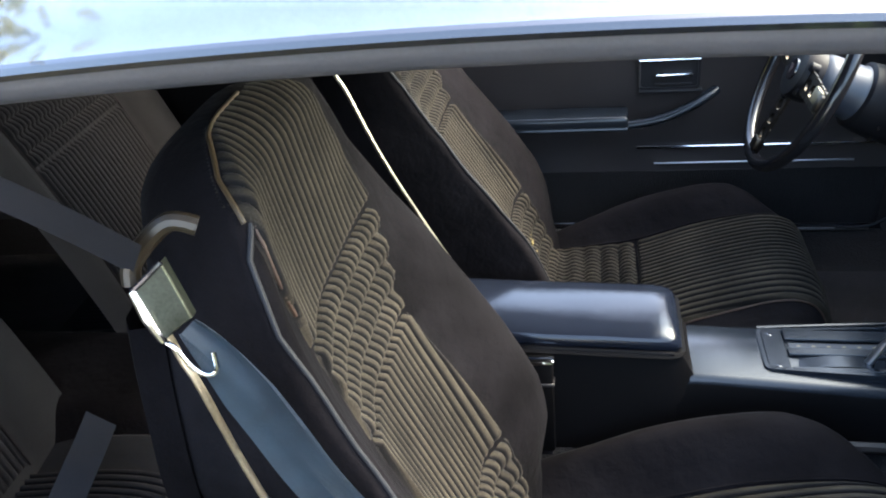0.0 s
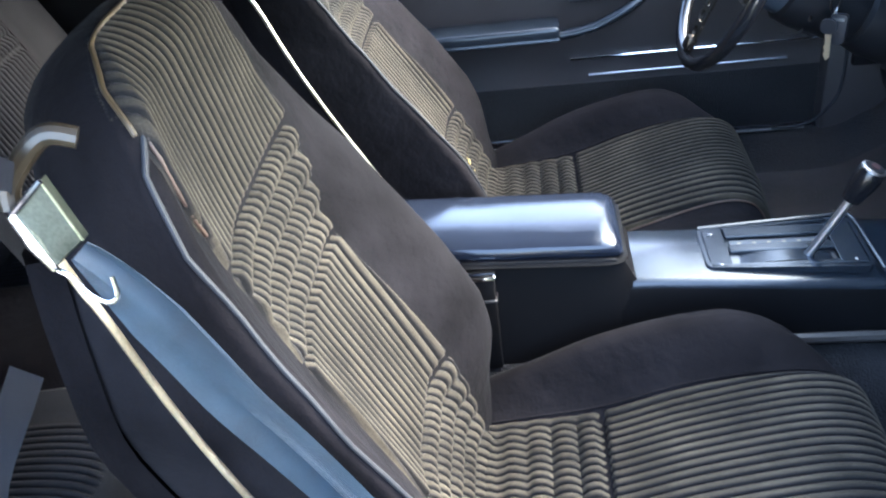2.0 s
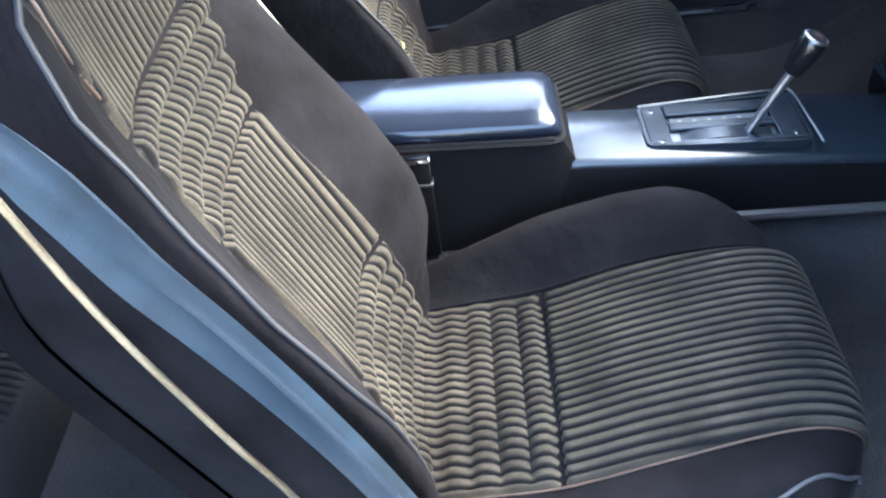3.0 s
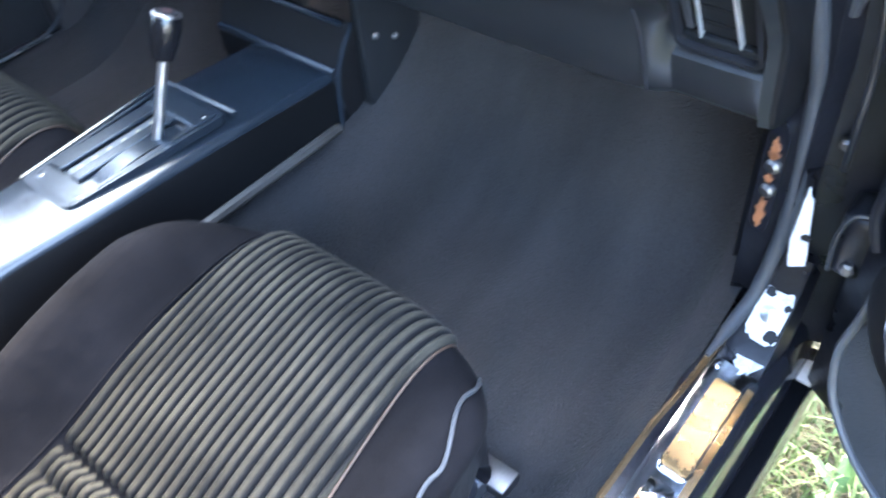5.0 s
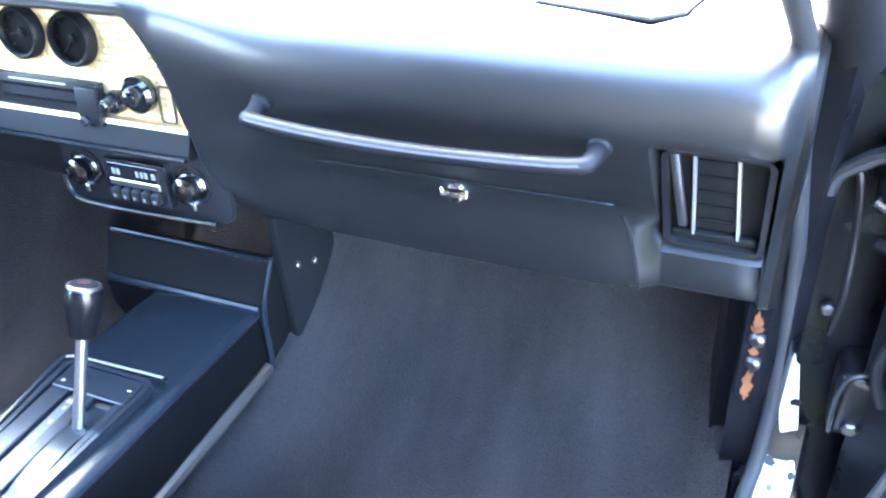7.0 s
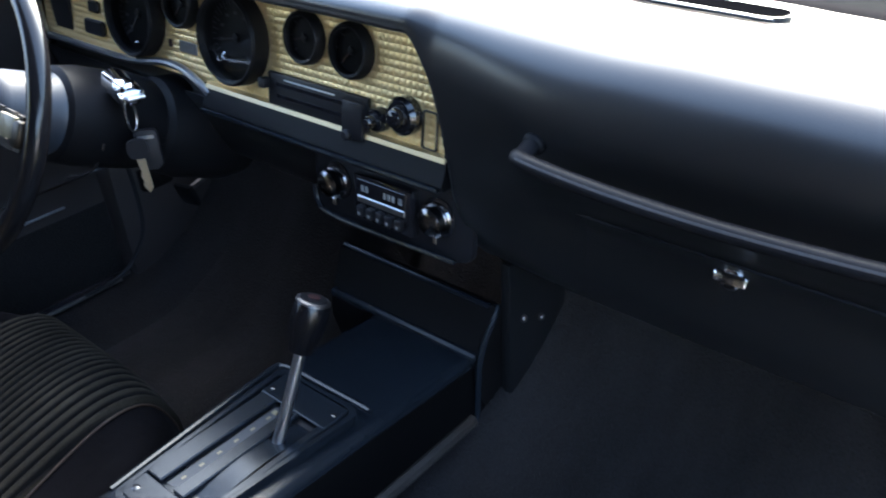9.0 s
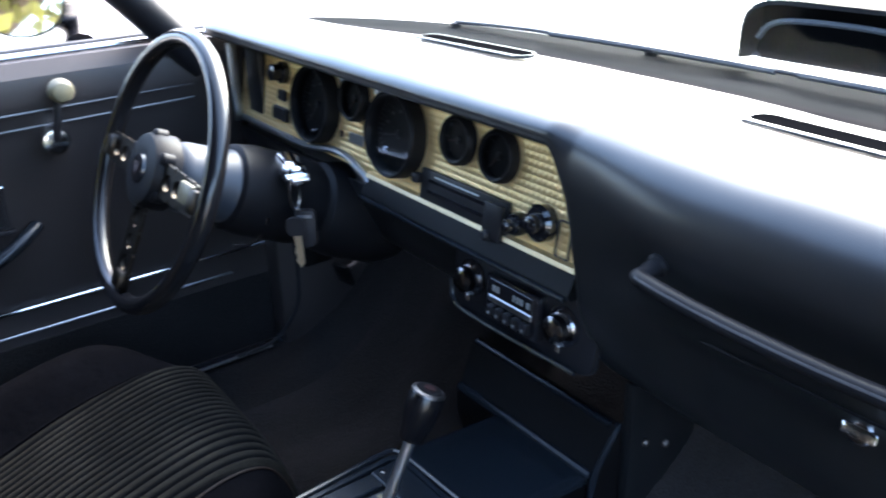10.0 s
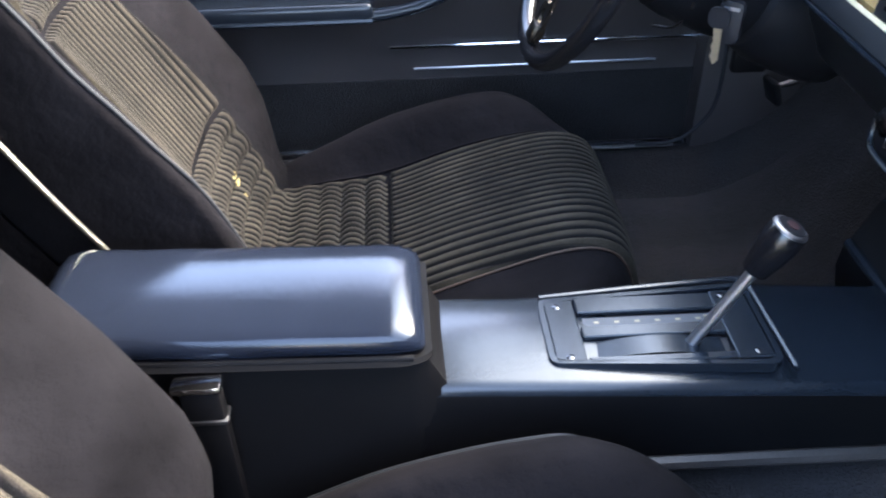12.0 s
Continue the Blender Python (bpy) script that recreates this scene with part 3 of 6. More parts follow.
def windshield_and_hood():
    rows = []
    for t in np.linspace(0, 1, 10):
        rows.append([(windshield_x(y) * (1 - t) + (0.60 + 0.03 * (1 - (y / 0.6) ** 2)) * t, y * (1.07 - 0.07 * t), 0.948 * (1 - t) + (1.245 + 0.042 * (1 - (y / 0.6) ** 2)) * t) for y in np.linspace(-0.61, 0.61, 24)])
    bm = sheet(rows)
    ws = structure("windshield", bm, "windshield", "lightly tinted curved windshield glass", "windshield")
    ws.data.flip_normals()
    ws.visible_shadow = False
    rows = [[(windshield_x(y) + dx, y, z) for y in np.linspace(-0.78, 0.78, 24)] for dx, z in ((-0.045, 0.915), (-0.012, 0.938), (0.004, 0.9445), (0.05, 0.940), (0.10, 0.936), (0.15, 0.938), (0.185, 0.930))]
    structure("cowl", sheet(rows), "cowl", "dull black cowl panel below the windshield", "cowl")
    hood = thing("hood", (1.8, 0, 0.85), "gloss black hood with a raised scoop", "hood")
    rows = []
    for x in np.linspace(1.36, 2.75, 26):
        rows.append([(x - 0.16 * (y * y), y, 0.925 - 0.10 * (x - 1.38) ** 1.3 - 0.10 * abs(y) ** 3 + 0.016 * smoothstep((0.26 - abs(y)) / 0.08)) for y in np.linspace(-0.82, 0.82, 40)])
    part("hood_skin", sheet(rows), "hood", hood)
    sc = []
    for x, w, h in ((1.500, 0.143, 0.082), (1.504, 0.150, 0.088), (1.54, 0.150, 0.090), (1.70, 0.150, 0.086), (1.90, 0.135, 0.062), (2.05, 0.10, 0.02)):
        zb = 0.918 - 0.10 * (x - 1.38) ** 1.3
        sc.append([(x, -0.018 + w * math.copysign(abs(math.cos(a)) ** 0.35, math.cos(a)), zb + h * math.sin(a) ** 0.4) for a in np.linspace(0.0, math.pi, 28)])
    bm = sheet(sc)
    bmesh.ops.solidify(bm, geom=bm.faces[:], thickness=0.006)
    scoop = part("scoop", bm, "vinyl", hood, "matt black shaker scoop with an open back")
    part("scoop_mouth", box(1.535, 1.54, -0.155, 0.119, 0.91, 0.992, 0.002), "slot", scoop)
    part("mouth_lip", tube(spline([(1.503, -0.14, 0.945), (1.502, -0.10, 0.972), (1.502, 0.06, 0.972), (1.503, 0.10, 0.945)], 20), 0.004, 8), "rubber", scoop)
    for y0, y1 in ((0.15, -0.42), (0.52, 0.0)):
        wiper = thing("wiper", (1.26, y0, 0.94), "black windshield wiper lying on the cowl", "wiper", "windshield wipers")
        pts = [(windshield_x(y0 + (y1 - y0) * t) + 0.135 - 0.02 * math.sin(t * 3.1), y0 + (y1 - y0) * t, 0.944 + 0.006 * math.sin(t * 3.1)) for t in np.linspace(0, 1, 10)]
        part("arm", tube(pts, 0.006, 8, flat=0.6), "plastic", wiper)
        part("blade", tube([(x - 0.022, y - 0.05, z + 0.004) for x, y, z in pts[3:]], 0.004, 6), "rubber", wiper)
        part("pivot", revolve([(0.010, 0), (0.010, 0.006), (0.006, 0.008)], pose(windshield_x(y0) + 0.135, y0, 0.937), 14), "plastic", wiper)
    fender = sheet([[(x, -0.74 - 0.06 * math.sin(t * 3.1), 0.30 + 0.56 * t) for t in np.linspace(0, 1, 10)] for x in np.linspace(1.12, 2.7, 8)])
    bmesh.ops.solidify(fender, geom=fender.faces[:], thickness=0.01)
    structure("front_fender", fender, "paint", "gloss black painted front fender", "fender")


windshield_and_hood()


def ribbon(pts, width, across, thick=0.0016, narrow_end=0.0, fold=0.0):
    """A flat strap along a line, its width along the vectors of across."""
    rows = []
    for k, (p, a) in enumerate(zip(pts, across)):
        w = width if k > 5 or not narrow_end else width * (narrow_end + (1 - narrow_end) * k / 6)
        p, a = Vector(p), Vector(a).normalized() * w / 2
        side = a.cross(Vector(pts[min(k + 1, len(pts) - 1)]) - Vector(pts[max(k - 1, 0)])).normalized()
        steps = [-1, 1] if not fold else [-1, -0.9, -0.6, -0.3, 0, 0.3, 0.6, 0.9, 1]
        rows.append([p + a * u + side * fold * (math.sin(u * 2.6 + k * 0.13) + 0.5 * math.sin(u * 5 - k * 0.2)) for u in steps])
    bm = sheet(rows)
    bmesh.ops.solidify(bm, geom=bm.faces[:], thickness=thick)
    return bm


def door_jamb():
    """Hinge pillar, kick panel and seal at the open passenger door."""
    jamb = thing("hinge_pillar", (1.13, -0.72, 0.3), "black painted hinge pillar with door hinges and worn paint", "pillar", "", "structure")
    prof = [(1.075, -0.688), (1.100, -0.700), (1.110, -0.745), (1.118, -0.79), (1.122, -0.86), (1.20, -0.88), (1.22, -0.645), (1.088, -0.640)]
    rows = [[(x - 0.08 * smoothstep((z - 0.72) / 0.25), y, z) for x, y in prof] for z in (0.33, 0.40, 0.50, 0.62, 0.72, 0.82, 0.90, 0.95)]
    part("pillar_skin", sheet(rows, close_v=True, caps=True), "jamb", jamb)
    ramp = spline([(0.975, 0.358), (1.00, 0.362), (1.025, 0.376), (1.055, 0.408), (1.078, 0.45), (1.086, 0.475)], 16)
    part("sill_ramp", sheet([[(x, y, z) for y in (-0.672, -0.690, -0.705, -0.716, -0.723)] + [(x + 0.02, -0.730, z - 0.03)] for x, z in ramp]), "jamb", jamb, "black painted ramp between sill and pillar")
    hinge = part("hinge", box(1.062, 1.118, -0.782, -0.738, 0.492, 0.578, 0.012, 3), "jamb", jamb, "black painted steel door hinge")
    part("hinge_pin", tube([(1.070, -0.778, 0.482), (1.070, -0.778, 0.588)], 0.008, 10), "jamb", hinge)
    part("hinge_edge", tube(spline([(1.061, -0.742, 0.500), (1.060, -0.740, 0.545), (1.062, -0.748, 0.576), (1.066, -0.765, 0.582)], 14), 0.0028, 8), "grey_paint", hinge, "scuffed edge of the hinge")
    part("bolt", revolve([(0.009, 0), (0.009, 0.006), (0.006, 0.008)], axis_pose((1.062, -0.760, 0.512), (-1, 0, 0)), 6), "satin", hinge)
    upper = part("upper_hinge", box(1.045, 1.095, -0.790, -0.728, 0.775, 0.815, 0.010, 3), "jamb", jamb, "black painted upper hinge")
    part("hinge_lip", tube(spline([(1.068, -0.6925, 0.782), (1.064, -0.696, 0.802), (1.060, -0.711, 0.819), (1.056, -0.730, 0.832), (1.054, -0.752, 0.831)], 22), [0.006 + 0.003 * k / 21 for k in range(22)], 10), "grey_paint", upper, "curved scuffed lip of the hinge box")
    part("short_arm", tube(spline([(1.050, -0.727, 0.791), (1.050, -0.744, 0.782), (1.050, -0.773, 0.779)], 10), 0.0055, 10), "jamb", upper, "black painted metal arm")
    part("hinge_plate", plate([(-0.03, -0.035), (0.02, -0.04), (0.034, -0.01), (0.02, 0.04), (-0.02, 0.035), (-0.034, 0.01)], 0.005, axis_pose((1.042, -0.765, 0.855), (-1, -0.1, 0.2)), 0.0015), "jamb", upper, "black pressed hinge plate")
    check = part("door_check", ribbon([(1.062, -0.728, 0.758), (1.058, -0.748, 0.738), (1.054, -0.772, 0.714)], 0.016, [(0.1, -0.6, -0.7)] * 3, 0.005), "rust", jamb, "rusty door check arm")
    part("roller", revolve([(0.005, -0.016), (0.012, -0.014), (0.0165, -0.006), (0.0165, 0.006), (0.012, 0.014), (0.005, 0.016)], axis_pose((1.050, -0.773, 0.713), (-0.8, -0.3, 0.5)), 18), "roller", check, "pale worn roller with rust stains")
    part("check_spring", tube(spline([(1.060, -0.738, 0.742), (1.052, -0.756, 0.737), (1.050, -0.766, 0.728)], 10), 0.006, 8), "jamb", check)
    part("wire_loom", tube(spline([(1.085, -0.704, 0.83), (1.070, -0.716, 0.79), (1.074, -0.722, 0.73), (1.070, -0.724, 0.67), (1.085, -0.722, 0.61)], 24), 0.0036, 8), "plastic", jamb, "black wiring loom")
    part("stud", revolve([(0.007, 0), (0.007, 0.008), (0.004, 0.011)], axis_pose((1.098, -0.716, 0.634), (-1, 0, 0)), 12), "satin", jamb)
    rng = random.Random(3)
    for cx, cy, z0, w, h, tilt in ((1.050, -0.703, 0.4085, 0.038, 0.066, 0), (1.094, -0.700, 0.510, 0.020, 0.115, 1)):
        pts = []
        for k in range(22):
            a = 2 * math.pi * k / 22
            rr = 1 + rng.uniform(-0.13, 0.10)
            pts.append((w / 2 * rr * math.copysign(abs(math.cos(a)) ** 0.4, math.cos(a)), h / 2 * rr * math.copysign(abs(math.sin(a)) ** 0.4, math.sin(a))))
        if tilt:
            mm = axis_pose((cx - 0.006, cy, z0), (-1, -0.1, 0.08)) @ pose(0, 0, 0, 0, 0, 8)
        else:
            mm = axis_pose((cx, cy, z0), (-0.74, 0, 0.67))
        bare = part("bare_patch", plate(pts, 0.002, mm), "pale", jamb, "pale patch of bare primer with ragged edges")
        for ux, uz, sz in (((-0.25, 0.42, 0.007), (0.30, -0.40, 0.009), (0.40, 0.25, 0.005)) if not tilt else ((0.3, -0.05, 0.006), (-0.32, 0.30, 0.005))):
            blot = [(w * ux + sz * (0.6 + 0.5 * rng.random()) * math.cos(b), h * uz * 0.9 + sz * (0.6 + 0.5 * rng.random()) * math.sin(b)) for b in np.linspace(0, 2 * math.pi, 11, endpoint=False)]
            part("paint_flake", plate(blot, 0.0006, mm @ pose(0, 0, 0.002)), "jamb", bare, "remaining flake of black paint")
        if not tilt:
            part("bolt", revolve([(0.009, 0.002), (0.009, 0.008), (0.005, 0.010)], mm, 12), "steel", bare)
    kick = thing("kick_panel", (1.1, -0.66, 0.35), "black plastic kick panel with a rusty opening", "kick panel", "", "structure")
    rows = [[(x, y, z) for x, y in ((1.104, -0.668), (1.110, -0.664), (1.118, -0.656), (1.130, -0.622), (1.20, -0.61), (1.38, -0.60))] for z in (0.33, 0.40, 0.50, 0.60, 0.70, 0.78)]
    bm = sheet(rows)
    bmesh.ops.solidify(bm, geom=bm.faces[:], thickness=0.008)
    part("panel", bm, "plastic", kick)
    m = axis_pose((1.0825, -0.656, 0.570), (-0.965, 0.26, 0), (0, 0, 1))
    part("opening", plate([(0.5 * x, y) for x, y in round_rect(0.05, 0.15, 0.02)], 0.003, m), "paint", kick, "dark opening in the panel")
    for dz, w, h, mat in ((0.041, 0.009, 0.026, "rust"), (0.033, 0.015, 0.008, "rust"), (-0.046, 0.012, 0.042, "rust"), (0.002, 0.009, 0.012, "rust")):
        pts = [(w * (0.5 + rng.uniform(-0.26, 0.16)) * math.cos(a), h * (0.5 + rng.uniform(-0.22, 0.16)) * math.sin(a)) for a in np.linspace(0, 2 * math.pi, 22, endpoint=False)]
        part("rust_spot", plate(pts, 0.0025, m @ pose(0, dz, 0.003)), mat, kick, "flaking orange rust")
    for dz in (0.019, -0.014):
        part("screw_head", revolve([(0.0085, 0), (0.0085, 0.003), (0.005, 0.006)], m @ pose(0.002, dz, 0.003), 14), "satin", kick)
    seal = spline([(-0.30, -0.668, 0.385), (0.30, -0.664, 0.385), (0.80, -0.663, 0.388), (0.95, -0.667, 0.392), (1.02, -0.672, 0.402), (1.058, -0.680, 0.435), (1.08, -0.684, 0.52), (1.083, -0.682, 0.62), (1.075, -0.675, 0.72), (1.03, -0.661, 0.85), (0.985, -0.655, 0.93), (0.90, -0.640, 1.01), (0.82, -0.627, 1.07), (0.72, -0.608, 1.14), (0.615, -0.585, 1.205)], 84)
    line = [p for p in seal if p[0] > 0.955 or p[2] > 0.41]
    structure("door_seal", tube(line, [0.0085 * min(1.0, 0.35 + 0.16 * k) for k in range(len(line))], 12), "seal", "grey rubber door seal round the door opening", "seal")


door_jamb()


# ---- open passenger door ----
def open_door():
    """The passenger door, swung out on its hinges."""
    door = thing("passenger_door", (1.09, -0.80, 0.32), "open black car door with a dark trim panel and speaker", "car door")
    a = radians(58)
    d = Vector((-math.cos(a), -math.sin(a), 0))
    nrm = Vector((-math.sin(a), math.cos(a), 0))
    org = Vector((1.066, -0.755, 0.0))

    def at(s, z, off=0.0):
        return org + d * s + nrm * off + Vector((0, 0, z))
    # inner trim: rounded lower front corner
    out = spline([(0.15, 0.93), (0.115, 0.80), (0.085, 0.66), (0.068, 0.52), (0.058, 0.44), (0.085, 0.37), (0.18, 0.325), (0.45, 0.315), (1.05, 0.315)], 44)
    out = [tuple(p) for p in out] + [(1.12, 0.40), (1.12, 0.93)]
    mm = Matrix((d, Vector((0, 0, 1)), nrm)).transposed().to_4x4()
    mm.translation = org
    part("trim_panel", plate(out, 0.03, mm @ pose(0, 0, 0.0), 0.012), "door_carpet", door, "dark carpeted door trim with rounded corners")
    part("inner_skin", plate([(0.0, 0.30), (1.14, 0.30), (1.14, 0.94), (0.0, 0.95)], 0.135, mm @ pose(0, 0, -0.14), 0.006), "jamb", door)
    part("outer_skin", plate([(-0.03, 0.22), (1.17, 0.22), (1.17, 0.93), (-0.03, 0.93)], 0.04, mm @ pose(0, 0, -0.185), 0.02), "paint", door, "gloss black painted door skin")
    edge = [at(s, z, 0.032) for s, z in out[:40]]
    part("panel_bead", tube(edge, 0.005, 8), "rubber", door, "rounded rubber bead along the trim edge")
    sp = part("speaker_pod", plate([(0.13 * math.cos(t) + 0.01, 0.115 * math.sin(t)) for t in np.linspace(0, 2 * math.pi, 30, endpoint=False)], 0.028, mm @ pose(0.195, 0.585, 0.028), 0.012), "vinyl", door, "moulded black speaker pod")
    ctr = mm @ pose(0.205, 0.585, 0.056)
    part("chrome_ring", tube([ctr @ Vector((0.088 * math.cos(t), 0.082 * math.sin(t), 0.004)) for t in np.linspace(0, 2 * math.pi, 40, endpoint=False)], 0.005, 10, closed=True), "chrome", sp, "bright chrome ring")
    part("cone", revolve([(0.080, 0.0), (0.066, 0.004), (0.06, -0.004), (0.025, -0.012), (0.02, -0.004), (0.006, 0.0)], ctr, 36), "plastic", sp, "black speaker cone")
    part("armrest", plate(round_rect(0.5, 0.05, 0.02), 0.055, mm @ pose(0.62, 0.66, 0.028), 0.015), "vinyl", door)
    # latch gear and mirror arm showing above the hinge
    part("hinge_arm", ribbon([at(-0.03, 0.80, -0.05), at(-0.005, 0.802, -0.045), at(0.02, 0.798, -0.02), at(0.045, 0.79, -0.012), at(0.07, 0.785, 0.012)], 0.036, [(0, 0.1, 1)] * 5, 0.006), "satin", door, "pressed steel hinge arm")
    part("wire_boot", tube(spline([at(-0.01, 0.70, -0.03), at(0.02, 0.66, -0.01), at(0.015, 0.60, 0.0), at(0.03, 0.56, 0.0)], 12), 0.0065, 10), "plastic", door, "rubber wiring boot")
    part("belt_moulding", tube([at(0.0, 0.955, 0.0), at(1.13, 0.955, 0.0)], 0.010, 8), "rubber", door)
    part("window_frame", tube(spline([at(0.02, 0.95, -0.03), at(0.10, 1.02, -0.035), at(0.25, 1.12, -0.04)], 10), 0.012, 8), "paint", door)


open_door()


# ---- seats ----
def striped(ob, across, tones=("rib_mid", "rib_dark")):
    """Charcoal stripes, with the shade of the grooves in their colour, ten faces to a rib."""
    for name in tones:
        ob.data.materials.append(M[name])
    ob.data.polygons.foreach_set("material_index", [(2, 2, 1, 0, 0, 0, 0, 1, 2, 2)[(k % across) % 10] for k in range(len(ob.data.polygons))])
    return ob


def rib_height(v, lo, hi, s, spans, pitch_v=0.0127):
    """Height of the ribbed cloth: ribs across v, pinched into short rolls within some spans of s."""
    f = (v / pitch_v) % 1.0
    h = 0.0085 * math.sqrt(max(0.0, 1 - (2 * f - 1) ** 2)) - 0.002
    for s0, s1, pitch, pinched in spans:
        if s0 <= s <= s1:
            ends = min(s - s0, s1 - s)
            if pinched:
                k = max(1, round((s1 - s0) / pitch))
                roll = abs(math.sin(math.pi * k * (s - s0) / (s1 - s0))) ** 0.6
                h = h * (1 - 0.75 * pinched * (1 - roll)) + pinched * (0.012 * roll - 0.008) * smoothstep(min(hi - v, v - lo) / 0.03)
            h -= 0.012 * (1 - smoothstep(ends / 0.009))
            break
    fade = smoothstep(min(hi - v, v - lo) / 0.008)
    return h * fade - 0.004 * (1 - fade)


def bucket_seat(name, y0, dx, recline, label, wear, reach=1.0, sat=0.25, lift=0.0, far=1.0):
    seat = thing(name, (0.5 + dx, y0, 0.30), label, "car seat", "front bucket seats")
    # cushion: middle line and bolster line, from the back to under the front
    mid = [(0.255, 0.435), (0.36, 0.445), (0.45, 0.455), (0.55, 0.490), (0.65, 0.516), (0.71, 0.523), (0.752, 0.512), (0.776, 0.482), (0.788, 0.44), (0.784, 0.385), (0.775, 0.36)]
    bol = [(x, z + lift) for x, z in [(0.255, 0.455), (0.36, 0.503), (0.45, 0.545), (0.55, 0.573), (0.64, 0.580), (0.70, 0.565), (0.740, 0.532), (0.765, 0.488), (0.776, 0.44), (0.774, 0.385), (0.768, 0.36)]]
    mid, bol = [[(x if x < 0.55 else 0.55 + (x - 0.55) * reach, z) for x, z in line] for line in (mid, bol)]

    def cushion_skin(n):
        return spline(mid, n), spline(bol, n)

    def cushion_point(c, b, v):
        """A point of the cushion: the bolster away from the door sill stands up, the other is sat flat."""
        a = abs(v)
        w = smoothstep((a - 0.125) / 0.070) * (1.0 if v > 0 else sat)
        drop = 0.05 * (1 - math.sqrt(max(0.0, 1 - min(1.0, max(0.0, a - 0.185) / 0.046) ** 2)))
        p = c * (1 - w) + b * w
        turn = 0.055 * (max(0.0, a - 0.11) / 0.115) ** 2 * smoothstep((p[0] - 0.56) / 0.16)
        sag = (0.022 * smoothstep((a - 0.05) / 0.10) if v < 0 else 0.0)
        z = p[1] - drop - sag
        tuck = 0.16 * smoothstep((p[0] - 0.60) / 0.15) * smoothstep((0.50 - z) / 0.08) if v < 0 and y0 < 0 else 0.0
        return Vector((p[0] + dx - turn, y0 + v * (1 - tuck), z))
    cc, bb = cushion_skin(56)
    vs = [0.231 * math.sin(math.pi / 2 * (2 * k / 47 - 1)) for k in range(48)]
    rows = []
    for i in range(56):
        row = [cushion_point(cc[i], bb[i], v) for v in vs]
        lo, hi = row[0], row[-1]
        zb = 0.345
        near = y0 - lo.y + 0.003
        row = [Vector((lo.x, y0 - near + 0.024, zb)), Vector((lo.x, y0 - near, (lo.z + zb) / 2 + 0.01))] + row + [Vector((hi.x, y0 + 0.234, (hi.z + zb) / 2 + 0.01)), Vector((hi.x, y0 + 0.210, zb))]
        rows.append([(p.x, p.y, max(p.z, zb) + 0.0012 * noise.noise((p.x * 25, p.y * 25, 7))) for p in row])
    cush = part("cushion", sheet(rows, caps=True), "velour", seat, "charcoal velour seat cushion with raised bolsters", 60)

    def ribbed(line, edges_of, spans, nrows, parent, nm, place, pitch=0.0127):
        """Ribs of one pitch, cut off at the two edges of each row."""
        widest = max(max(-lo, hi) for lo, hi in map(edges_of, range(nrows)))
        ribs = 2 * math.ceil(widest / pitch)
        nv = ribs * 10 + 1
        rr = []
        length = np.concatenate([[0], np.cumsum(np.linalg.norm(np.diff(line, axis=0), axis=1))])
        for i in range(nrows):
            lo, hi = edges_of(i)
            row = []
            for j in range(nv):
                v = min(hi, max(lo, (j / (nv - 1) - 0.5) * ribs * pitch))
                row.append(place(i, v, rib_height(v, lo, hi, length[i], spans, pitch)))
            rr.append(row)
        return striped(part(nm, sheet(rr), "rib", parent, "ribbed taupe and charcoal striped cloth with shade put into its grooves", 80), nv - 1)

    n = 150
    line, lineb = cushion_skin(n)
    keep = int(n * 0.86)
    tang = np.gradient(line, axis=0)

    def cushion_edges(i):
        return -0.138 + 0.012 * smoothstep((line[i][0] - 0.5) / 0.25), 0.141 - 0.006 * smoothstep((line[i][0] - 0.55) / 0.2)

    def cush_place(i, v, h):
        t = tang[i] / np.linalg.norm(tang[i])
        p = cushion_point(line[i], lineb[i], v)
        return (p.x - t[1] * (h + 0.003), p.y, p.z + t[0] * (h + 0.003))
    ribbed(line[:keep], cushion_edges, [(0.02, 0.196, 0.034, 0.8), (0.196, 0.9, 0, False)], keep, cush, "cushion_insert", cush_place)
    for sgn in (-1, 1):
        pts = [cushion_point(line[i], lineb[i], cushion_edges(i)[(sgn + 1) // 2] + sgn * 0.0005) + Vector((0, 0, 0.002)) for i in range(4, keep, 4)]
        part("seam", tube(pts, 0.0016, 8), "brown_seam" if sgn < 0 else "velour", cush)
        near = sgn < 0 and y0 < 0
        run = [0.2125 + 0.0028 * math.sin(i * 0.30) - 0.034 * smoothstep((line[i][0] - 0.66) / 0.10) if near else 0.2265 for i in range(n)]
        pts = [cushion_point(line[i], lineb[i], sgn * run[i]) + Vector((0, sgn * 0.001, 0.0015)) for i in range(6, int(keep * 0.86), 2)]
        part("side_welt", tube(pts, 0.0024, 8), "pale_welt" if near else "welt", cush, "pale wavy vinyl welt along the bolster" if near else "grey vinyl welt along the bolster")

    # backrest
    WELT = [(0.42, 0.175), (0.55, 0.198), (0.70, 0.212), (0.786, 0.216), (0.847, 0.215), (0.895, 0.211), (0.94, 0.205), (0.984, 0.201), (1.01, 0.197), (1.053, 0.181), (1.087, 0.151)]
    STRIP = [(0.232, 0.227, 0.44), (0.195, 0.230, 0.59), (0.162, 0.232, 0.684), (0.141, 0.232, 0.746), (0.117, 0.233, 0.823), (0.097, 0.233, 0.899), (0.080, 0.233, 0.982), (0.071, 0.231, 1.007), (0.063, 0.227, 1.046), (0.066, 0.205, 1.062)]
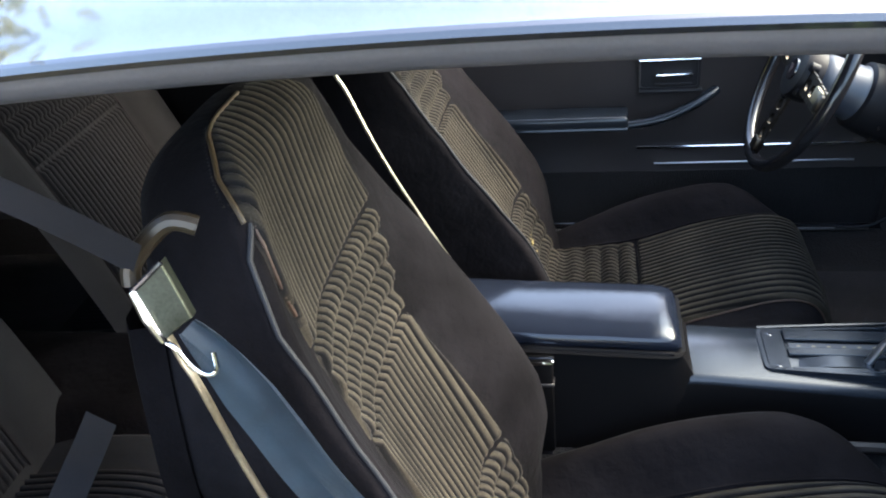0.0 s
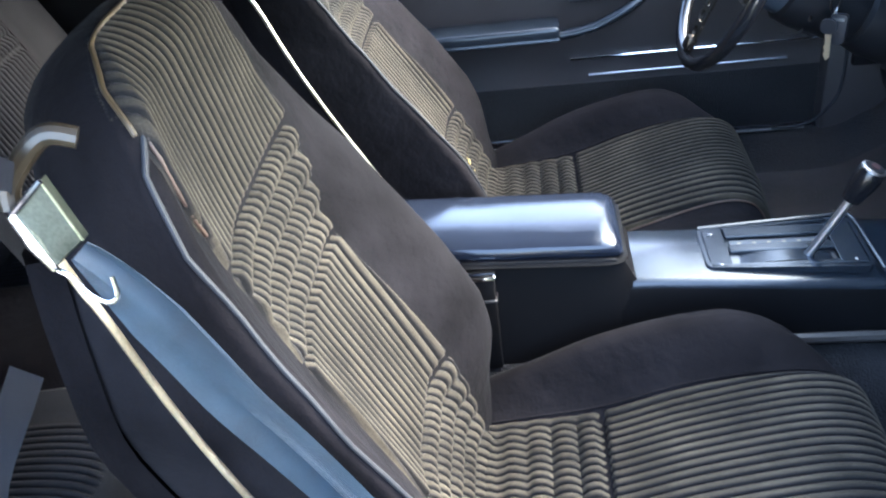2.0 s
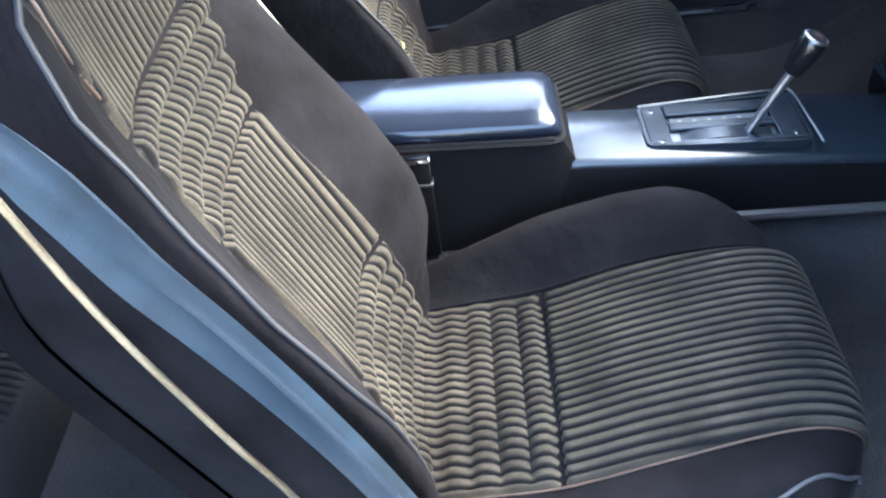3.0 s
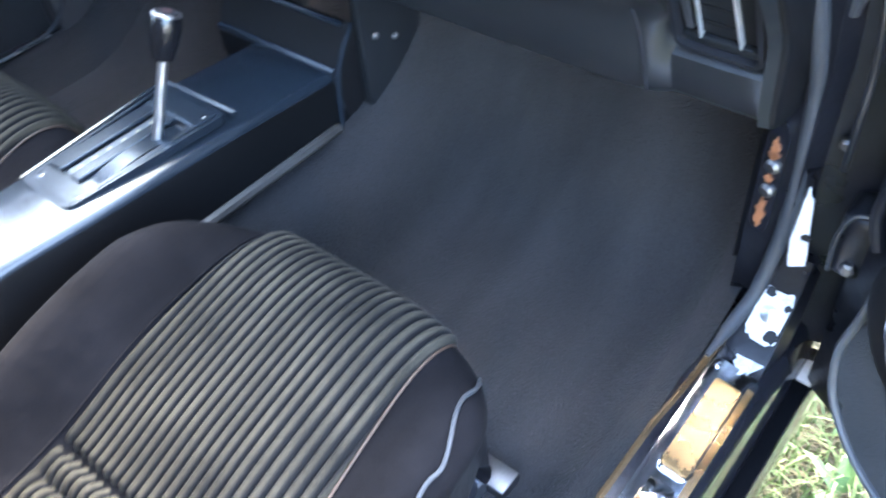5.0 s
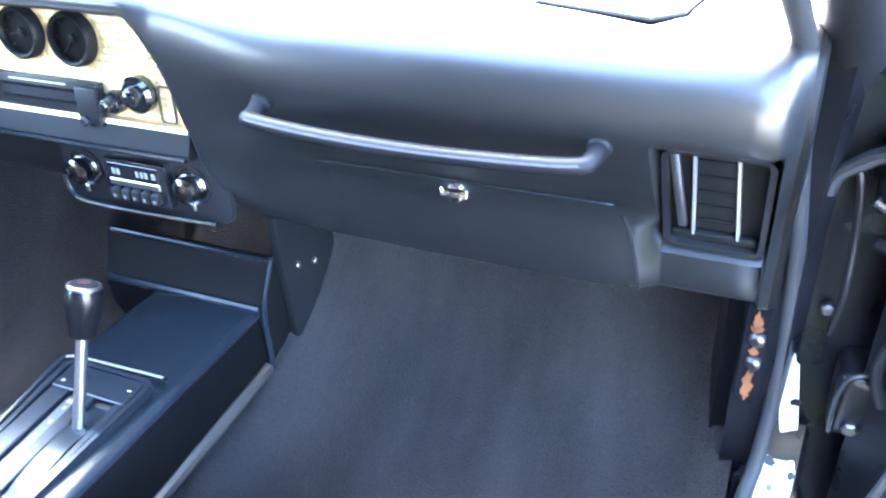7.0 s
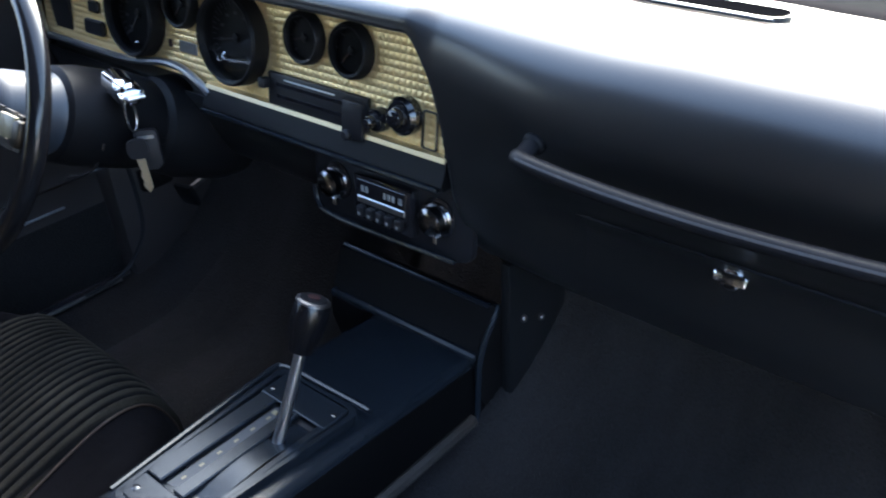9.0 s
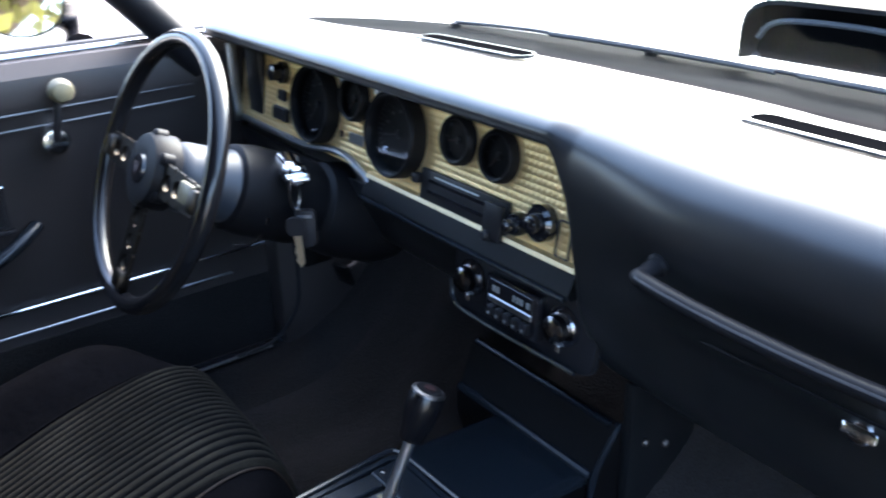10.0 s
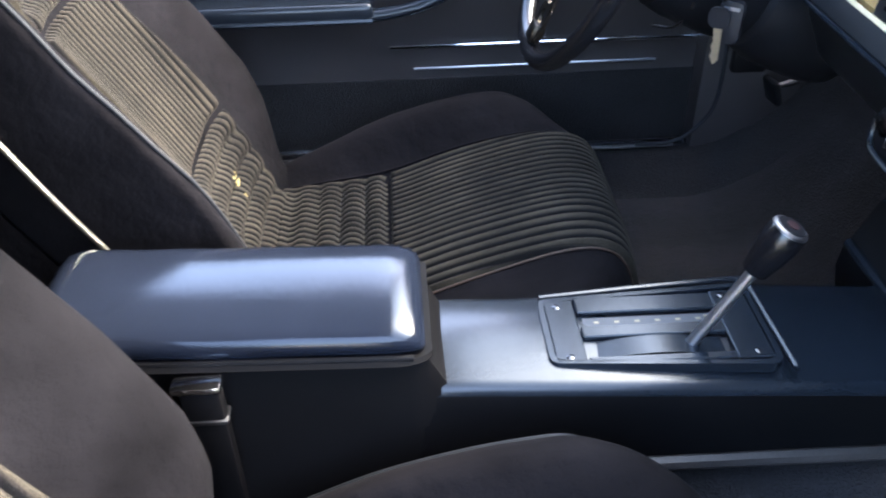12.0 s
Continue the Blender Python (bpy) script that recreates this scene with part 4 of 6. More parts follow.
    front = [(0.290, 0.425), (0.272, 0.47), (0.235, 0.60), (0.190, 0.715), (0.146, 0.825), (0.115, 0.940), (0.098, 1.03), (0.089, 1.08), (0.083, 1.11), (0.079, 1.128)]
    nb = 130
    fl = spline(front, nb)
    ft = np.gradient(fl, axis=0)
    ft /= np.linalg.norm(ft, axis=1)[:, None]
    zz = fl[:, 1]

    def prof(z, pts):
        return float(np.interp(z, [p[0] for p in pts], [p[1] for p in pts]))
    outer = [prof(z, [(0.42, 0.20), (0.50, 0.217), (0.70, 0.220), (0.85, 0.222), (0.95, 0.213), (1.0, 0.200), (1.05, 0.183), (1.09, 0.163), (1.12, 0.144), (1.155, 0.13)]) for z in zz]
    # edges of the ribbed centre and height of the bolsters, on the near and the far flank
    edge_lo = [prof(z, [(0.42, 0.112), (0.63, 0.120), (0.70, 0.124), (0.80, 0.131), (0.86, 0.138), (0.963, 0.150), (1.01, 0.168), (1.04, 0.171), (1.065, 0.170), (1.09, 0.161), (1.105, 0.153), (1.12, 0.142), (1.155, 0.12)]) for z in zz]
    edge_hi = [prof(z, [(0.42, 0.125), (0.55, 0.112), (0.65, 0.105), (0.75, 0.098), (0.84, 0.092), (0.88, 0.112), (0.945, 0.138), (1.0, 0.135), (1.06, 0.120), (1.155, 0.09)]) for z in zz]
    bulge_lo = [prof(z, [(0.42, 0.045), (0.55, 0.072), (0.65, 0.078), (0.75, 0.075), (0.85, 0.068), (0.90, 0.057), (0.95, 0.047), (1.0, 0.038), (1.09, 0.026), (1.13, 0.008)]) for z in zz]
    bulge_hi = [prof(z, [(0.42, 0.015), (0.485, 0.032), (0.56, 0.066), (0.61, 0.074), (0.70, 0.067), (0.80, 0.049), (0.862, 0.035), (0.906, 0.019), (0.94, 0.008), (1.0, -0.008), (1.13, -0.012)]) * far for z in zz]
    thick = [prof(z, [(0.42, 0.11), (0.6, 0.125), (0.85, 0.115), (0.95, 0.105), (1.05, 0.10), (1.15, 0.095)]) for z in zz]
    slim = [prof(z, [(0.88, 1.0), (1.08, 0.72)]) for z in zz]
    dome = [math.sqrt(max(0.02, 1 - max(0.0, (z - 1.080) / 0.0485) ** 2)) for z in zz]

    def back_point(i, v, depth):
        """v across, depth ahead of the insert's face."""
        q = 1 - (1 - dome[i]) * 0.85
        mid_d = -thick[i] / 2
        dd = mid_d + (depth - mid_d) * dome[i]
        return lean(Vector((fl[i][0] + ft[i][1] * dd + dx, y0 + v * q, fl[i][1] - ft[i][0] * dd)))

    def lean(p):
        """Turn a point of the backrest about the recliner."""
        cs, sn = math.cos(radians(recline)), math.sin(radians(recline))
        rx, rz = p.x - 0.27 - dx, p.z - 0.44
        return Vector((0.27 + dx + cs * rx - sn * rz, p.y, 0.44 + sn * rx + cs * rz))

    def face_depth(i, v):
        a = abs(v)
        if v < 0:
            edge = outer[i] - 0.014
            d = bulge_lo[i] * min(1.0, max(0.0, a - 0.035) / max(0.02, edge - 0.035)) ** 1.9
            return d - (0.014 * (1 - math.sqrt(max(0.0, 1 - min(1.0, (a - edge) / 0.014) ** 2))) if a > edge else 0.0)
        edge = outer[i] - 0.03
        d = bulge_hi[i] * smoothstep((a - 0.050) / max(0.02, edge - 0.050))
        if a > edge:
            t = min(1.0, (a - edge) / 0.03)
            d -= 0.024 * (1 - math.sqrt(max(0, 1 - t * t)))
        return d
    rows = []
    for i in range(0, nb, 2):
        o = outer[i]
        fr = [(o * math.sin(x), 0) for x in np.linspace(-math.pi / 2, math.pi / 2, 41)]
        ring = [back_point(i, v, face_depth(i, v)) for v, _ in fr]
        back = -thick[i]
        e_hi, e_lo = face_depth(i, o), face_depth(i, -o)
        q, ob = slim[i] * 0.5 + 0.5, o * slim[i]
        ring += [back_point(i, o * q + 0.003, e_hi * 0.5 + back * 0.5), back_point(i, ob, back + 0.02), back_point(i, ob - 0.02, back)]
        ring += [back_point(i, v, back) for v in np.linspace(ob - 0.05, -ob + 0.05, 9)]
        ring += [back_point(i, -ob + 0.02, back), back_point(i, -ob, back + 0.02), back_point(i, -o * q - 0.003, e_lo * 0.5 + back * 0.5)]
        rows.append([(p.x, p.y, p.z + 0.0012 * noise.noise((p.x * 22, p.y * 22, p.z * 22))) for p in ring])
    rest = part("backrest", sheet(rows, close_v=True, caps=True), "velour", seat, "high charcoal velour backrest with side bolsters", 60)
    lens = np.concatenate([[0], np.cumsum(np.linalg.norm(np.diff(fl, axis=0), axis=1))])

    def at_z(z):
        return float(np.interp(z, zz, lens))
    spans = [(0.0, at_z(0.605), 0.036, True), (at_z(0.605), at_z(0.818), 0, False), (at_z(0.818), at_z(0.94), 0.031, True), (at_z(0.94), 2.0, 0, False)]
    top = max(i for i in range(nb) if zz[i] < 1.126)
    fine = 2 * top
    idx = np.linspace(3, top, fine)
    spread = [1 - (1 - d) * 0.85 for d in dome]

    def back_place(k, v, h):
        f = idx[k]
        i = min(int(f), nb - 2)
        va, vb = v / spread[i], v / spread[i + 1]
        a, b = back_point(i, va, face_depth(i, va) + h + 0.003), back_point(i + 1, vb, face_depth(i + 1, vb) + h + 0.003)
        return a.lerp(b, f - i)
    linef = np.array([fl[min(int(f), nb - 2)] * (1 - f % 1) + fl[min(int(f), nb - 2) + 1] * (f % 1) for f in idx])
    off = at_z(linef[0][1])
    spans = [(a - off, b - off, p, q) for a, b, p, q in spans]
    def back_edges(k):
        i = min(int(idx[k]), nb - 1)
        return -edge_lo[i] * spread[i], edge_hi[i] * spread[i]
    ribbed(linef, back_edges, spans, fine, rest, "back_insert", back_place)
    rim = [back_point(top, v, face_depth(top, v) + 0.003) for v in np.linspace(-edge_lo[top] * 0.93, edge_hi[top] * 0.6, 10)]
    rise = [back_point(i, -edge_lo[i] - 0.001, face_depth(i, -edge_lo[i]) + 0.003) for i in range(top) if zz[i] > 1.078]
    part("top_piping", tube([Vector(p) for p in spline([tuple(p) for p in rise[::3] + rim[2::3]], 40)], 0.0022, 8), "piping", rest, "golden brown piping round the head")
    for gap in (-0.016, -0.006):
        pts = [back_point(i, -(edge_lo[i] + gap), face_depth(i, -edge_lo[i] - gap) + 0.003) for i in range(3, top, 3) if 0.965 < zz[i] < 1.082]
        part("double_seam", tube(pts, 0.0018, 8), "brown_seam", rest, "faded brown double seam")
    for sgn in (-1, 1):
        run = [min(outer[i] - 0.002, prof(zz[i], WELT)) if sgn < 0 else outer[i] + 0.0005 for i in range(nb)]
        pts = [back_point(i, sgn * run[i], face_depth(i, sgn * run[i]) + (0.001 if sgn < 0 else -0.004)) for i in range(8, max(k for k in range(nb) if zz[k] < 1.09), 3)]
        part("bolster_welt", tube(pts, 0.0024, 8), "welt", rest, "grey vinyl welt along the bolster")
    pts = [lean(Vector((x + dx, y0 - y, z))) for x, y, z in spline(STRIP, 30)]
    part("shell_trim", tube(pts, 0.0032, 10), "edge_metal", rest, "thin bright metal edge strip")
    # hard back shell
    rows = []
    for i in range(0, max(k for k in range(nb) if zz[k] < 1.02), 3):
        o, b = outer[i] + 0.004, -thick[i]
        q = slim[i]
        rows.append([back_point(i, v, d) for v, d in ((-o * q, b + 0.020), (-o * q, b - 0.012), (-o * q + 0.02, b - 0.026), (-o * 0.5, b - 0.034), (0, b - 0.036), (o * 0.5, b - 0.034), (o * q - 0.02, b - 0.026), (o * q, b - 0.012), (o * q, b + 0.020))])
    bm = sheet(rows)
    bmesh.ops.solidify(bm, geom=bm.faces[:], thickness=0.003)
    part("back_shell", bm, "velour", rest, "charcoal cloth covered back shell")
    # frame, tracks and release lever
    part("seat_base", box(0.28 + dx, 0.715 + dx, y0 - 0.19, y0 + 0.19, 0.318, 0.352, 0.012), "plastic", seat)
    for sgn in (-1, 1):
        track = part("seat_track", box(0.26 + dx, 0.74 + dx, y0 + sgn * 0.17 - 0.014, y0 + sgn * 0.17 + 0.014, 0.29, 0.320, 0.003), "steel", seat, "steel seat track bolted to the floor")
        part("bolt", revolve([(0.011, 0), (0.011, 0.007), (0.007, 0.010)], pose(0.725 + dx, y0 + sgn * 0.17, 0.32), 6), "steel", track)
    br = part("track_bracket", box(0.728 + dx, 0.763 + dx, y0 - 0.207, y0 - 0.142, 0.290, 0.312, 0.004), "satin", seat, "bluish steel track foot on the carpet")
    part("bolt", revolve([(0.010, 0), (0.010, 0.006), (0.006, 0.009)], pose(0.738 + dx, y0 - 0.174, 0.312), 14), "satin", br)
    part("recline_hinge", revolve([(0.03, 0), (0.03, 0.008), (0.024, 0.014)], axis_pose((0.265 + dx, y0 - 0.214, 0.43), (0, -1, 0)), 20), "vinyl", seat)
    if wear:
        rng = random.Random(8)
        i = max(k for k in range(nb) if zz[k] < 0.530)
        for k in range(5):
            p = back_point(i + rng.randint(-2, 2), 0.017 + rng.uniform(-0.006, 0.006), face_depth(i, 0.017) + 0.009)
            pts = [(0.007 * (0.6 + 0.5 * rng.random()) * math.cos(a), 0.004 * (0.6 + 0.5 * rng.random()) * math.sin(a)) for a in np.linspace(0, 6.283, 9, endpoint=False)]
            part("torn_foam", plate(pts, 0.002, axis_pose(p, (0.95, 0, 0.3))), "foam", rest, "yellow foam showing through worn cloth")


bucket_seat("passenger_seat", -0.348, 0.0, 0.0, "charcoal velour front bucket seat with ribbed taupe cloth centre", False)
bucket_seat("driver_seat", 0.345, 0.008, 8.0, "charcoal velour front bucket seat with worn ribbed taupe centre", True, 0.92, 0.10, -0.014, 0.65)


def belts():
    """Shoulder belt with its chrome guide at the passenger seat, and the buckles by the console."""
    belt = thing("seat_belt", (0.2, -0.59, 0.36), "blue-grey webbing shoulder belt through a bright metal guide", "seat belt")
    pts = spline([(0.092, -0.592, 1.045), (0.112, -0.593, 1.016), (0.139, -0.593, 0.958), (0.160, -0.592, 0.905), (0.188, -0.591, 0.848), (0.222, -0.590, 0.772), (0.262, -0.589, 0.67), (0.30, -0.587, 0.55), (0.33, -0.585, 0.42)], 32)
    wide = np.gradient(np.array(pts), axis=0)
    wide = [(-w[2], 0.0, w[0]) for w in wide]
    part("strap", ribbon(pts, 0.046, wide, 0.0016, 0.45, 0.0045), "belt", belt)
    pts = spline([(0.068, -0.588, 1.098), (0.03, -0.594, 1.130), (-0.02, -0.598, 1.163), (-0.08, -0.598, 1.192), (-0.14, -0.596, 1.210)], 18)
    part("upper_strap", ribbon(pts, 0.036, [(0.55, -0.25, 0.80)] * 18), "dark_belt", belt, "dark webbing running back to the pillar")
    # folded metal guide: outer face, bright edge and the loop that holds it
    a, b, c, d = Vector((0.060, -0.592, 1.076)), Vector((0.074, -0.596, 1.036)), Vector((0.106, -0.588, 1.058)), Vector((0.092, -0.582, 1.102))
    c, d = b.lerp(c, 0.72), a.lerp(d, 0.72)
    nrm = (b - a).cross(d - a).normalized()
    nrm = nrm if nrm.y < 0 else -nrm
    rows = [[p + nrm * h for p in (a, b, c, d)] for h in (-0.010, -0.002, 0.0)]
    rows.append([p.lerp((a + b + c + d) / 4, 0.06) + nrm * 0.0015 for p in (a, b, c, d)])
    guide = part("belt_guide", sheet(rows, close_v=True, caps=True), "guide", belt, "greenish bright metal belt guide", 30)
    part("guide_edge", tube([a + nrm * 0.002, a.lerp(b, 0.5) + nrm * 0.004, b + nrm * 0.002], [0.003, 0.0045, 0.003], 10), "chrome", guide, "polished edge")
    part("guide_lip", tube([d + nrm * 0.001, a.lerp(d, 0.5) + nrm * 0.003, a + nrm * 0.002], 0.0022, 8), "gloss", guide)
    part("guide_loop", tube(spline([(0.106, -0.566, 1.112), (0.090, -0.570, 1.118), (0.074, -0.574, 1.108), (0.056, -0.578, 1.088), (0.054, -0.582, 1.074)], 16), 0.0072, 10), "amber", guide, "black guide housing with an amber glint")
    part("wire_clip", tube(spline([(0.074, -0.594, 1.032), (0.082, -0.597, 1.029), (0.090, -0.598, 1.014), (0.099, -0.597, 1.006), (0.107, -0.596, 1.010), (0.108, -0.595, 1.026)], 18), 0.0019, 8), "chrome", guide, "bent chrome wire clip")
    for y, x0 in ((-0.097, 0.262),):
        b = thing("belt_buckle", (x0 + 0.028, y, 0.44), "black belt buckle with a chrome button beside the console", "belt buckle")
        part("housing", box(x0 + 0.018, x0 + 0.054, y - 0.008, y + 0.008, 0.45, 0.6165, 0.004), "flank", b)
        part("button", box(x0 + 0.012, x0 + 0.056, y - 0.0095, y + 0.0095, 0.6155, 0.6235, 0.003), "chrome", b, "thin chrome bezel of the release button")
        part("stem", box(x0 + 0.020, x0 + 0.050, y - 0.004, y + 0.004, 0.40, 0.452, 0.002), "plastic", b)
        part("lower_trim", box(x0 + 0.020, x0 + 0.056, y - 0.010, y + 0.010, 0.578, 0.583, 0.0015), "satin", b)
    rear = thing("rear_seat_belt", (-0.33, -0.30, 0.46), "blue-grey lap belt lying by the rear seat", "seat belt")
    pts = spline([(-0.30, -0.245, 0.622), (-0.305, -0.275, 0.604), (-0.31, -0.315, 0.585), (-0.32, -0.36, 0.555), (-0.34, -0.40, 0.49), (-0.36, -0.42, 0.46)], 14)
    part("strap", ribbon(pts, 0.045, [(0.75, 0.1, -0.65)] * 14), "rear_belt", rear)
    lap = thing("lap_belt_tongue", (0.27, 0.545, 0.44), "chrome belt tongue beside the driver seat", "belt tongue")
    part("tongue", box(0.265, 0.335, 0.585, 0.600, 0.439, 0.447, 0.003), "chrome", lap)
    part("sleeve", box(0.225, 0.27, 0.582, 0.603, 0.417, 0.451, 0.006), "plastic", lap)
    part("anchor", box(0.235, 0.26, 0.588, 0.597, 0.30, 0.42, 0.003), "plastic", lap)


belts()


def rear_seat():
    """Two rear buckets with ribbed centres, split by the tunnel."""
    for y0, name in ((-0.345, "rear_seat_passenger_side"), (0.375, "rear_seat_driver_side")):
        seat = thing("back_bench_seat", (-0.6, y0, 0.32), "rear bucket seat with ribbed cloth centre, shade in its colour", "car seat", "rear seats")
        rows = []
        for x, z in spline([(-0.235, 0.36), (-0.235, 0.41), (-0.26, 0.445), (-0.36, 0.455), (-0.55, 0.43), (-0.72, 0.41)], 26):
            rows.append([(x, y0 + v, z + 0.028 * smoothstep((abs(v) - 0.15) / 0.06) - 0.05 * smoothstep((abs(v) - 0.21) / 0.05)) for v in np.linspace(-0.25, 0.25, 36)] )
        rows = [[(r[0][0], r[0][1], 0.33)] + r + [(r[-1][0], r[-1][1], 0.33)] for r in rows]
        cush = part("cushion", sheet(rows, caps=True), "shaded_rear_rib", seat)
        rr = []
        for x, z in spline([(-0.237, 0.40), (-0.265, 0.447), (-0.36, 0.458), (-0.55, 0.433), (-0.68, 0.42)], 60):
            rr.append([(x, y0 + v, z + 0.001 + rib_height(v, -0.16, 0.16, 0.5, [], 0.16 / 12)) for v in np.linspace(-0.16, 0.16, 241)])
        striped(part("cushion_insert", sheet(rr), "shaded_rear_rib", cush, "ribbed cloth coloured dark for the shade in the rear", 80), 240, ("shaded_rear_rib", "shaded_rear_groove"))
        line = spline([(-0.50, 0.40), (-0.54, 0.55), (-0.60, 0.72), (-0.67, 0.88), (-0.72, 0.95), (-0.80, 0.975), (-1.0, 0.95)], 40)
        rows = [[(x + 0.03 * smoothstep((abs(v) - 0.15) / 0.06), y0 + v, z) for v in np.linspace(-0.27, 0.27, 30)] for x, z in line]
        back = part("backrest", sheet(rows), "shaded_rear_rib", seat)
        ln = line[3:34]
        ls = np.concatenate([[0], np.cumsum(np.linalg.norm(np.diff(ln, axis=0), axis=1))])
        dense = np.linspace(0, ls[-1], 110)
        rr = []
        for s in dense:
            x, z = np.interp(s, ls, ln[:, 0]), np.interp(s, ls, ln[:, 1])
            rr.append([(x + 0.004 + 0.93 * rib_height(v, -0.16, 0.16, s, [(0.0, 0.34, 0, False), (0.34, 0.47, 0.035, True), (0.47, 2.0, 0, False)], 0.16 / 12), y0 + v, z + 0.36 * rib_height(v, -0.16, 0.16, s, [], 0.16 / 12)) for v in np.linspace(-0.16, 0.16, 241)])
        striped(part("back_insert", sheet(rr), "shaded_rear_rib", back, "ribbed cloth coloured dark for the shade in the rear", 80), 240, ("shaded_rear_rib", "shaded_rear_groove"))
        for sgn in (-1, 1):
            part("piping", tube([(x + 0.004, y0 + sgn * 0.162, z) for x, z in ln], 0.0025, 6), "velour", back)


rear_seat()


def rear_tunnel_shade():
    """Added dark cloth roll: stands for shade over the tunnel between the rear seats."""
    rows = []
    for x, lift in spline([(-0.235, -0.03), (-0.245, 0.004), (-0.28, 0.014), (-0.50, 0.016), (-0.72, 0.016)], 20):
        rows.append([(x, y, 0.345 + 0.15 * smoothstep((0.25 - abs(y)) / 0.17) + lift + 0.0015 * noise.noise((x * 20, y * 20, 2))) for y in np.linspace(-0.15, 0.15, 24)])
    bm = sheet(rows)
    bmesh.ops.solidify(bm, geom=bm.faces[:], thickness=-0.012)
    structure("tunnel_shade_sheet", bm, "velour", "added dark velour sheet for the shade over the rear tunnel", "trim", 60)


rear_tunnel_shade()


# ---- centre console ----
def shade_sides(ob):
    """Grained vinyl, coloured for shade, on the upright flanks of a moulding with a polished top."""
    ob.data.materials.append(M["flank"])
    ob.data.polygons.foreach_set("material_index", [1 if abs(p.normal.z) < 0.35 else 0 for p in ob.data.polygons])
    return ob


def console():
    con = thing("center_console", (0.6, 0, 0.40), "black vinyl centre console with a padded armrest lid", "console")
    yw = 0.077

    def top_z(x):
        return float(np.interp(x, [0.50, 0.54, 0.66, 0.84, 0.95, 1.02], [0.578, 0.576, 0.566, 0.552, 0.542, 0.536]))

    def low_z(x):
        return float(np.interp(x, [0.10, 0.54, 0.97, 1.05], [0.45, 0.46, 0.452, 0.45]))
    rows = []
    for x in [0.49, 0.52] + list(np.linspace(0.54, 1.03, 37)):
        z, lo = top_z(x), low_z(x)
        e = 0.012
        yf = 0.056 + 0.03 * smoothstep((x - 0.55) / 0.3)
        rows.append([(x, -yw - 0.014, lo), (x, -yw - 0.002, z - 0.03), (x, -yw, z - e), (x, -yw + 0.004, z - 0.003), (x, -yw + e, z), (x, 0, z + 0.002), (x, yf - e, z), (x, yf - 0.004, z - 0.003), (x, yf, z - e), (x, yf + 0.002, z - 0.03), (x, yf + 0.014, lo)])
    shade_sides(part("lower_body", sheet(rows, close_v=True, caps=True), "console", con, "smooth black moulded console body", 50))
    rows = []
    for x, top in ((0.08, 0.52), (0.13, 0.62), (0.15, 0.632), (0.30, 0.628), (0.478, 0.618), (0.494, 0.613), (0.501, 0.60), (0.508, 0.585), (0.528, 0.55)):
        rows.append([(x, -yw - 0.012, 0.44), (x, -yw + 0.001, top - 0.02), (x, -yw + 0.008, top), (x, 0.045, top), (x, 0.055, top - 0.02), (x, 0.068, 0.44)])
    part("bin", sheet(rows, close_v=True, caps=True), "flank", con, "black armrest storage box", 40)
    # padded lid
    prof = [(-0.077, 0.0), (-0.081, 0.005), (-0.0815, 0.012), (-0.0795, 0.0185), (-0.0745, 0.0238), (-0.066, 0.0270), (-0.050, 0.0292), (-0.028, 0.0306), (-0.004, 0.0310), (0.024, 0.0288), (0.048, 0.0242), (0.060, 0.0190), (0.0655, 0.0130), (0.067, 0.006), (0.064, 0.0)]
    rows = []
    for x in list(np.linspace(0.146, 0.178, 7)) + list(np.linspace(0.195, 0.448, 12)) + list(np.linspace(0.463, 0.494, 9)):
        base = 0.622 + 0.04 * (0.5 - x)
        f = min(1.0, max((x - 0.458) / 0.036, (0.176 - x) / 0.030, 0))
        q = math.sqrt(max(0.0, 1 - f * f))
        rows.append([(x, y * (0.86 + 0.14 * q), base + z * (0.35 + 0.65 * q) + 0.0015 * noise.noise((x * 14, y * 14, 0))) for y, z in prof])
    lid = part("armrest_lid", sheet(rows, close_v=True, caps=True), "lid", con, "padded black vinyl lid with bluish sheen", 60)
    rows = []
    for x in list(np.linspace(0.142, 0.458, 8)) + list(np.linspace(0.468, 0.500, 8)):
        f = max(0.0, (x - 0.463) / 0.038)
        q, zb = 0.80 + 0.20 * math.sqrt(max(0.0, 1 - f * f)), 0.612 + 0.04 * (0.5 - x)
        rows.append([(x, -0.083 * q, zb), (x, -0.087 * q, zb + 0.004), (x, -0.083 * q, zb + 0.008), (x, 0.066 * q, zb + 0.008), (x, 0.070 * q, zb + 0.004), (x, 0.066 * q, zb)])
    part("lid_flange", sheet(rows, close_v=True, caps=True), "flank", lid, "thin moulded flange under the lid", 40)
    part("lid_seam", tube([(x, -0.0805, 0.622 + 0.04 * (0.5 - x) - 0.001) for x in np.linspace(0.15, 0.483, 12)], 0.003, 8), "vinyl", lid)
    # shift plate: a raised rim, a plate with two slots, four screws
    tilt = pose(0.725, -0.003, 0.5635, 0, 0.8, 0)
    outer = [(x, y * (1.0 + (0.12 if x > 0 else -0.12))) for x, y in round_rect(0.224, 0.108, 0.012)]
    inner = [(x * 0.95, y * (1.0 + (0.12 if x > 0 else -0.12)) * 0.9) for x, y in round_rect(0.224, 0.108, 0.012)]
    sp = part("shift_plate", ring_plate(outer, inner, 0.011, tilt @ pose(0, 0, -0.002)), "console", con, "raised black shift plate rim")
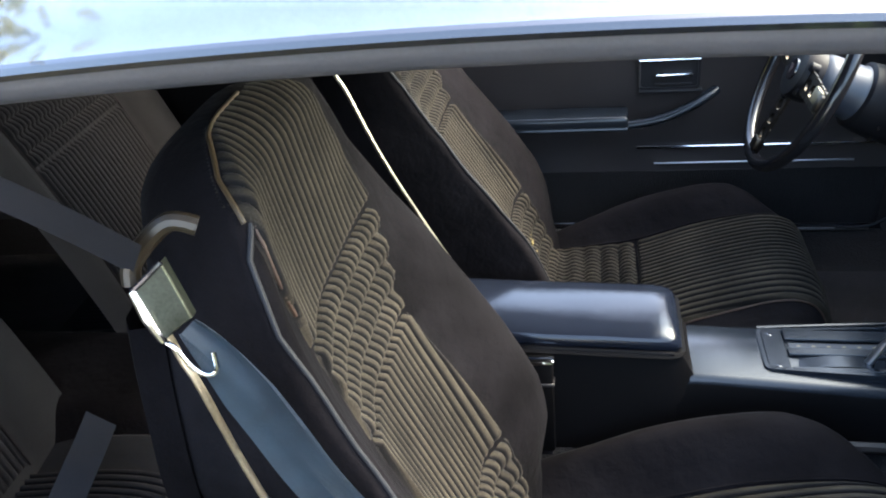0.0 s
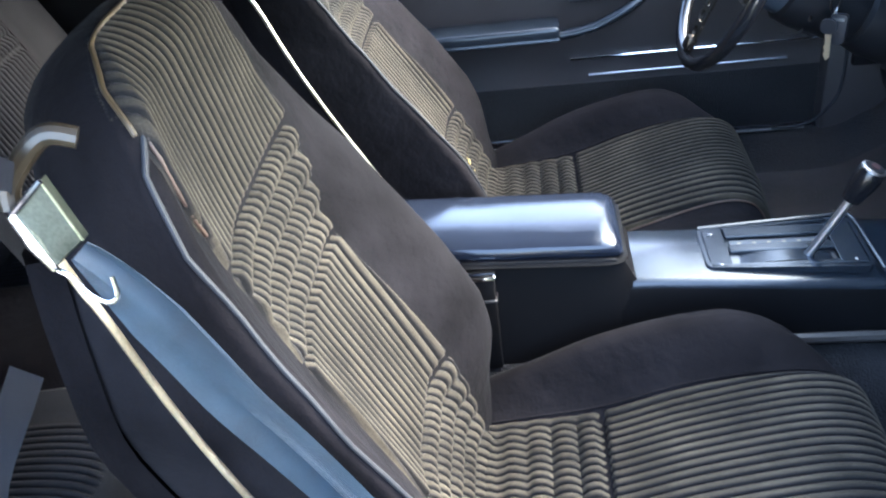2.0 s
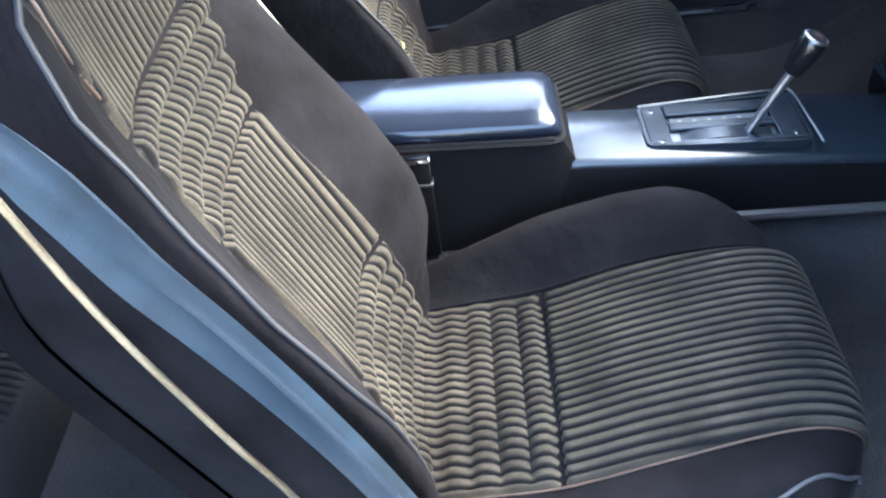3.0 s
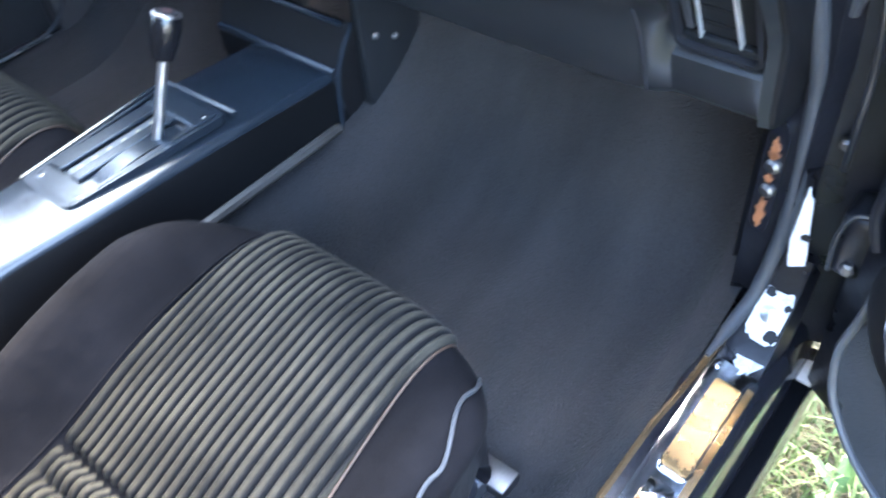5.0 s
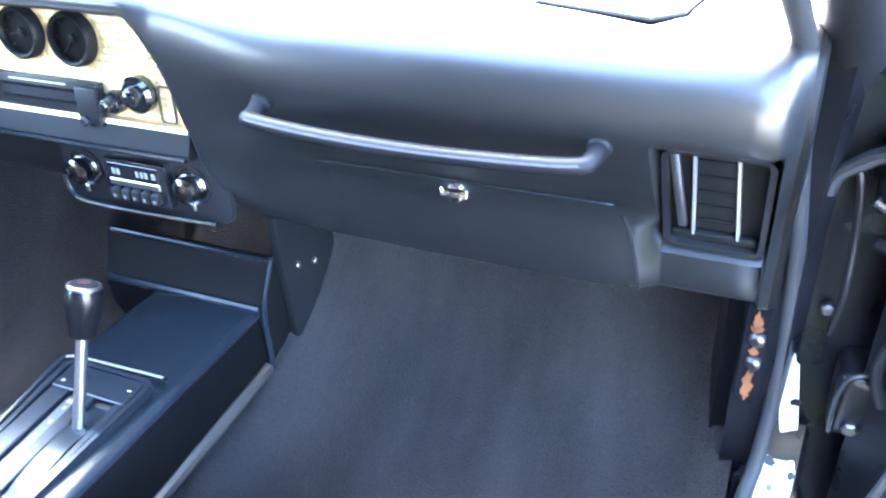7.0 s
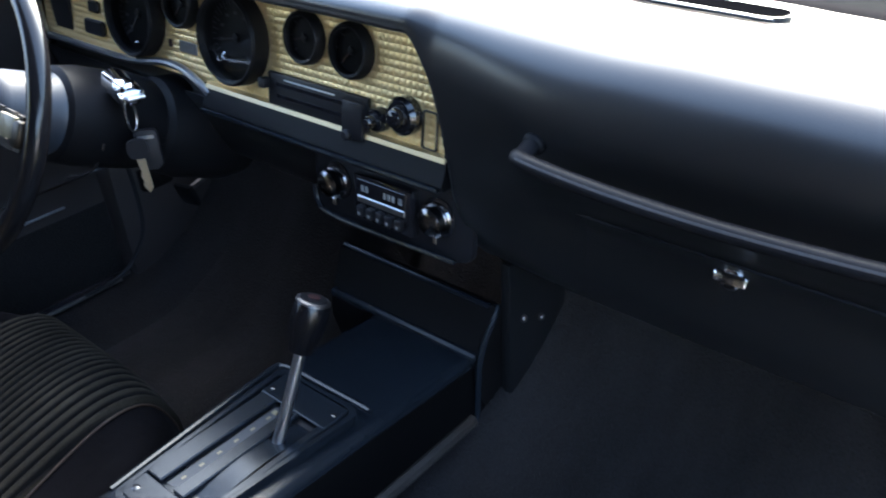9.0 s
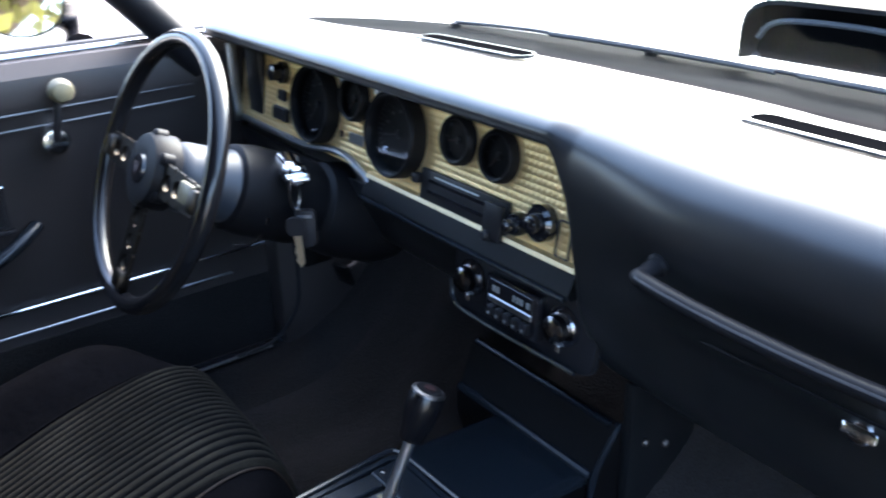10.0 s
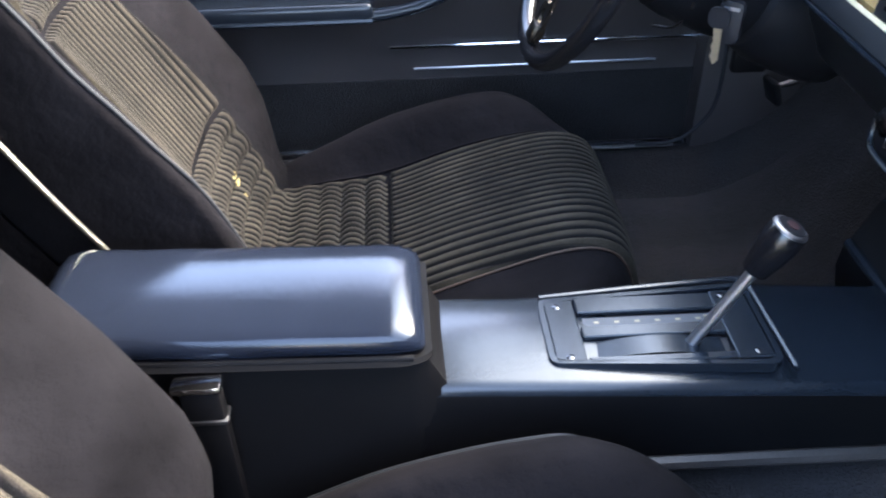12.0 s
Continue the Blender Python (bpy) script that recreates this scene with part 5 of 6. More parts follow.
    lip = spline([(-0.108, 0.056, 0), (0.0, 0.066, 0), (0.102, 0.0735, 0), (0.115, 0.068, 0), (0.119, 0.05, 0), (0.1205, 0.0, 0), (0.122, -0.056, 0), (0.121, -0.063, 0)], 40)
    part("recess_lip", tube([tilt @ Vector(p) + Vector((0, 0, 0.0035)) for p in lip], 0.0038, 8, flat=0.8), "console", sp, "rounded lip of the recess round the plate")
    # flat bars of the plate between the slots
    for x0, x1, y0, y1 in ((-0.106, -0.076, -0.046, 0.044), (0.070, 0.106, -0.050, 0.050), (-0.074, 0.070, 0.024, 0.047), (-0.074, 0.070, -0.012, 0.004), (-0.074, 0.070, -0.049, -0.040)):
        part("slot_plate", box(x0, x1, y0, y1, 0.003, 0.009, 0.0012, 1, tilt), "console", sp)
    part("slot_well", box(-0.104, 0.104, -0.047, 0.046, -0.006, 0.0015, 0, 1, tilt), "plastic", sp)
    part("indicator_strip", box(-0.070, 0.066, 0.006, 0.022, 0.0015, 0.0035, 0.001, 1, tilt), "collar", sp, "scuffed gear indicator strip")
    part("indicator_pointer", box(0.056, 0.062, 0.010, 0.018, 0.0030, 0.005, 0.001, 1, tilt), "tan", sp, "white gear pointer")
    for k in range(6):
        part("gear_mark", box(-0.058 + 0.021 * k, -0.053 + 0.021 * k, 0.012, 0.015, 0.0033, 0.0039, 0, 1, tilt), "tan", sp)
    rows = [[tilt @ Vector((x, y, 0.0012 + 0.008 * math.sin(math.pi * (x + 0.07) / 0.135))) for y in (-0.0385, -0.014)] for x in np.linspace(-0.07, 0.065, 14)]
    part("sliding_cover", sheet(rows), "console", sp, "curved sliding cover under the lever")
    for x, y in ((-0.092, -0.039), (-0.094, 0.034), (0.092, -0.042), (0.082, 0.042)):
        part("screw", revolve([(0.0055, 0.006), (0.0055, 0.0085), (0.003, 0.0095)], tilt @ pose(x, y, 0), 12), "gloss", sp, "small cross-head screw")
    # riser under the dash
    rows = []
    for y in np.linspace(-0.088, 0.165, 14):
        rows.append([(1.03, y, 0.40), (1.004, y, 0.50), (1.006, y, 0.535), (1.012, y, 0.540), (1.032, y, 0.590), (1.038, y, 0.597), (1.046, y, 0.597), (1.05, y, 0.40)])
    part("riser", sheet(rows, close_v=True, caps=True), "vinyl", con, "upright black panel where the console meets the dash", 40)
    part("riser_lip", tube([(1.008, y, 0.537) for y in np.linspace(-0.080, 0.16, 8)], 0.0065, 10), "console", con, "worn bright fold across the riser")
    part("riser_top", tube([(1.037, y, 0.5955) for y in np.linspace(-0.080, 0.16, 8)], 0.0045, 10), "console", con, "rounded top fold of the riser")
    part("riser_edge", tube(spline([(0.985, -0.094, 0.462), (0.992, -0.093, 0.475), (1.008, -0.086, 0.540), (1.036, -0.088, 0.588), (1.044, -0.086, 0.596)], 14), 0.004, 8), "console", con)
    side = part("tunnel_panel", box(1.045, 1.165, -0.103, -0.088, 0.40, 0.655, 0.004), "ledge", con, "dark side panel ahead of the riser")
    for x, z in ((1.07, 0.570), (1.107, 0.551)):
        part("screw", revolve([(0.005, 0), (0.005, 0.003), (0.003, 0.005)], axis_pose((x, -0.103, z), (0, -1, 0)), 12), "satin", side, "small dull trim screw")
    part("foot_rail", tube([(x, -0.0905, low_z(x) + 0.012) for x in np.linspace(0.50, 0.985, 16)], 0.0085, 8), "foot", con, "worn brown-black edge along the foot of the console")


console()


def shifter():
    lever = thing("gear_lever", (0.773, -0.005, 0.57), "chrome gear lever with a glossy black barrel knob", "gear lever")
    a, b = Vector((0.740, -0.023, 0.530)), Vector((0.809, -0.037, 0.692))
    ax = (b - a).normalized()
    part("shaft", tube([a, a.lerp(b, 0.5), b], [0.0065, 0.006, 0.0055], 12), "steel", lever, "worn chrome shaft")
    m = axis_pose(a.lerp(b, 0.81), ax)
    knob = part("knob", revolve([(0.009, 0.0), (0.0125, 0.002), (0.0138, 0.010), (0.0163, 0.022), (0.0182, 0.037), (0.0180, 0.048), (0.0163, 0.054)], m, 28), "knob", lever, "glossy black barrel knob")
    part("chrome_band", revolve([(0.0172, 0.0535), (0.0168, 0.0555), (0.0140, 0.057), (0.0135, 0.0565)], m, 28), "satin", knob)
    part("top_button", revolve([(0.0138, 0.056), (0.0128, 0.0578), (0.008, 0.058)], m, 24), "column", knob)
    part("emblem", plate([(0.006 * math.cos(t), 0.006 * math.sin(t)) for t in np.linspace(0, 6.283, 14, endpoint=False)], 0.001, m @ pose(0, 0, 0.058)), "red", knob)


shifter()


# ---- dashboard ----
def dash_profile(y):
    wx = windshield_x(y) - 0.012
    passenger = [(wx, 0.944), (wx - 0.03, 0.952), (1.04, 0.964), (0.965, 0.968), (0.935, 0.962), (0.914, 0.945), (0.905, 0.922), (0.908, 0.895), (0.935, 0.850), (0.962, 0.815), (0.988, 0.776), (1.002, 0.70), (1.03, 0.672), (1.14, 0.665)]
    cluster = [(wx, 0.946), (wx - 0.03, 0.955), (1.04, 0.970), (0.965, 0.975), (0.938, 0.973), (0.922, 0.966), (0.918, 0.957), (0.926, 0.948), (0.994, 0.940), (0.982, 0.800), (0.965, 0.790), (0.985, 0.73), (1.02, 0.69), (1.14, 0.67)]
    wide, narrow = smoothstep((y + 0.25) / 0.15), smoothstep((y + 0.116) / 0.030)
    right = max(0.0, -0.64 - y) / 0.03
    left = max(0.0, y - 0.665) / 0.05
    f = 1 - max(min(1.0, right) ** 2 * 0.35, min(1.0, left) ** 2 * 0.12)
    side = [(wx, 0.946), (wx - 0.03, 0.955), (1.04, 0.969), (0.965, 0.972), (0.940, 0.967), (0.925, 0.955), (0.919, 0.930), (0.921, 0.900), (0.928, 0.850), (0.936, 0.815), (0.945, 0.78), (0.978, 0.72), (1.02, 0.69), (1.14, 0.668)]
    pts = []
    for (a, b), (c, d), (e, g) in zip(passenger, side, cluster):
        c, d = a * (1 - wide) + c * wide, b * (1 - wide) + d * wide
        pts.append((c * (1 - narrow) + e * narrow, d * (1 - narrow) + g * narrow))
    cx = wx
    return [(cx + (x - cx) * (f if x < cx else 1), z - (1 - f) * 0.03) for x, z in pts]


def dashboard():
    dash = thing("dashboard", (1.05, 0, 0.66), "black padded vinyl dashboard with a soft rounded top", "dashboard")
    ys = sorted(set(list(np.linspace(-0.66, -0.18, 30)) + [-0.6515, -0.6485, -0.5615, -0.5585] + list(np.linspace(-0.178, -0.08, 26)) + list(np.linspace(-0.07, 0.715, 36))))
    rows = []
    for y in ys:
        dense = spline(dash_profile(y), 66)
        # opening for the passenger's air outlet
        near = smoothstep((-0.538 - y) / 0.024) * (y > -0.65)
        well = 0.030 if -0.65 < y < -0.56 else 0.0
        dense = [(x + (0.015 * near * smoothstep((z - 0.660) / 0.025) * smoothstep((0.80 - z) / 0.04) + (well * 1.5) * smoothstep((z - 0.741) / 0.010) * smoothstep((0.890 - z) / 0.012)), z) for x, z in dense]
        rows.append([(x, y, z + 0.0008 * noise.noise((x * 18, y * 18, z * 18))) for x, z in dense])
    part("pad", sheet(rows), "dash", dash, "padded black vinyl dash pad", 50)

    for name, y, out in (("right_end", -0.660, -0.007), ("left_end", 0.715, 0.007)):
        edge = spline(dash_profile(y), 40)
        cx, cz = 1.08, 0.83
        part(name, sheet([[(cx + (x - cx) * k, y + d, cz + (z - cz) * k) for x, z in edge] for d, k in ((0, 1.0), (out * 0.7, 0.985), (out, 0.95))], close_v=True, caps=True), "vinyl", dash, "rounded vinyl end of the dash")
    # demister slots
    for y0, y1, x in ((-0.350, -0.176, 1.085), (0.145, 0.345, 1.105)):
        m = pose(x, (y0 + y1) / 2, 0.9655 if y0 < 0 else 0.970, 0, 1.5, -3 if y0 < 0 else 3)
        n = round_rect(0.030, y1 - y0, 0.014)
        vent = part("demister_vent", ring_plate(round_rect(0.034, y1 - y0 + 0.004, 0.016), n, 0.004, m @ pose(0, 0, -0.0048)), "dash", dash, "oblong demister slot rim")
        # Flat black plate on the pad stands for the shade inside the slot.
        part("slot_shade", plate(n, 0.001, m @ pose(0, 0, -0.0022)), "slot", vent)
        part("slot_lip", tube([m @ Vector((-0.0215, y, -0.0012)) for y in np.linspace(-(y1 - y0) / 2 + 0.004, (y1 - y0) / 2 - 0.004, 8)], 0.0022, 8, flat=0.6), "grille", vent, "narrow lip along the slot")
    # speaker grille on the passenger side
    m = pose(1.012, -0.512, 0.9662, 0, 1.5, 0)
    quad = [(0.058, 0.054), (-0.036, 0.057), (-0.057, -0.033), (-0.040, -0.055), (0.035, -0.068)]
    part("grille_gap", plate([(x * 1.06, y * 1.05) for x, y in quad], 0.002, m @ pose(0, 0, -0.0006)), "slot", dash, "dark gap round the speaker grille")
    gr = part("speaker_grille", plate(quad, 0.004, m, 0.002), "grille", dash, "perforated dash speaker grille")
    bm = bmesh.new()
    for k in range(30):
        y = -0.048 + 0.0032 * k
        tube([m @ Vector((-0.034 - 0.10 * (0.05 + y) * (y < -0.02), y, 0.0038)), m @ Vector((0.048, y, 0.0038))], 0.0009, 5, bm=bm)
    for k in range(17):
        y = -0.030 + 0.00325 * k
        h = math.sqrt(max(0, 0.030 ** 2 - (y + 0.004) ** 2))
        if h > 0.003:
            tube([m @ Vector((-0.004 - h, y, 0.0048)), m @ Vector((-0.004 + h, y, 0.0048))], 0.0012, 5, bm=bm)
    tagged(part("ridges", bm, "grille", gr), "fine grille ridges", "", "", "stuff")
    part("grille_screw", revolve([(0.002, 0.004), (0.002, 0.005)], m @ pose(-0.045, -0.010, 0), 8), "chrome", gr)
    part("top_seam", tube([(0.99, y, 0.9705) for y in np.linspace(0.18, 0.40, 6)], 0.0012, 6), "rubber", dash, "fine crack in the dash pad")
    # grab bar over the glove box
    pts = spline([(0.914, -0.226, 0.889), (0.893, -0.228, 0.885), (0.881, -0.236, 0.886), (0.878, -0.30, 0.882), (0.878, -0.38, 0.880), (0.878, -0.46, 0.8825), (0.880, -0.512, 0.8855), (0.890, -0.522, 0.887), (0.916, -0.523, 0.886)], 44)
    bar = part("grab_bar", tube(pts, 0.0076, 12, flat=0.9), "bar", dash, "curved black grab bar with a grey sheen")
    part("bar_groove", tube([(x - 0.0052, y, z + 0.0028) for x, y, z in pts[9:36]], 0.0018, 6), "rubber", bar)
    for y in (-0.226, -0.523):
        part("bar_post", revolve([(0.010, 0), (0.010, 0.006), (0.008, 0.008)], axis_pose((0.914, y, 0.888), (-0.9, 0, -0.2)), 16), "bar", bar)
    # glove box door with its lock
    line = spline(dash_profile(-0.38), 66)
    zs = [(x, z) for x, z in line if 0.680 < z < 0.80 and x > 0.94]
    rows = []
    for y in np.linspace(-0.535, -0.19, 24):
        e = min(1.0, min(y + 0.535, -0.19 - y) / 0.02)
        e = max(0.0, min(1.0, (-0.22 - y) / 0.12)) * max(0.0, e)
        rows.append([(x - 0.0015 - 0.003 * e, y, z) for x, z in zs])
    bm = sheet(rows)
    glove = part("glove_box_door", bm, "dash", dash, "black glove box lid with rounded corners", 50)
    part("lid_gap", tube(spline([(0.978, -0.20, 0.793), (0.978, -0.36, 0.793), (0.978, -0.50, 0.793), (0.984, -0.525, 0.785), (0.992, -0.538, 0.74), (0.998, -0.545, 0.69)], 30), 0.0018, 6), "plastic", glove)
    m = axis_pose((0.981, -0.372, 0.779), (-0.93, 0, 0.36))
    lock = part("glove_lock", revolve([(0.010, 0), (0.010, 0.004), (0.008, 0.006), (0.003, 0.0055)], m, 20), "chrome", glove, "round chrome lock")
    part("lock_wing", box(-0.014, 0.014, -0.005, 0.005, 0.001, 0.007, 0.002, 2, m), "chrome", lock)
    # passenger side air vent
    m = axis_pose((0.990, -0.605, 0.812), (-0.898, 0.0, -0.44))
    air = part("air_vent", ring_plate(round_rect(0.086, 0.152, 0.014), round_rect(0.076, 0.140, 0.008), 0.014, m), "plastic", dash, "black air outlet with upright chrome-edged vanes")
    part("vent_well", plate(round_rect(0.078, 0.140, 0.008), 0.001, m @ pose(0, 0, 0.001)), "vinyl", air)
    part("vent_step", box(-0.036, 0.036, -0.068, -0.056, 0.002, 0.009, 0.002, 2, m), "ledge", air, "worn step at the foot of the outlet")
    part("vane_panel", box(-0.017, 0.016, -0.052, 0.066, 0.002, 0.005, 0.001, 2, m), "ledge", air, "dull black louvre panel")
    for k in range(5):
        part("louvre", box(-0.0155, 0.0145, -0.036 + 0.022 * k, -0.032 + 0.022 * k, 0.005, 0.007, 0.0005, 1, m), "vinyl", air)
    for x, lean in ((-0.018, 0.0), (0.0175, 2.4)):
        part("chrome_vane", box(-0.0013, 0.0013, -0.060, 0.066, 0.002, 0.009, 0.0005, 1, m @ pose(x, 0, 0, 0, 0, lean)), "vane", air, "thin bright vane edge")
    part("wide_vane", box(-0.0038, 0.0038, -0.048, 0.064, 0.002, 0.009, 0.0015, 2, m @ pose(-0.030, 0, 0, 0, 0, 3.5)), "steel", air, "broad satin metal vane")


dashboard()


def instrument_panel():
    ip = thing("instrument_panel", (0.97, 0.29, 0.80), "gold engine-turned instrument panel with black gauges", "instrument panel")

    def face_x(z):
        return 0.962 + (z - 0.805) * 0.16
    m0 = axis_pose((face_x(0.876), 0.296, 0.876), (-1, 0, 0.16))

    def on(y, z, up=0.0):
        """A pose on the panel's face, its z axis towards the driver."""
        return axis_pose((face_x(z) - up, y, z), (-1, 0, 0.16))
    w, h = 0.765, 0.122
    # x of the pose runs towards -y
    r = 0.03
    out = [(-w / 2, -h / 2), (w / 2 - 0.006, -h / 2), (w / 2, -h / 2 + 0.006)] + [(w / 2 - r + r * math.cos(radians(a)), h / 2 - r + r * math.sin(radians(a))) for a in range(0, 91, 15)] + [(-w / 2, h / 2)]
    if (m0.to_3x3() @ Vector((1, 0, 0))).y > 0:
        out = [(-x, y) for x, y in out]
    part("face_plate", plate(out, 0.004, m0 @ pose(0, 0, -0.004)), "gold", ip, "gold turned metal face with a pillow pattern")
    # lower edge and glossy ledge below
    part("bright_edge", sheet([[(0.966, y, 0.820), (0.957, y, 0.8185), (0.955, y, 0.814), (0.966, y, 0.812)] for y in np.linspace(-0.092, 0.285, 12)], close_v=True, caps=True), "gold_edge", ip, "bright metal lower edge")
    part("ledge", sheet([[(0.957, y, 0.815), (0.946, y, 0.793), (0.949, y, 0.787), (0.97, y, 0.787), (0.97, y, 0.815)] for y in np.linspace(-0.094, 0.285, 12)], close_v=True, caps=True), "ledge", ip, "worn black ledge below the gauges")
    part("ledge_bead", tube([(0.945, y, 0.789) for y in np.linspace(-0.09, 0.285, 12)], 0.003, 8), "console", ip)
    arch = spline([(0.956, 0.280, 0.806), (0.956, 0.30, 0.818), (0.956, 0.33, 0.829), (0.956, 0.37, 0.830), (0.956, 0.42, 0.822), (0.957, 0.48, 0.817), (0.957, 0.66, 0.817)], 40)
    part("arch_edge", tube(arch, 0.005, 8), "steel", ip, "bright metal arch over the steering column")
    part("left_chrome", box(0.945, 0.96, 0.664, 0.672, 0.81, 0.935, 0.002), "steel", ip)
    part("surround", tube([(face_x(z) - 0.006, y, z) for y, z in [(0.665, 0.938), (0.3, 0.939), (-0.06, 0.938), (-0.078, 0.932), (-0.088, 0.920), (-0.0925, 0.905), (-0.0945, 0.82)]], 0.004, 8), "plastic", ip, "black edge round the face")
    rng = random.Random(2)
    for nm, y, z, r, deep, ticks in (("tachometer", 0.425, 0.879, 0.0535, 0.022, 28), ("clock", 0.330, 0.904, 0.0295, 0.014, 12), ("speedometer", 0.226, 0.880, 0.0530, 0.022, 32), ("oil_gauge", 0.110, 0.8985, 0.0280, 0.012, 7), ("fuel_gauge", 0.040, 0.8970, 0.0285, 0.012, 7)):
        g = on(y, z)
        turn = 1 if (g.to_3x3() @ Vector((1, 0, 0))).y < 0 else -1
        pod = part(nm, revolve([(r + 0.001, 0.0), (r, deep - 0.003), (r - 0.0025, deep), (r - 0.005, deep - 0.001), (r - 0.006, 0.003)], g, 44, cap=False), "column", ip, "black gauge in a deep round hood")
        part("dial", disc(r - 0.004, g @ pose(0, 0, 0.003), 40), "column", pod, "black dial")
        bm = bmesh.new()
        for k in range(ticks):
            a = radians(225 - 270 * k / (ticks - 1))
            lng = 0.12 if k % 2 else 0.2
            box(r * (0.84 - lng), r * 0.84, -0.0006, 0.0006, 0.0031, 0.0036, 0, 1, g @ pose(0, 0, 0, 0, 0, math.degrees(a)), bm)
        if r > 0.04:
            for k in range(9):
                a = radians(225 - 270 * k / 8)
                box(-0.003, 0.003, -0.0016, 0.0016, 0.0031, 0.0036, 0, 1, g @ Matrix.Translation((r * 0.52 * math.cos(a), r * 0.52 * math.sin(a), 0)), bm)
        tagged(part("markings", bm, "dial_mark", pod), "small white dial marks", "", "", "stuff")
        a = rng.uniform(190, 235)
        part("needle", box(-0.004, r * 0.62, -0.0009, 0.0009, 0.0040, 0.0048, 0, 1, g @ pose(0, 0, 0, 0, 0, a)), "red" if r < 0.04 else "dial_mark", pod)
        part("needle_hub", revolve([(0.004 + r * 0.03, 0.0035), (0.003 + r * 0.03, 0.0060), (0.001, 0.0065)], g, 12), "plastic", pod)
        if r > 0.04:
            part("reset_knob", revolve([(0.0045, 0.003), (0.0045, 0.010), (0.002, 0.012)], g @ pose(0.0 if y > 0.3 else -0.016 * turn, -r * 0.72 if y > 0.3 else -0.022, 0), 12), "chrome", pod, "small bright reset knob")
        gl = part("lens", disc(r - 0.005, g @ pose(0, 0, deep * 0.6), 40), "lens", pod, "clear gauge lens")
        gl.visible_shadow = False
    # heater controls
    m = on(0.092, 0.833)
    flip = -1 if (m.to_3x3() @ Vector((1, 0, 0))).y < 0 else 1
    heat = part("heater_control", box(-0.078, 0.078, -0.021, 0.021, 0.0, 0.006, 0.002, 2, m), "plastic", ip, "black heater slide panel")
    for k, yy in enumerate((0.009, -0.004)):
        part("slide_slot", box(-0.062, 0.05, yy - 0.002, yy + 0.002, 0.006, 0.0068, 0, 1, m), "gloss", heat)
    part("slide_mark", box(-0.05, 0.03, 0.0145, 0.0158, 0.006, 0.0066, 0, 1, m), "white", heat, "thin white legend bar")
    s = -1 if flip > 0 else 1
    part("slide_block", box(s * 0.046, s * 0.076, -0.024, 0.016, 0.006, 0.012, 0.002, 2, m), "plastic", heat)
    part("slide_lever", box(s * -0.085, s * -0.074, 0.002, 0.014, 0.003, 0.016, 0.003, 2, m), "plastic", heat)
    part("lever_tip", revolve([(0.006, 0.006), (0.006, 0.016), (0.004, 0.018)], m @ pose(s * 0.056, -0.020, 0), 12), "plastic", heat)
    for y, z, r, nm in ((-0.036, 0.8475, 0.0195, "fan_knob"), (-0.002, 0.836, 0.0125, "lighter")):
        k = part(nm, revolve([(r, 0), (r, 0.010), (r * 0.8, 0.014), (r * 0.55, 0.014), (r * 0.5, 0.022), (r * 0.2, 0.023)], on(y, z), 26), "gloss", ip, "round black knob with a bright centre")
        part("knob_cap", revolve([(r * 0.42, 0.0225), (r * 0.3, 0.0245), (r * 0.1, 0.025)], on(y, z), 18), "gloss", k)
    part("slot_badge", ring_plate(round_rect(0.020, 0.040, 0.004), round_rect(0.016, 0.036, 0.003), 0.002, on(-0.066, 0.838)), "satin", ip, "small upright badge outline")
    # switches at the driver's edge
    part("outer_vent", box(0.966, 0.980, 0.600, 0.652, 0.822, 0.928, 0.003), "plastic", ip, "black air outlet at the end of the panel")
    part("lamp_knob", revolve([(0.016, 0), (0.016, 0.008), (0.012, 0.012), (0.012, 0.024), (0.005, 0.026)], on(0.535, 0.905), 24), "gloss", ip, "black headlamp knob")
    part("switch_plate", box(-0.012, 0.012, -0.008, 0.008, 0, 0.006, 0.002, 1, on(0.535, 0.872)), "plastic", ip)
    part("rocker_switch", box(-0.022, 0.022, -0.010, 0.010, 0, 0.008, 0.002, 1, on(0.535, 0.845)), "plastic", ip, "black rocker switch")
    for y in (0.37, 0.285):
        part("warning_lens", box(-0.006, 0.006, -0.005, 0.005, 0, 0.002, 0.001, 1, on(y, 0.922)), "steel", ip)
    part("warning_red", box(-0.004, 0.004, -0.005, 0.005, 0, 0.002, 0.001, 1, on(0.362, 0.852)), "red", ip, "small red warning lamp")
    part("warning_bar", box(-0.018, 0.018, -0.007, 0.007, 0, 0.002, 0.001, 1, on(0.325, 0.852)), "steel", ip, "satin warning lamp window")


instrument_panel()


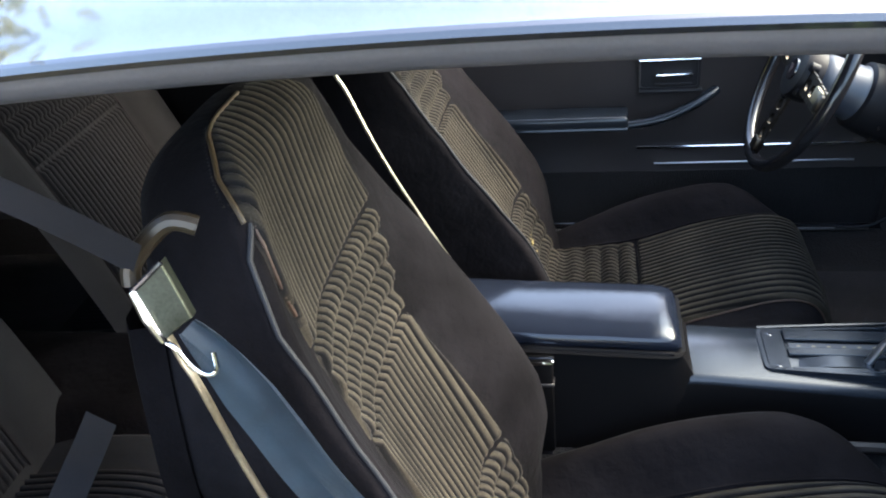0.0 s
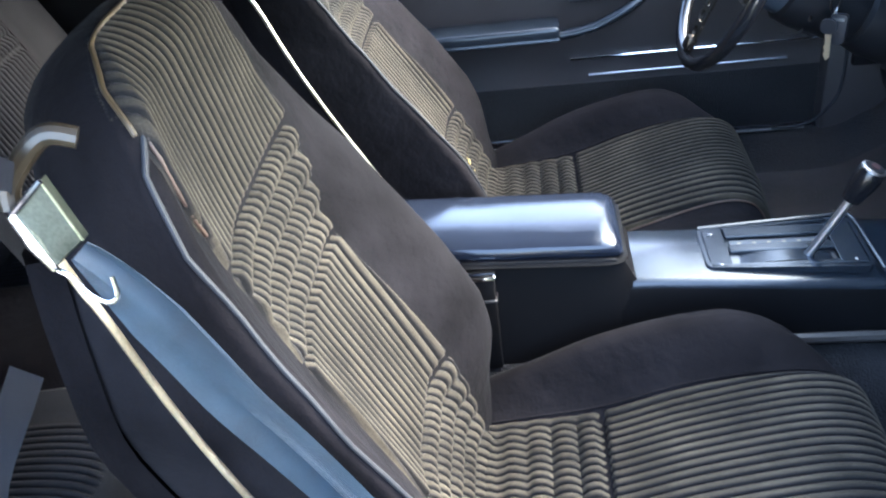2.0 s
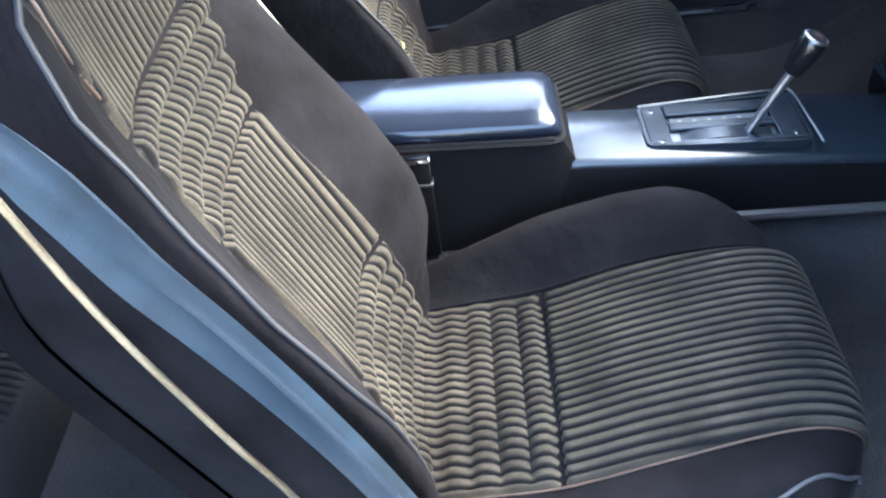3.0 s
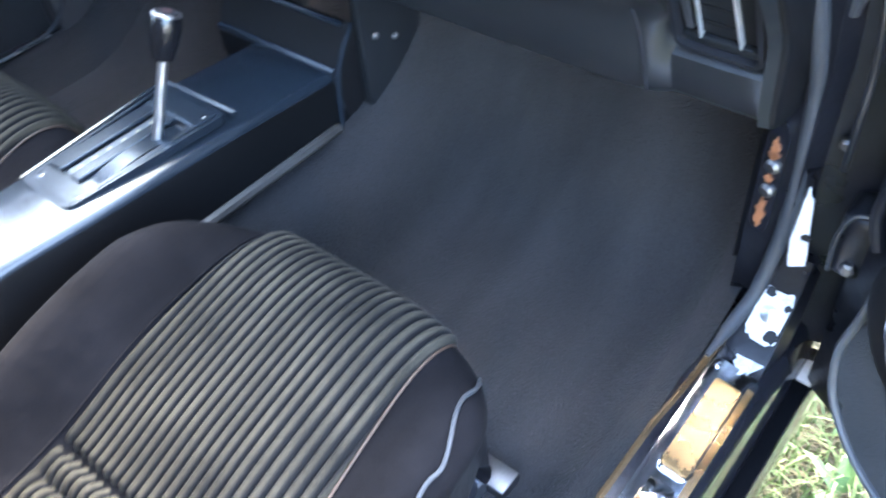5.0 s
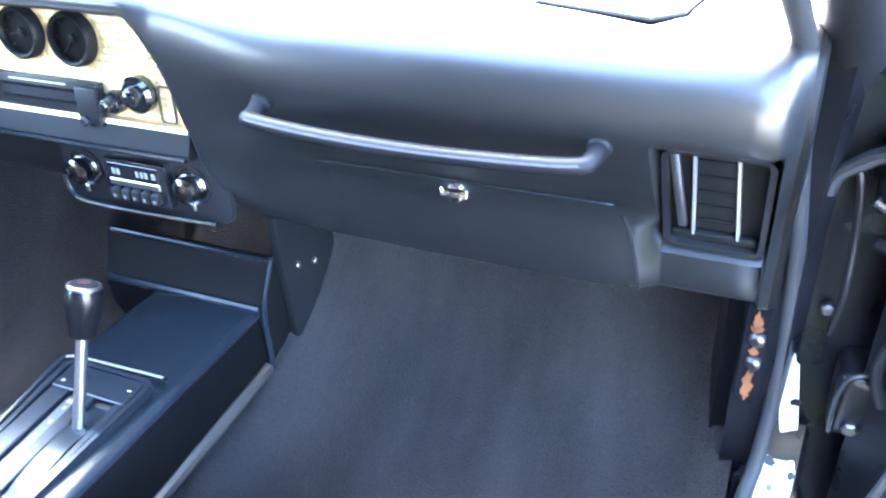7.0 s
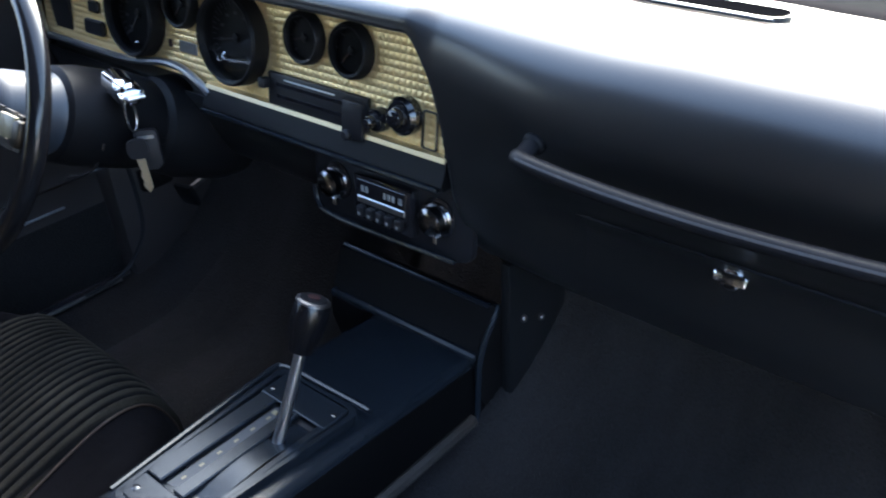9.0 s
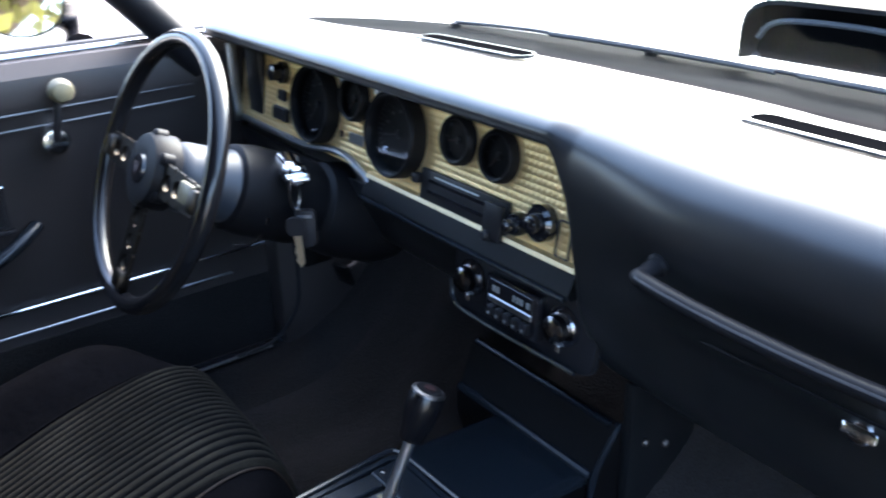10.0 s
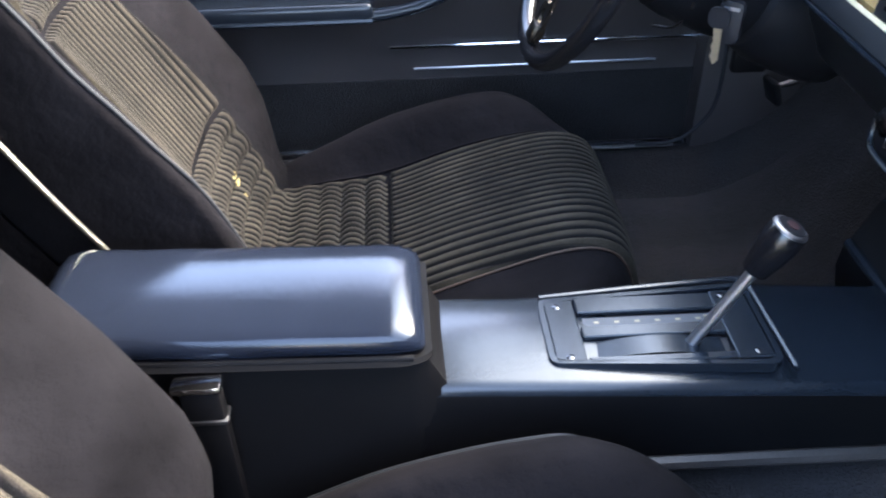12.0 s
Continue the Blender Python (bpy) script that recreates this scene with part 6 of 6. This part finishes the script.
def radio():
    rad = thing("radio", (0.96, 0, 0.70), "black car radio with two chrome knobs and push buttons", "radio")
    m = axis_pose((0.968, -0.008, 0.745), (-1, 0, 0.08))
    part("trim_plate", plate(round_rect(0.225, 0.080, 0.016), 0.008, m, 0.003), "plastic", rad, "black moulded radio surround")
    part("lower_lip", tube(spline([(0.955, 0.104, 0.737), (0.952, 0.098, 0.716), (0.950, 0.077, 0.708), (0.950, 0.0, 0.707), (0.951, -0.102, 0.709)], 24), 0.003, 8), "console", rad)
    s = -1 if (m.to_3x3() @ Vector((1, 0, 0))).y > 0 else 1
    nose = part("nose_piece", box(-0.042, 0.042, -0.026, 0.026, 0.006, 0.020, 0.003, 2, m), "gloss", rad, "glossy black radio front")
    part("dial_window", box(-0.034, 0.034, 0.004, 0.022, 0.020, 0.0212, 0.0004, 1, m), "gloss", nose, "dark tuning window")
    bm = bmesh.new()
    for x, w in ((-0.026, 0.004), (-0.020, 0.004), (0.006, 0.003), (0.012, 0.004), (0.018, 0.004), (0.028, 0.005)):
        box(s * x - w / 2, s * x + w / 2, 0.009, 0.016, 0.0212, 0.0218, 0, 1, m, bm)
    tagged(part("dial_marks", bm, "print", nose), "pale dial marks too small to read", "", "", "stuff")
    part("dial_bar", box(-0.034, 0.034, -0.004, 0.0035, 0.020, 0.0225, 0.001, 1, m), "steel", nose, "satin bar across the radio")
    for k in range(5):
        b = part("push_button", box(-0.032 + 0.0135 * k, -0.022 + 0.0135 * k, -0.020, -0.007, 0.018, 0.027, 0.002, 2, m), "plastic", nose)
        part("button_dot", box(-0.0285 + 0.0135 * k, -0.0255 + 0.0135 * k, -0.0165, -0.0135, 0.027, 0.0276, 0, 1, m), "print", b)
    for y in (0.070, -0.077):
        km = axis_pose((0.962, y, 0.749), (-1, 0, 0.08))
        kn = part("tuning_knob", revolve([(0.0180, 0.0), (0.0180, 0.005), (0.0160, 0.007), (0.0160, 0.009), (0.0148, 0.010), (0.0148, 0.019), (0.011, 0.022), (0.004, 0.023)], km, 28), "knob_chrome", rad, "round black-chrome radio knob")
        part("knob_ring", revolve([(0.022, 0.001), (0.022, 0.004), (0.019, 0.005)], km, 28), "gloss", kn)
        part("knob_tab", box(-0.003, 0.003, -0.028, -0.019, 0.004, 0.010, 0.001, 1, km), "chrome", kn)


radio()


# ---- steering ----
def steering():
    hub = Vector((0.722, 0.386, 0.847))
    up = Vector((0.416, 0, 0.909)).normalized()
    ax = Vector((up.z, 0, -up.x))
    right = Vector((0, -1, 0))
    wheel = thing("steering_wheel", hub, "three-spoke black steering wheel with drilled metal spokes", "steering wheel")

    def on(a, b, c=0.0):
        """a to the right, b up the wheel, c towards the dash."""
        return hub + right * a + up * b + ax * c
    R = 0.164
    rim = tube([on(R * math.cos(t), R * math.sin(t), -0.004) for t in np.linspace(0, 2 * math.pi, 72, endpoint=False)], 0.0115, 16, closed=True)
    part("rim", rim, "leather", wheel, "padded glossy black rim")
    mm = Matrix((right, up, right.cross(up))).transposed().to_4x4()
    mm.translation = hub
    for ang in (0, 180, 270):
        rot = mm @ pose(0, 0, 0.006, 0, 0, ang)
        r0, r1 = 0.03, 0.155
        bm = bmesh.new()
        # drilled spoke: a plate of cells with round holes
        holes = [0.062, 0.090, 0.118]
        cells = [0.03, 0.048, 0.076, 0.104, 0.132, 0.146]
        for k in range(5):
            x0, x1 = cells[k], cells[k + 1]
            cx = next((h for h in holes if x0 < h < x1), None)
            w0, w1 = 0.021 - 0.025 * (x0 - 0.03), 0.021 - 0.025 * (x1 - 0.03)
            if cx is None:
                plate([(x0, -w0), (x1, -w1), (x1, w1), (x0, w0)], 0.004, rot, 0.0, bm)
                continue
            rr = 0.0105
            hole = [(cx + rr * math.cos(t), rr * math.sin(t)) for t in np.linspace(0, 2 * math.pi, 24, endpoint=False)]
            sq = []
            for hx, hy in hole:
                dx, dy = hx - cx, hy
                lim_x = (x1 - cx) if dx > 0 else (cx - x0)
                kx = lim_x / abs(dx) if abs(dx) > 1e-6 else 1e9
                ky = w0 / abs(dy) if abs(dy) > 1e-6 else 1e9
                q = min(kx, ky)
                sq.append((cx + dx * q, dy * q * (1 if q == kx else 1)))
            ring_plate(sq, hole, 0.004, rot, bm)
        part("spoke", bm, "spoke", wheel, "aged metal spoke with drilled holes")
        part("spoke_cover", box(0.128, 0.152, -0.014, 0.014, -0.006, 0.010, 0.004, 2, rot), "spoke", wheel)
    cap = part("horn_cap", revolve([(0.047, -0.012), (0.047, 0.012), (0.043, 0.020), (0.034, 0.022), (0.022, 0.022)], mm, 36), "column", wheel, "round black horn pad with scalloped edge")
    for k in range(6):
        a = radians(60 * k + 30)
        part("scallop", revolve([(0.009, 0.0), (0.009, 0.013), (0.006, 0.016)], mm @ Matrix.Translation((0.043 * math.cos(a), 0.043 * math.sin(a), 0)), 14), "column", cap, "rounded dark lug")
    part("emblem_disc", revolve([(0.019, 0.022), (0.018, 0.025), (0.005, 0.0255)], mm, 26), "gloss", cap)
    part("emblem", plate([(0.0, -0.009), (0.006, 0.0), (0.009, 0.007), (0.003, 0.004), (0.0, 0.009), (-0.003, 0.004), (-0.009, 0.007), (-0.006, 0.0)], 0.001, mm @ pose(0, 0, 0.0255)), "red", cap, "small red emblem shape")
    tab = mm @ pose(0.122, 0.004, 0.012)
    part("tape_tab", box(-0.014, 0.018, -0.012, 0.012, -0.004, 0.004, 0.002, 2, tab), "tan", wheel, "strip of yellowed tape on the spoke")
    # column
    col = thing("steering_column", hub + ax * 0.15, "grey-black steering column with ignition lock and stalks", "steering column")
    cm = axis_pose(hub, ax)
    part("upper_cover", revolve([(0.032, 0.012), (0.040, 0.018), (0.044, 0.03), (0.046, 0.085), (0.048, 0.09)], cm, 32), "collar", col, "smooth blue-grey column collar")
    part("bowl", revolve([(0.050, 0.09), (0.056, 0.094), (0.060, 0.12), (0.060, 0.19), (0.056, 0.215), (0.05, 0.22)], cm, 36), "column", col)
    part("lower_cover", revolve([(0.052, 0.218), (0.060, 0.225), (0.068, 0.26), (0.068, 0.33), (0.06, 0.36)], cm, 36), "column", col)
    lock_at = Vector((0.868, 0.314, 0.831))
    lm = axis_pose(lock_at, right * 0.95 - ax * 0.3)
    lock = part("ignition_lock", revolve([(0.020, -0.05), (0.0155, -0.01), (0.0155, 0.010), (0.013, 0.014), (0.013, 0.026), (0.009, 0.030)], lm, 24), "chrome", col, "chrome ignition lock")
    part("lock_wing", box(-0.015, 0.015, -0.0045, 0.0045, 0.018, 0.032, 0.003, 2, lm), "chrome", lock)
    base = hub + ax * 0.12 - right * 0.05
    pts = spline([base, base - right * 0.05 - up * 0.012, base - right * 0.10 - up * 0.030 - ax * 0.01], 10)
    st = part("stalk", tube(pts, 0.0030, 8), "chrome", col, "thin chrome turn signal stalk")
    part("stalk_tip", revolve([(0.006, -0.006), (0.008, 0.0), (0.006, 0.008)], axis_pose(pts[-1], -right), 12), "gloss", st)
    pts = spline([(0.838, 0.372, 0.795), (0.835, 0.334, 0.781), (0.832, 0.348, 0.750), (0.825, 0.372, 0.728), (0.815, 0.410, 0.715)], 20)
    part("tilt_lever", tube(pts, [0.005 if 4 < k < 8 else 0.0022 for k in range(20)], 8), "chrome", col, "short chrome tilt lever")
    # keys hang from the lock
    keys = thing("car_keys", lock_at + right * 0.045 - up * 0.02, "bunch of car keys with a black fob hanging in the ignition", "keys")
    k0 = Vector((0.853, 0.286, 0.836))
    part("key_in_lock", box(-0.010, 0.010, -0.0015, 0.0015, 0.032, 0.052, 0.001, 1, lm), "steel", keys)
    ring = [k0 + Vector((0.014 * math.sin(t) * 0.3, -0.012 * math.sin(t) * 0.2, -0.022 + 0.020 * math.cos(t))) + Vector((-0.012 * math.sin(t), 0, 0)) for t in np.linspace(0, 2 * math.pi, 28, endpoint=False)]
    part("key_ring", tube(ring, 0.0016, 8, closed=True), "chrome", keys, "wire key ring")
    base = k0 + Vector((0, 0, -0.040))
    fm = axis_pose(base + Vector((0.010, -0.004, -0.026)), (-0.6, -0.8, 0.05))
    fob = part("fob", plate(round_rect(0.026, 0.048, 0.006), 0.009, fm, 0.003), "plastic", keys, "black plastic key fob")
    part("fob_bar", box(-0.009, 0.009, 0.014, 0.018, 0.009, 0.0095, 0, 1, fm), "steel", fob)
    km = axis_pose(base + Vector((-0.008, -0.012, -0.018)), (-0.6, -0.8, 0.0)) @ pose(0, 0, 0, 0, 0, 2)
    spare = part("spare_key", plate(round_rect(0.024, 0.024, 0.009), 0.0035, km), "plastic", keys, "black-headed key")
    part("key_blade", plate([(-0.005, -0.010), (0.005, -0.010), (0.005, -0.050), (0.0, -0.056), (-0.003, -0.050), (-0.005, -0.046), (-0.003, -0.040), (-0.005, -0.034), (-0.003, -0.028)], 0.002, km), "brass", spare, "pale brass key blade")
    # pedals
    ped = thing("brake_pedal", (1.22, 0.33, 0.44), "black ribbed brake pedal on its arm", "pedal", "pedals")
    part("pad", box(-0.012, 0.012, -0.05, 0.05, -0.03, 0.03, 0.006, 2, pose(1.215, 0.33, 0.50, 0, -35, 0)), "vinyl", ped)
    part("arm", tube([(1.225, 0.33, 0.50), (1.25, 0.33, 0.62), (1.26, 0.33, 0.75)], 0.009, 8), "plastic", ped)
    gas = thing("accelerator_pedal", (1.16, 0.17, 0.36), "long black rubber accelerator pedal", "pedal", "pedals")
    part("pad", box(-0.008, 0.008, -0.028, 0.028, -0.085, 0.085, 0.006, 2, pose(1.235, 0.20, 0.475, 0, -42, 0)), "ledge", gas)
    part("rod", tube([(1.25, 0.20, 0.49), (1.29, 0.20, 0.58), (1.33, 0.20, 0.72)], 0.006, 8), "plastic", gas)

    park = thing("parking_brake_pedal", (1.13, 0.675, 0.48), "grey-black parking brake pedal by the driver kick panel", "pedal", "pedals")
    part("pad", box(-0.006, 0.006, -0.020, 0.020, -0.024, 0.024, 0.005, 2, pose(1.120, 0.665, 0.482, 0, -20, 12)), "ledge", park, "worn rubber pad")
    part("arm", tube(spline([(1.124, 0.670, 0.486), (1.16, 0.676, 0.492), (1.21, 0.680, 0.508), (1.26, 0.682, 0.56)], 14), 0.0055, 8), "satin", park)
    part("bracket", box(1.045, 1.105, 0.672, 0.692, 0.512, 0.552, 0.006), "vinyl", park)


steering()


# ---- driver door ----
def driver_door():
    door = thing("driver_door", (0.45, 0.74, 0.34), "closed black vinyl driver door panel with chrome strips", "car door")
    prof = [(0.700, 0.345), (0.735, 0.36), (0.736, 0.50), (0.736, 0.575), (0.722, 0.60), (0.722, 0.825), (0.716, 0.838), (0.712, 0.855), (0.706, 0.868), (0.700, 0.885), (0.705, 0.918), (0.722, 0.938), (0.742, 0.942), (0.80, 0.94), (0.82, 0.60), (0.79, 0.30)]
    rows = [[(x, y, z) for y, z in prof] for x in np.linspace(-0.34, 1.06, 40)]
    part("trim_panel", sheet(rows, close_v=True, caps=True), "door_vinyl", door, "black vinyl door trim with padded top", 30)
    part("belt_strip", tube([(x, 0.738, 0.9435) for x in np.linspace(-0.34, 1.02, 10)], 0.005, 8), "chrome", door, "bright belt moulding along the window")
    part("outer_seal", tube([(x, 0.757, 0.946) for x in np.linspace(-0.34, 1.02, 10)], 0.0065, 8), "rubber", door)
    for z, r, nm in ((0.862, 0.0035, "upper_bead"), (0.838, 0.0028, "lower_bead")):
        part(nm, tube([(x, 0.7075 if z > 0.85 else 0.7145, z + 0.022 * (x - 0.30) - 0.006 * (x - 0.30) ** 2) for x in np.linspace(-0.30, 0.90, 10)], r, 8), "satin", door, "thin grey trim bead")
    part("chrome_strip", box(0.468, 1.02, 0.730, 0.7345, 0.5555, 0.5615, 0.0015, 1), "chrome", door, "long bright chrome strip")
    part("second_strip", box(0.508, 0.93, 0.731, 0.7345, 0.5165, 0.5205, 0.001, 1), "steel", door, "second thinner metal strip")
    part("carpet_panel", box(-0.30, 1.0, 0.7315, 0.735, 0.36, 0.50, 0.001, 1), "carpet", door, "carpeted lower door")
    # armrest and pull bar
    arm = part("armrest", box(-0.02, 0.448, 0.650, 0.722, 0.636, 0.667, 0.010, 3), "console", door, "padded black armrest")
    pts = spline([(0.38, 0.668, 0.642), (0.455, 0.670, 0.642), (0.52, 0.676, 0.652), (0.58, 0.688, 0.674), (0.612, 0.703, 0.689), (0.628, 0.716, 0.696)], 24)
    part("pull_bar", tube(pts, 0.012, 12, flat=0.85), "console", arm, "curved pull handle rising from the armrest")
    part("arm_edge", tube([(x, 0.652, 0.640) for x in np.linspace(-0.02, 0.445, 10)], 0.005, 8), "console", arm)
    part("ashtray", box(0.47, 0.60, 0.712, 0.7225, 0.692, 0.70, 0.002), "plastic", door)
    # inside handle
    m = axis_pose((0.532, 0.7215, 0.735), (0, -1, 0))
    s = 1 if (m.to_3x3() @ Vector((1, 0, 0))).x > 0 else -1
    hd = part("door_handle", ring_plate(round_rect(0.126, 0.070, 0.008), round_rect(0.116, 0.060, 0.006), 0.005, m), "plastic", door, "recessed inside door handle")
    part("recess", plate(round_rect(0.118, 0.062, 0.006), 0.001, m @ pose(0, 0, 0.0005)), "plastic", hd)
    part("top_rail", tube([m @ Vector((x, 0.031, 0.007)) for x in (-0.062, 0.0, 0.062)], 0.0042, 10), "chrome", hd, "bright upper edge")
    part("side_rail", box(s * -0.063, s * -0.059, -0.03, 0.03, 0.003, 0.006, 0.001, 1, m), "satin", hd)
    part("lever", box(-0.034 + s * 0.004, 0.044 + s * 0.004, -0.006, 0.002, 0.003, 0.014, 0.003, 2, m), "chrome", hd, "chrome pull lever")
    part("lever_edge", box(-0.03, 0.046, -0.026, -0.022, 0.002, 0.006, 0.001, 1, m), "plastic", hd)
    # window crank
    c = Vector((0.678, 0.712, 0.823))
    crank = part("window_crank", revolve([(0.022, 0.0), (0.022, 0.012), (0.018, 0.020), (0.008, 0.022)], axis_pose(c, (0, -1, 0)), 22), "chrome", door, "chrome window crank with a cream knob")
    k = Vector((0.694, 0.674, 0.900))
    part("crank_arm", tube([c + Vector((0, -0.016, 0)), c.lerp(k, 0.5) + Vector((0, -0.008, 0)), k + Vector((0, 0.022, 0))], 0.006, 8), "plastic", crank)
    part("crank_knob", revolve([(0.007, -0.018), (0.013, -0.014), (0.0175, -0.004), (0.0175, 0.006), (0.013, 0.014), (0.005, 0.017)], axis_pose(k, (0, -1, 0)), 24), "tan", crank, "cream plastic knob")
    part("sill_strip", tube([(x, 0.690, 0.370) for x in np.linspace(-0.2, 0.97, 10)], 0.0035, 8), "satin", door, "thin bright sill edge")
    part("front_seal", tube(spline([(0.90, 0.690, 0.372), (0.955, 0.689, 0.374), (0.985, 0.688, 0.385), (1.010, 0.687, 0.408), (1.032, 0.687, 0.447), (1.036, 0.687, 0.52), (1.030, 0.687, 0.60)], 28), 0.0036, 8), "welt", door, "thin rubber seal at the front edge of the opening")
    # mirror
    mir = thing("side_mirror", (0.765, 0.80, 0.94), "black door mirror reflecting yellow sunlit trees", "mirror")
    mm = axis_pose((0.700, 0.872, 1.000), (-0.75, -0.64, 0.15))
    oval = [(0.085 * math.cos(t), 0.052 * math.sin(t)) for t in np.linspace(0, 2 * math.pi, 36, endpoint=False)]
    rows = [[mm @ Vector((x * f, y * f, h)) for x, y in oval] for f, h in ((0.94, 0.0), (1.0, 0.0), (1.02, -0.01), (0.95, -0.06), (0.7, -0.11), (0.3, -0.14))]
    part("mirror_shell", sheet(rows, close_v=True, caps=True), "paint", mir)
    part("mirror_glass", plate([(x * 0.93, y * 0.93) for x, y in oval], 0.001, mm @ pose(0, 0, 0.0005)), "mirror", mir, "silvered mirror glass")
    part("mirror_foot", tube([(0.765, 0.80, 0.93), (0.775, 0.835, 0.945), (0.775, 0.865, 0.972)], [0.03, 0.024, 0.022], 12), "paint", mir)


M["mirror"] = material("mirror_silver", (0.9, 0.9, 0.9), 0.02, metal=1.0, vary=0.02, bump=0.0, rough_vary=0.01)
driver_door()
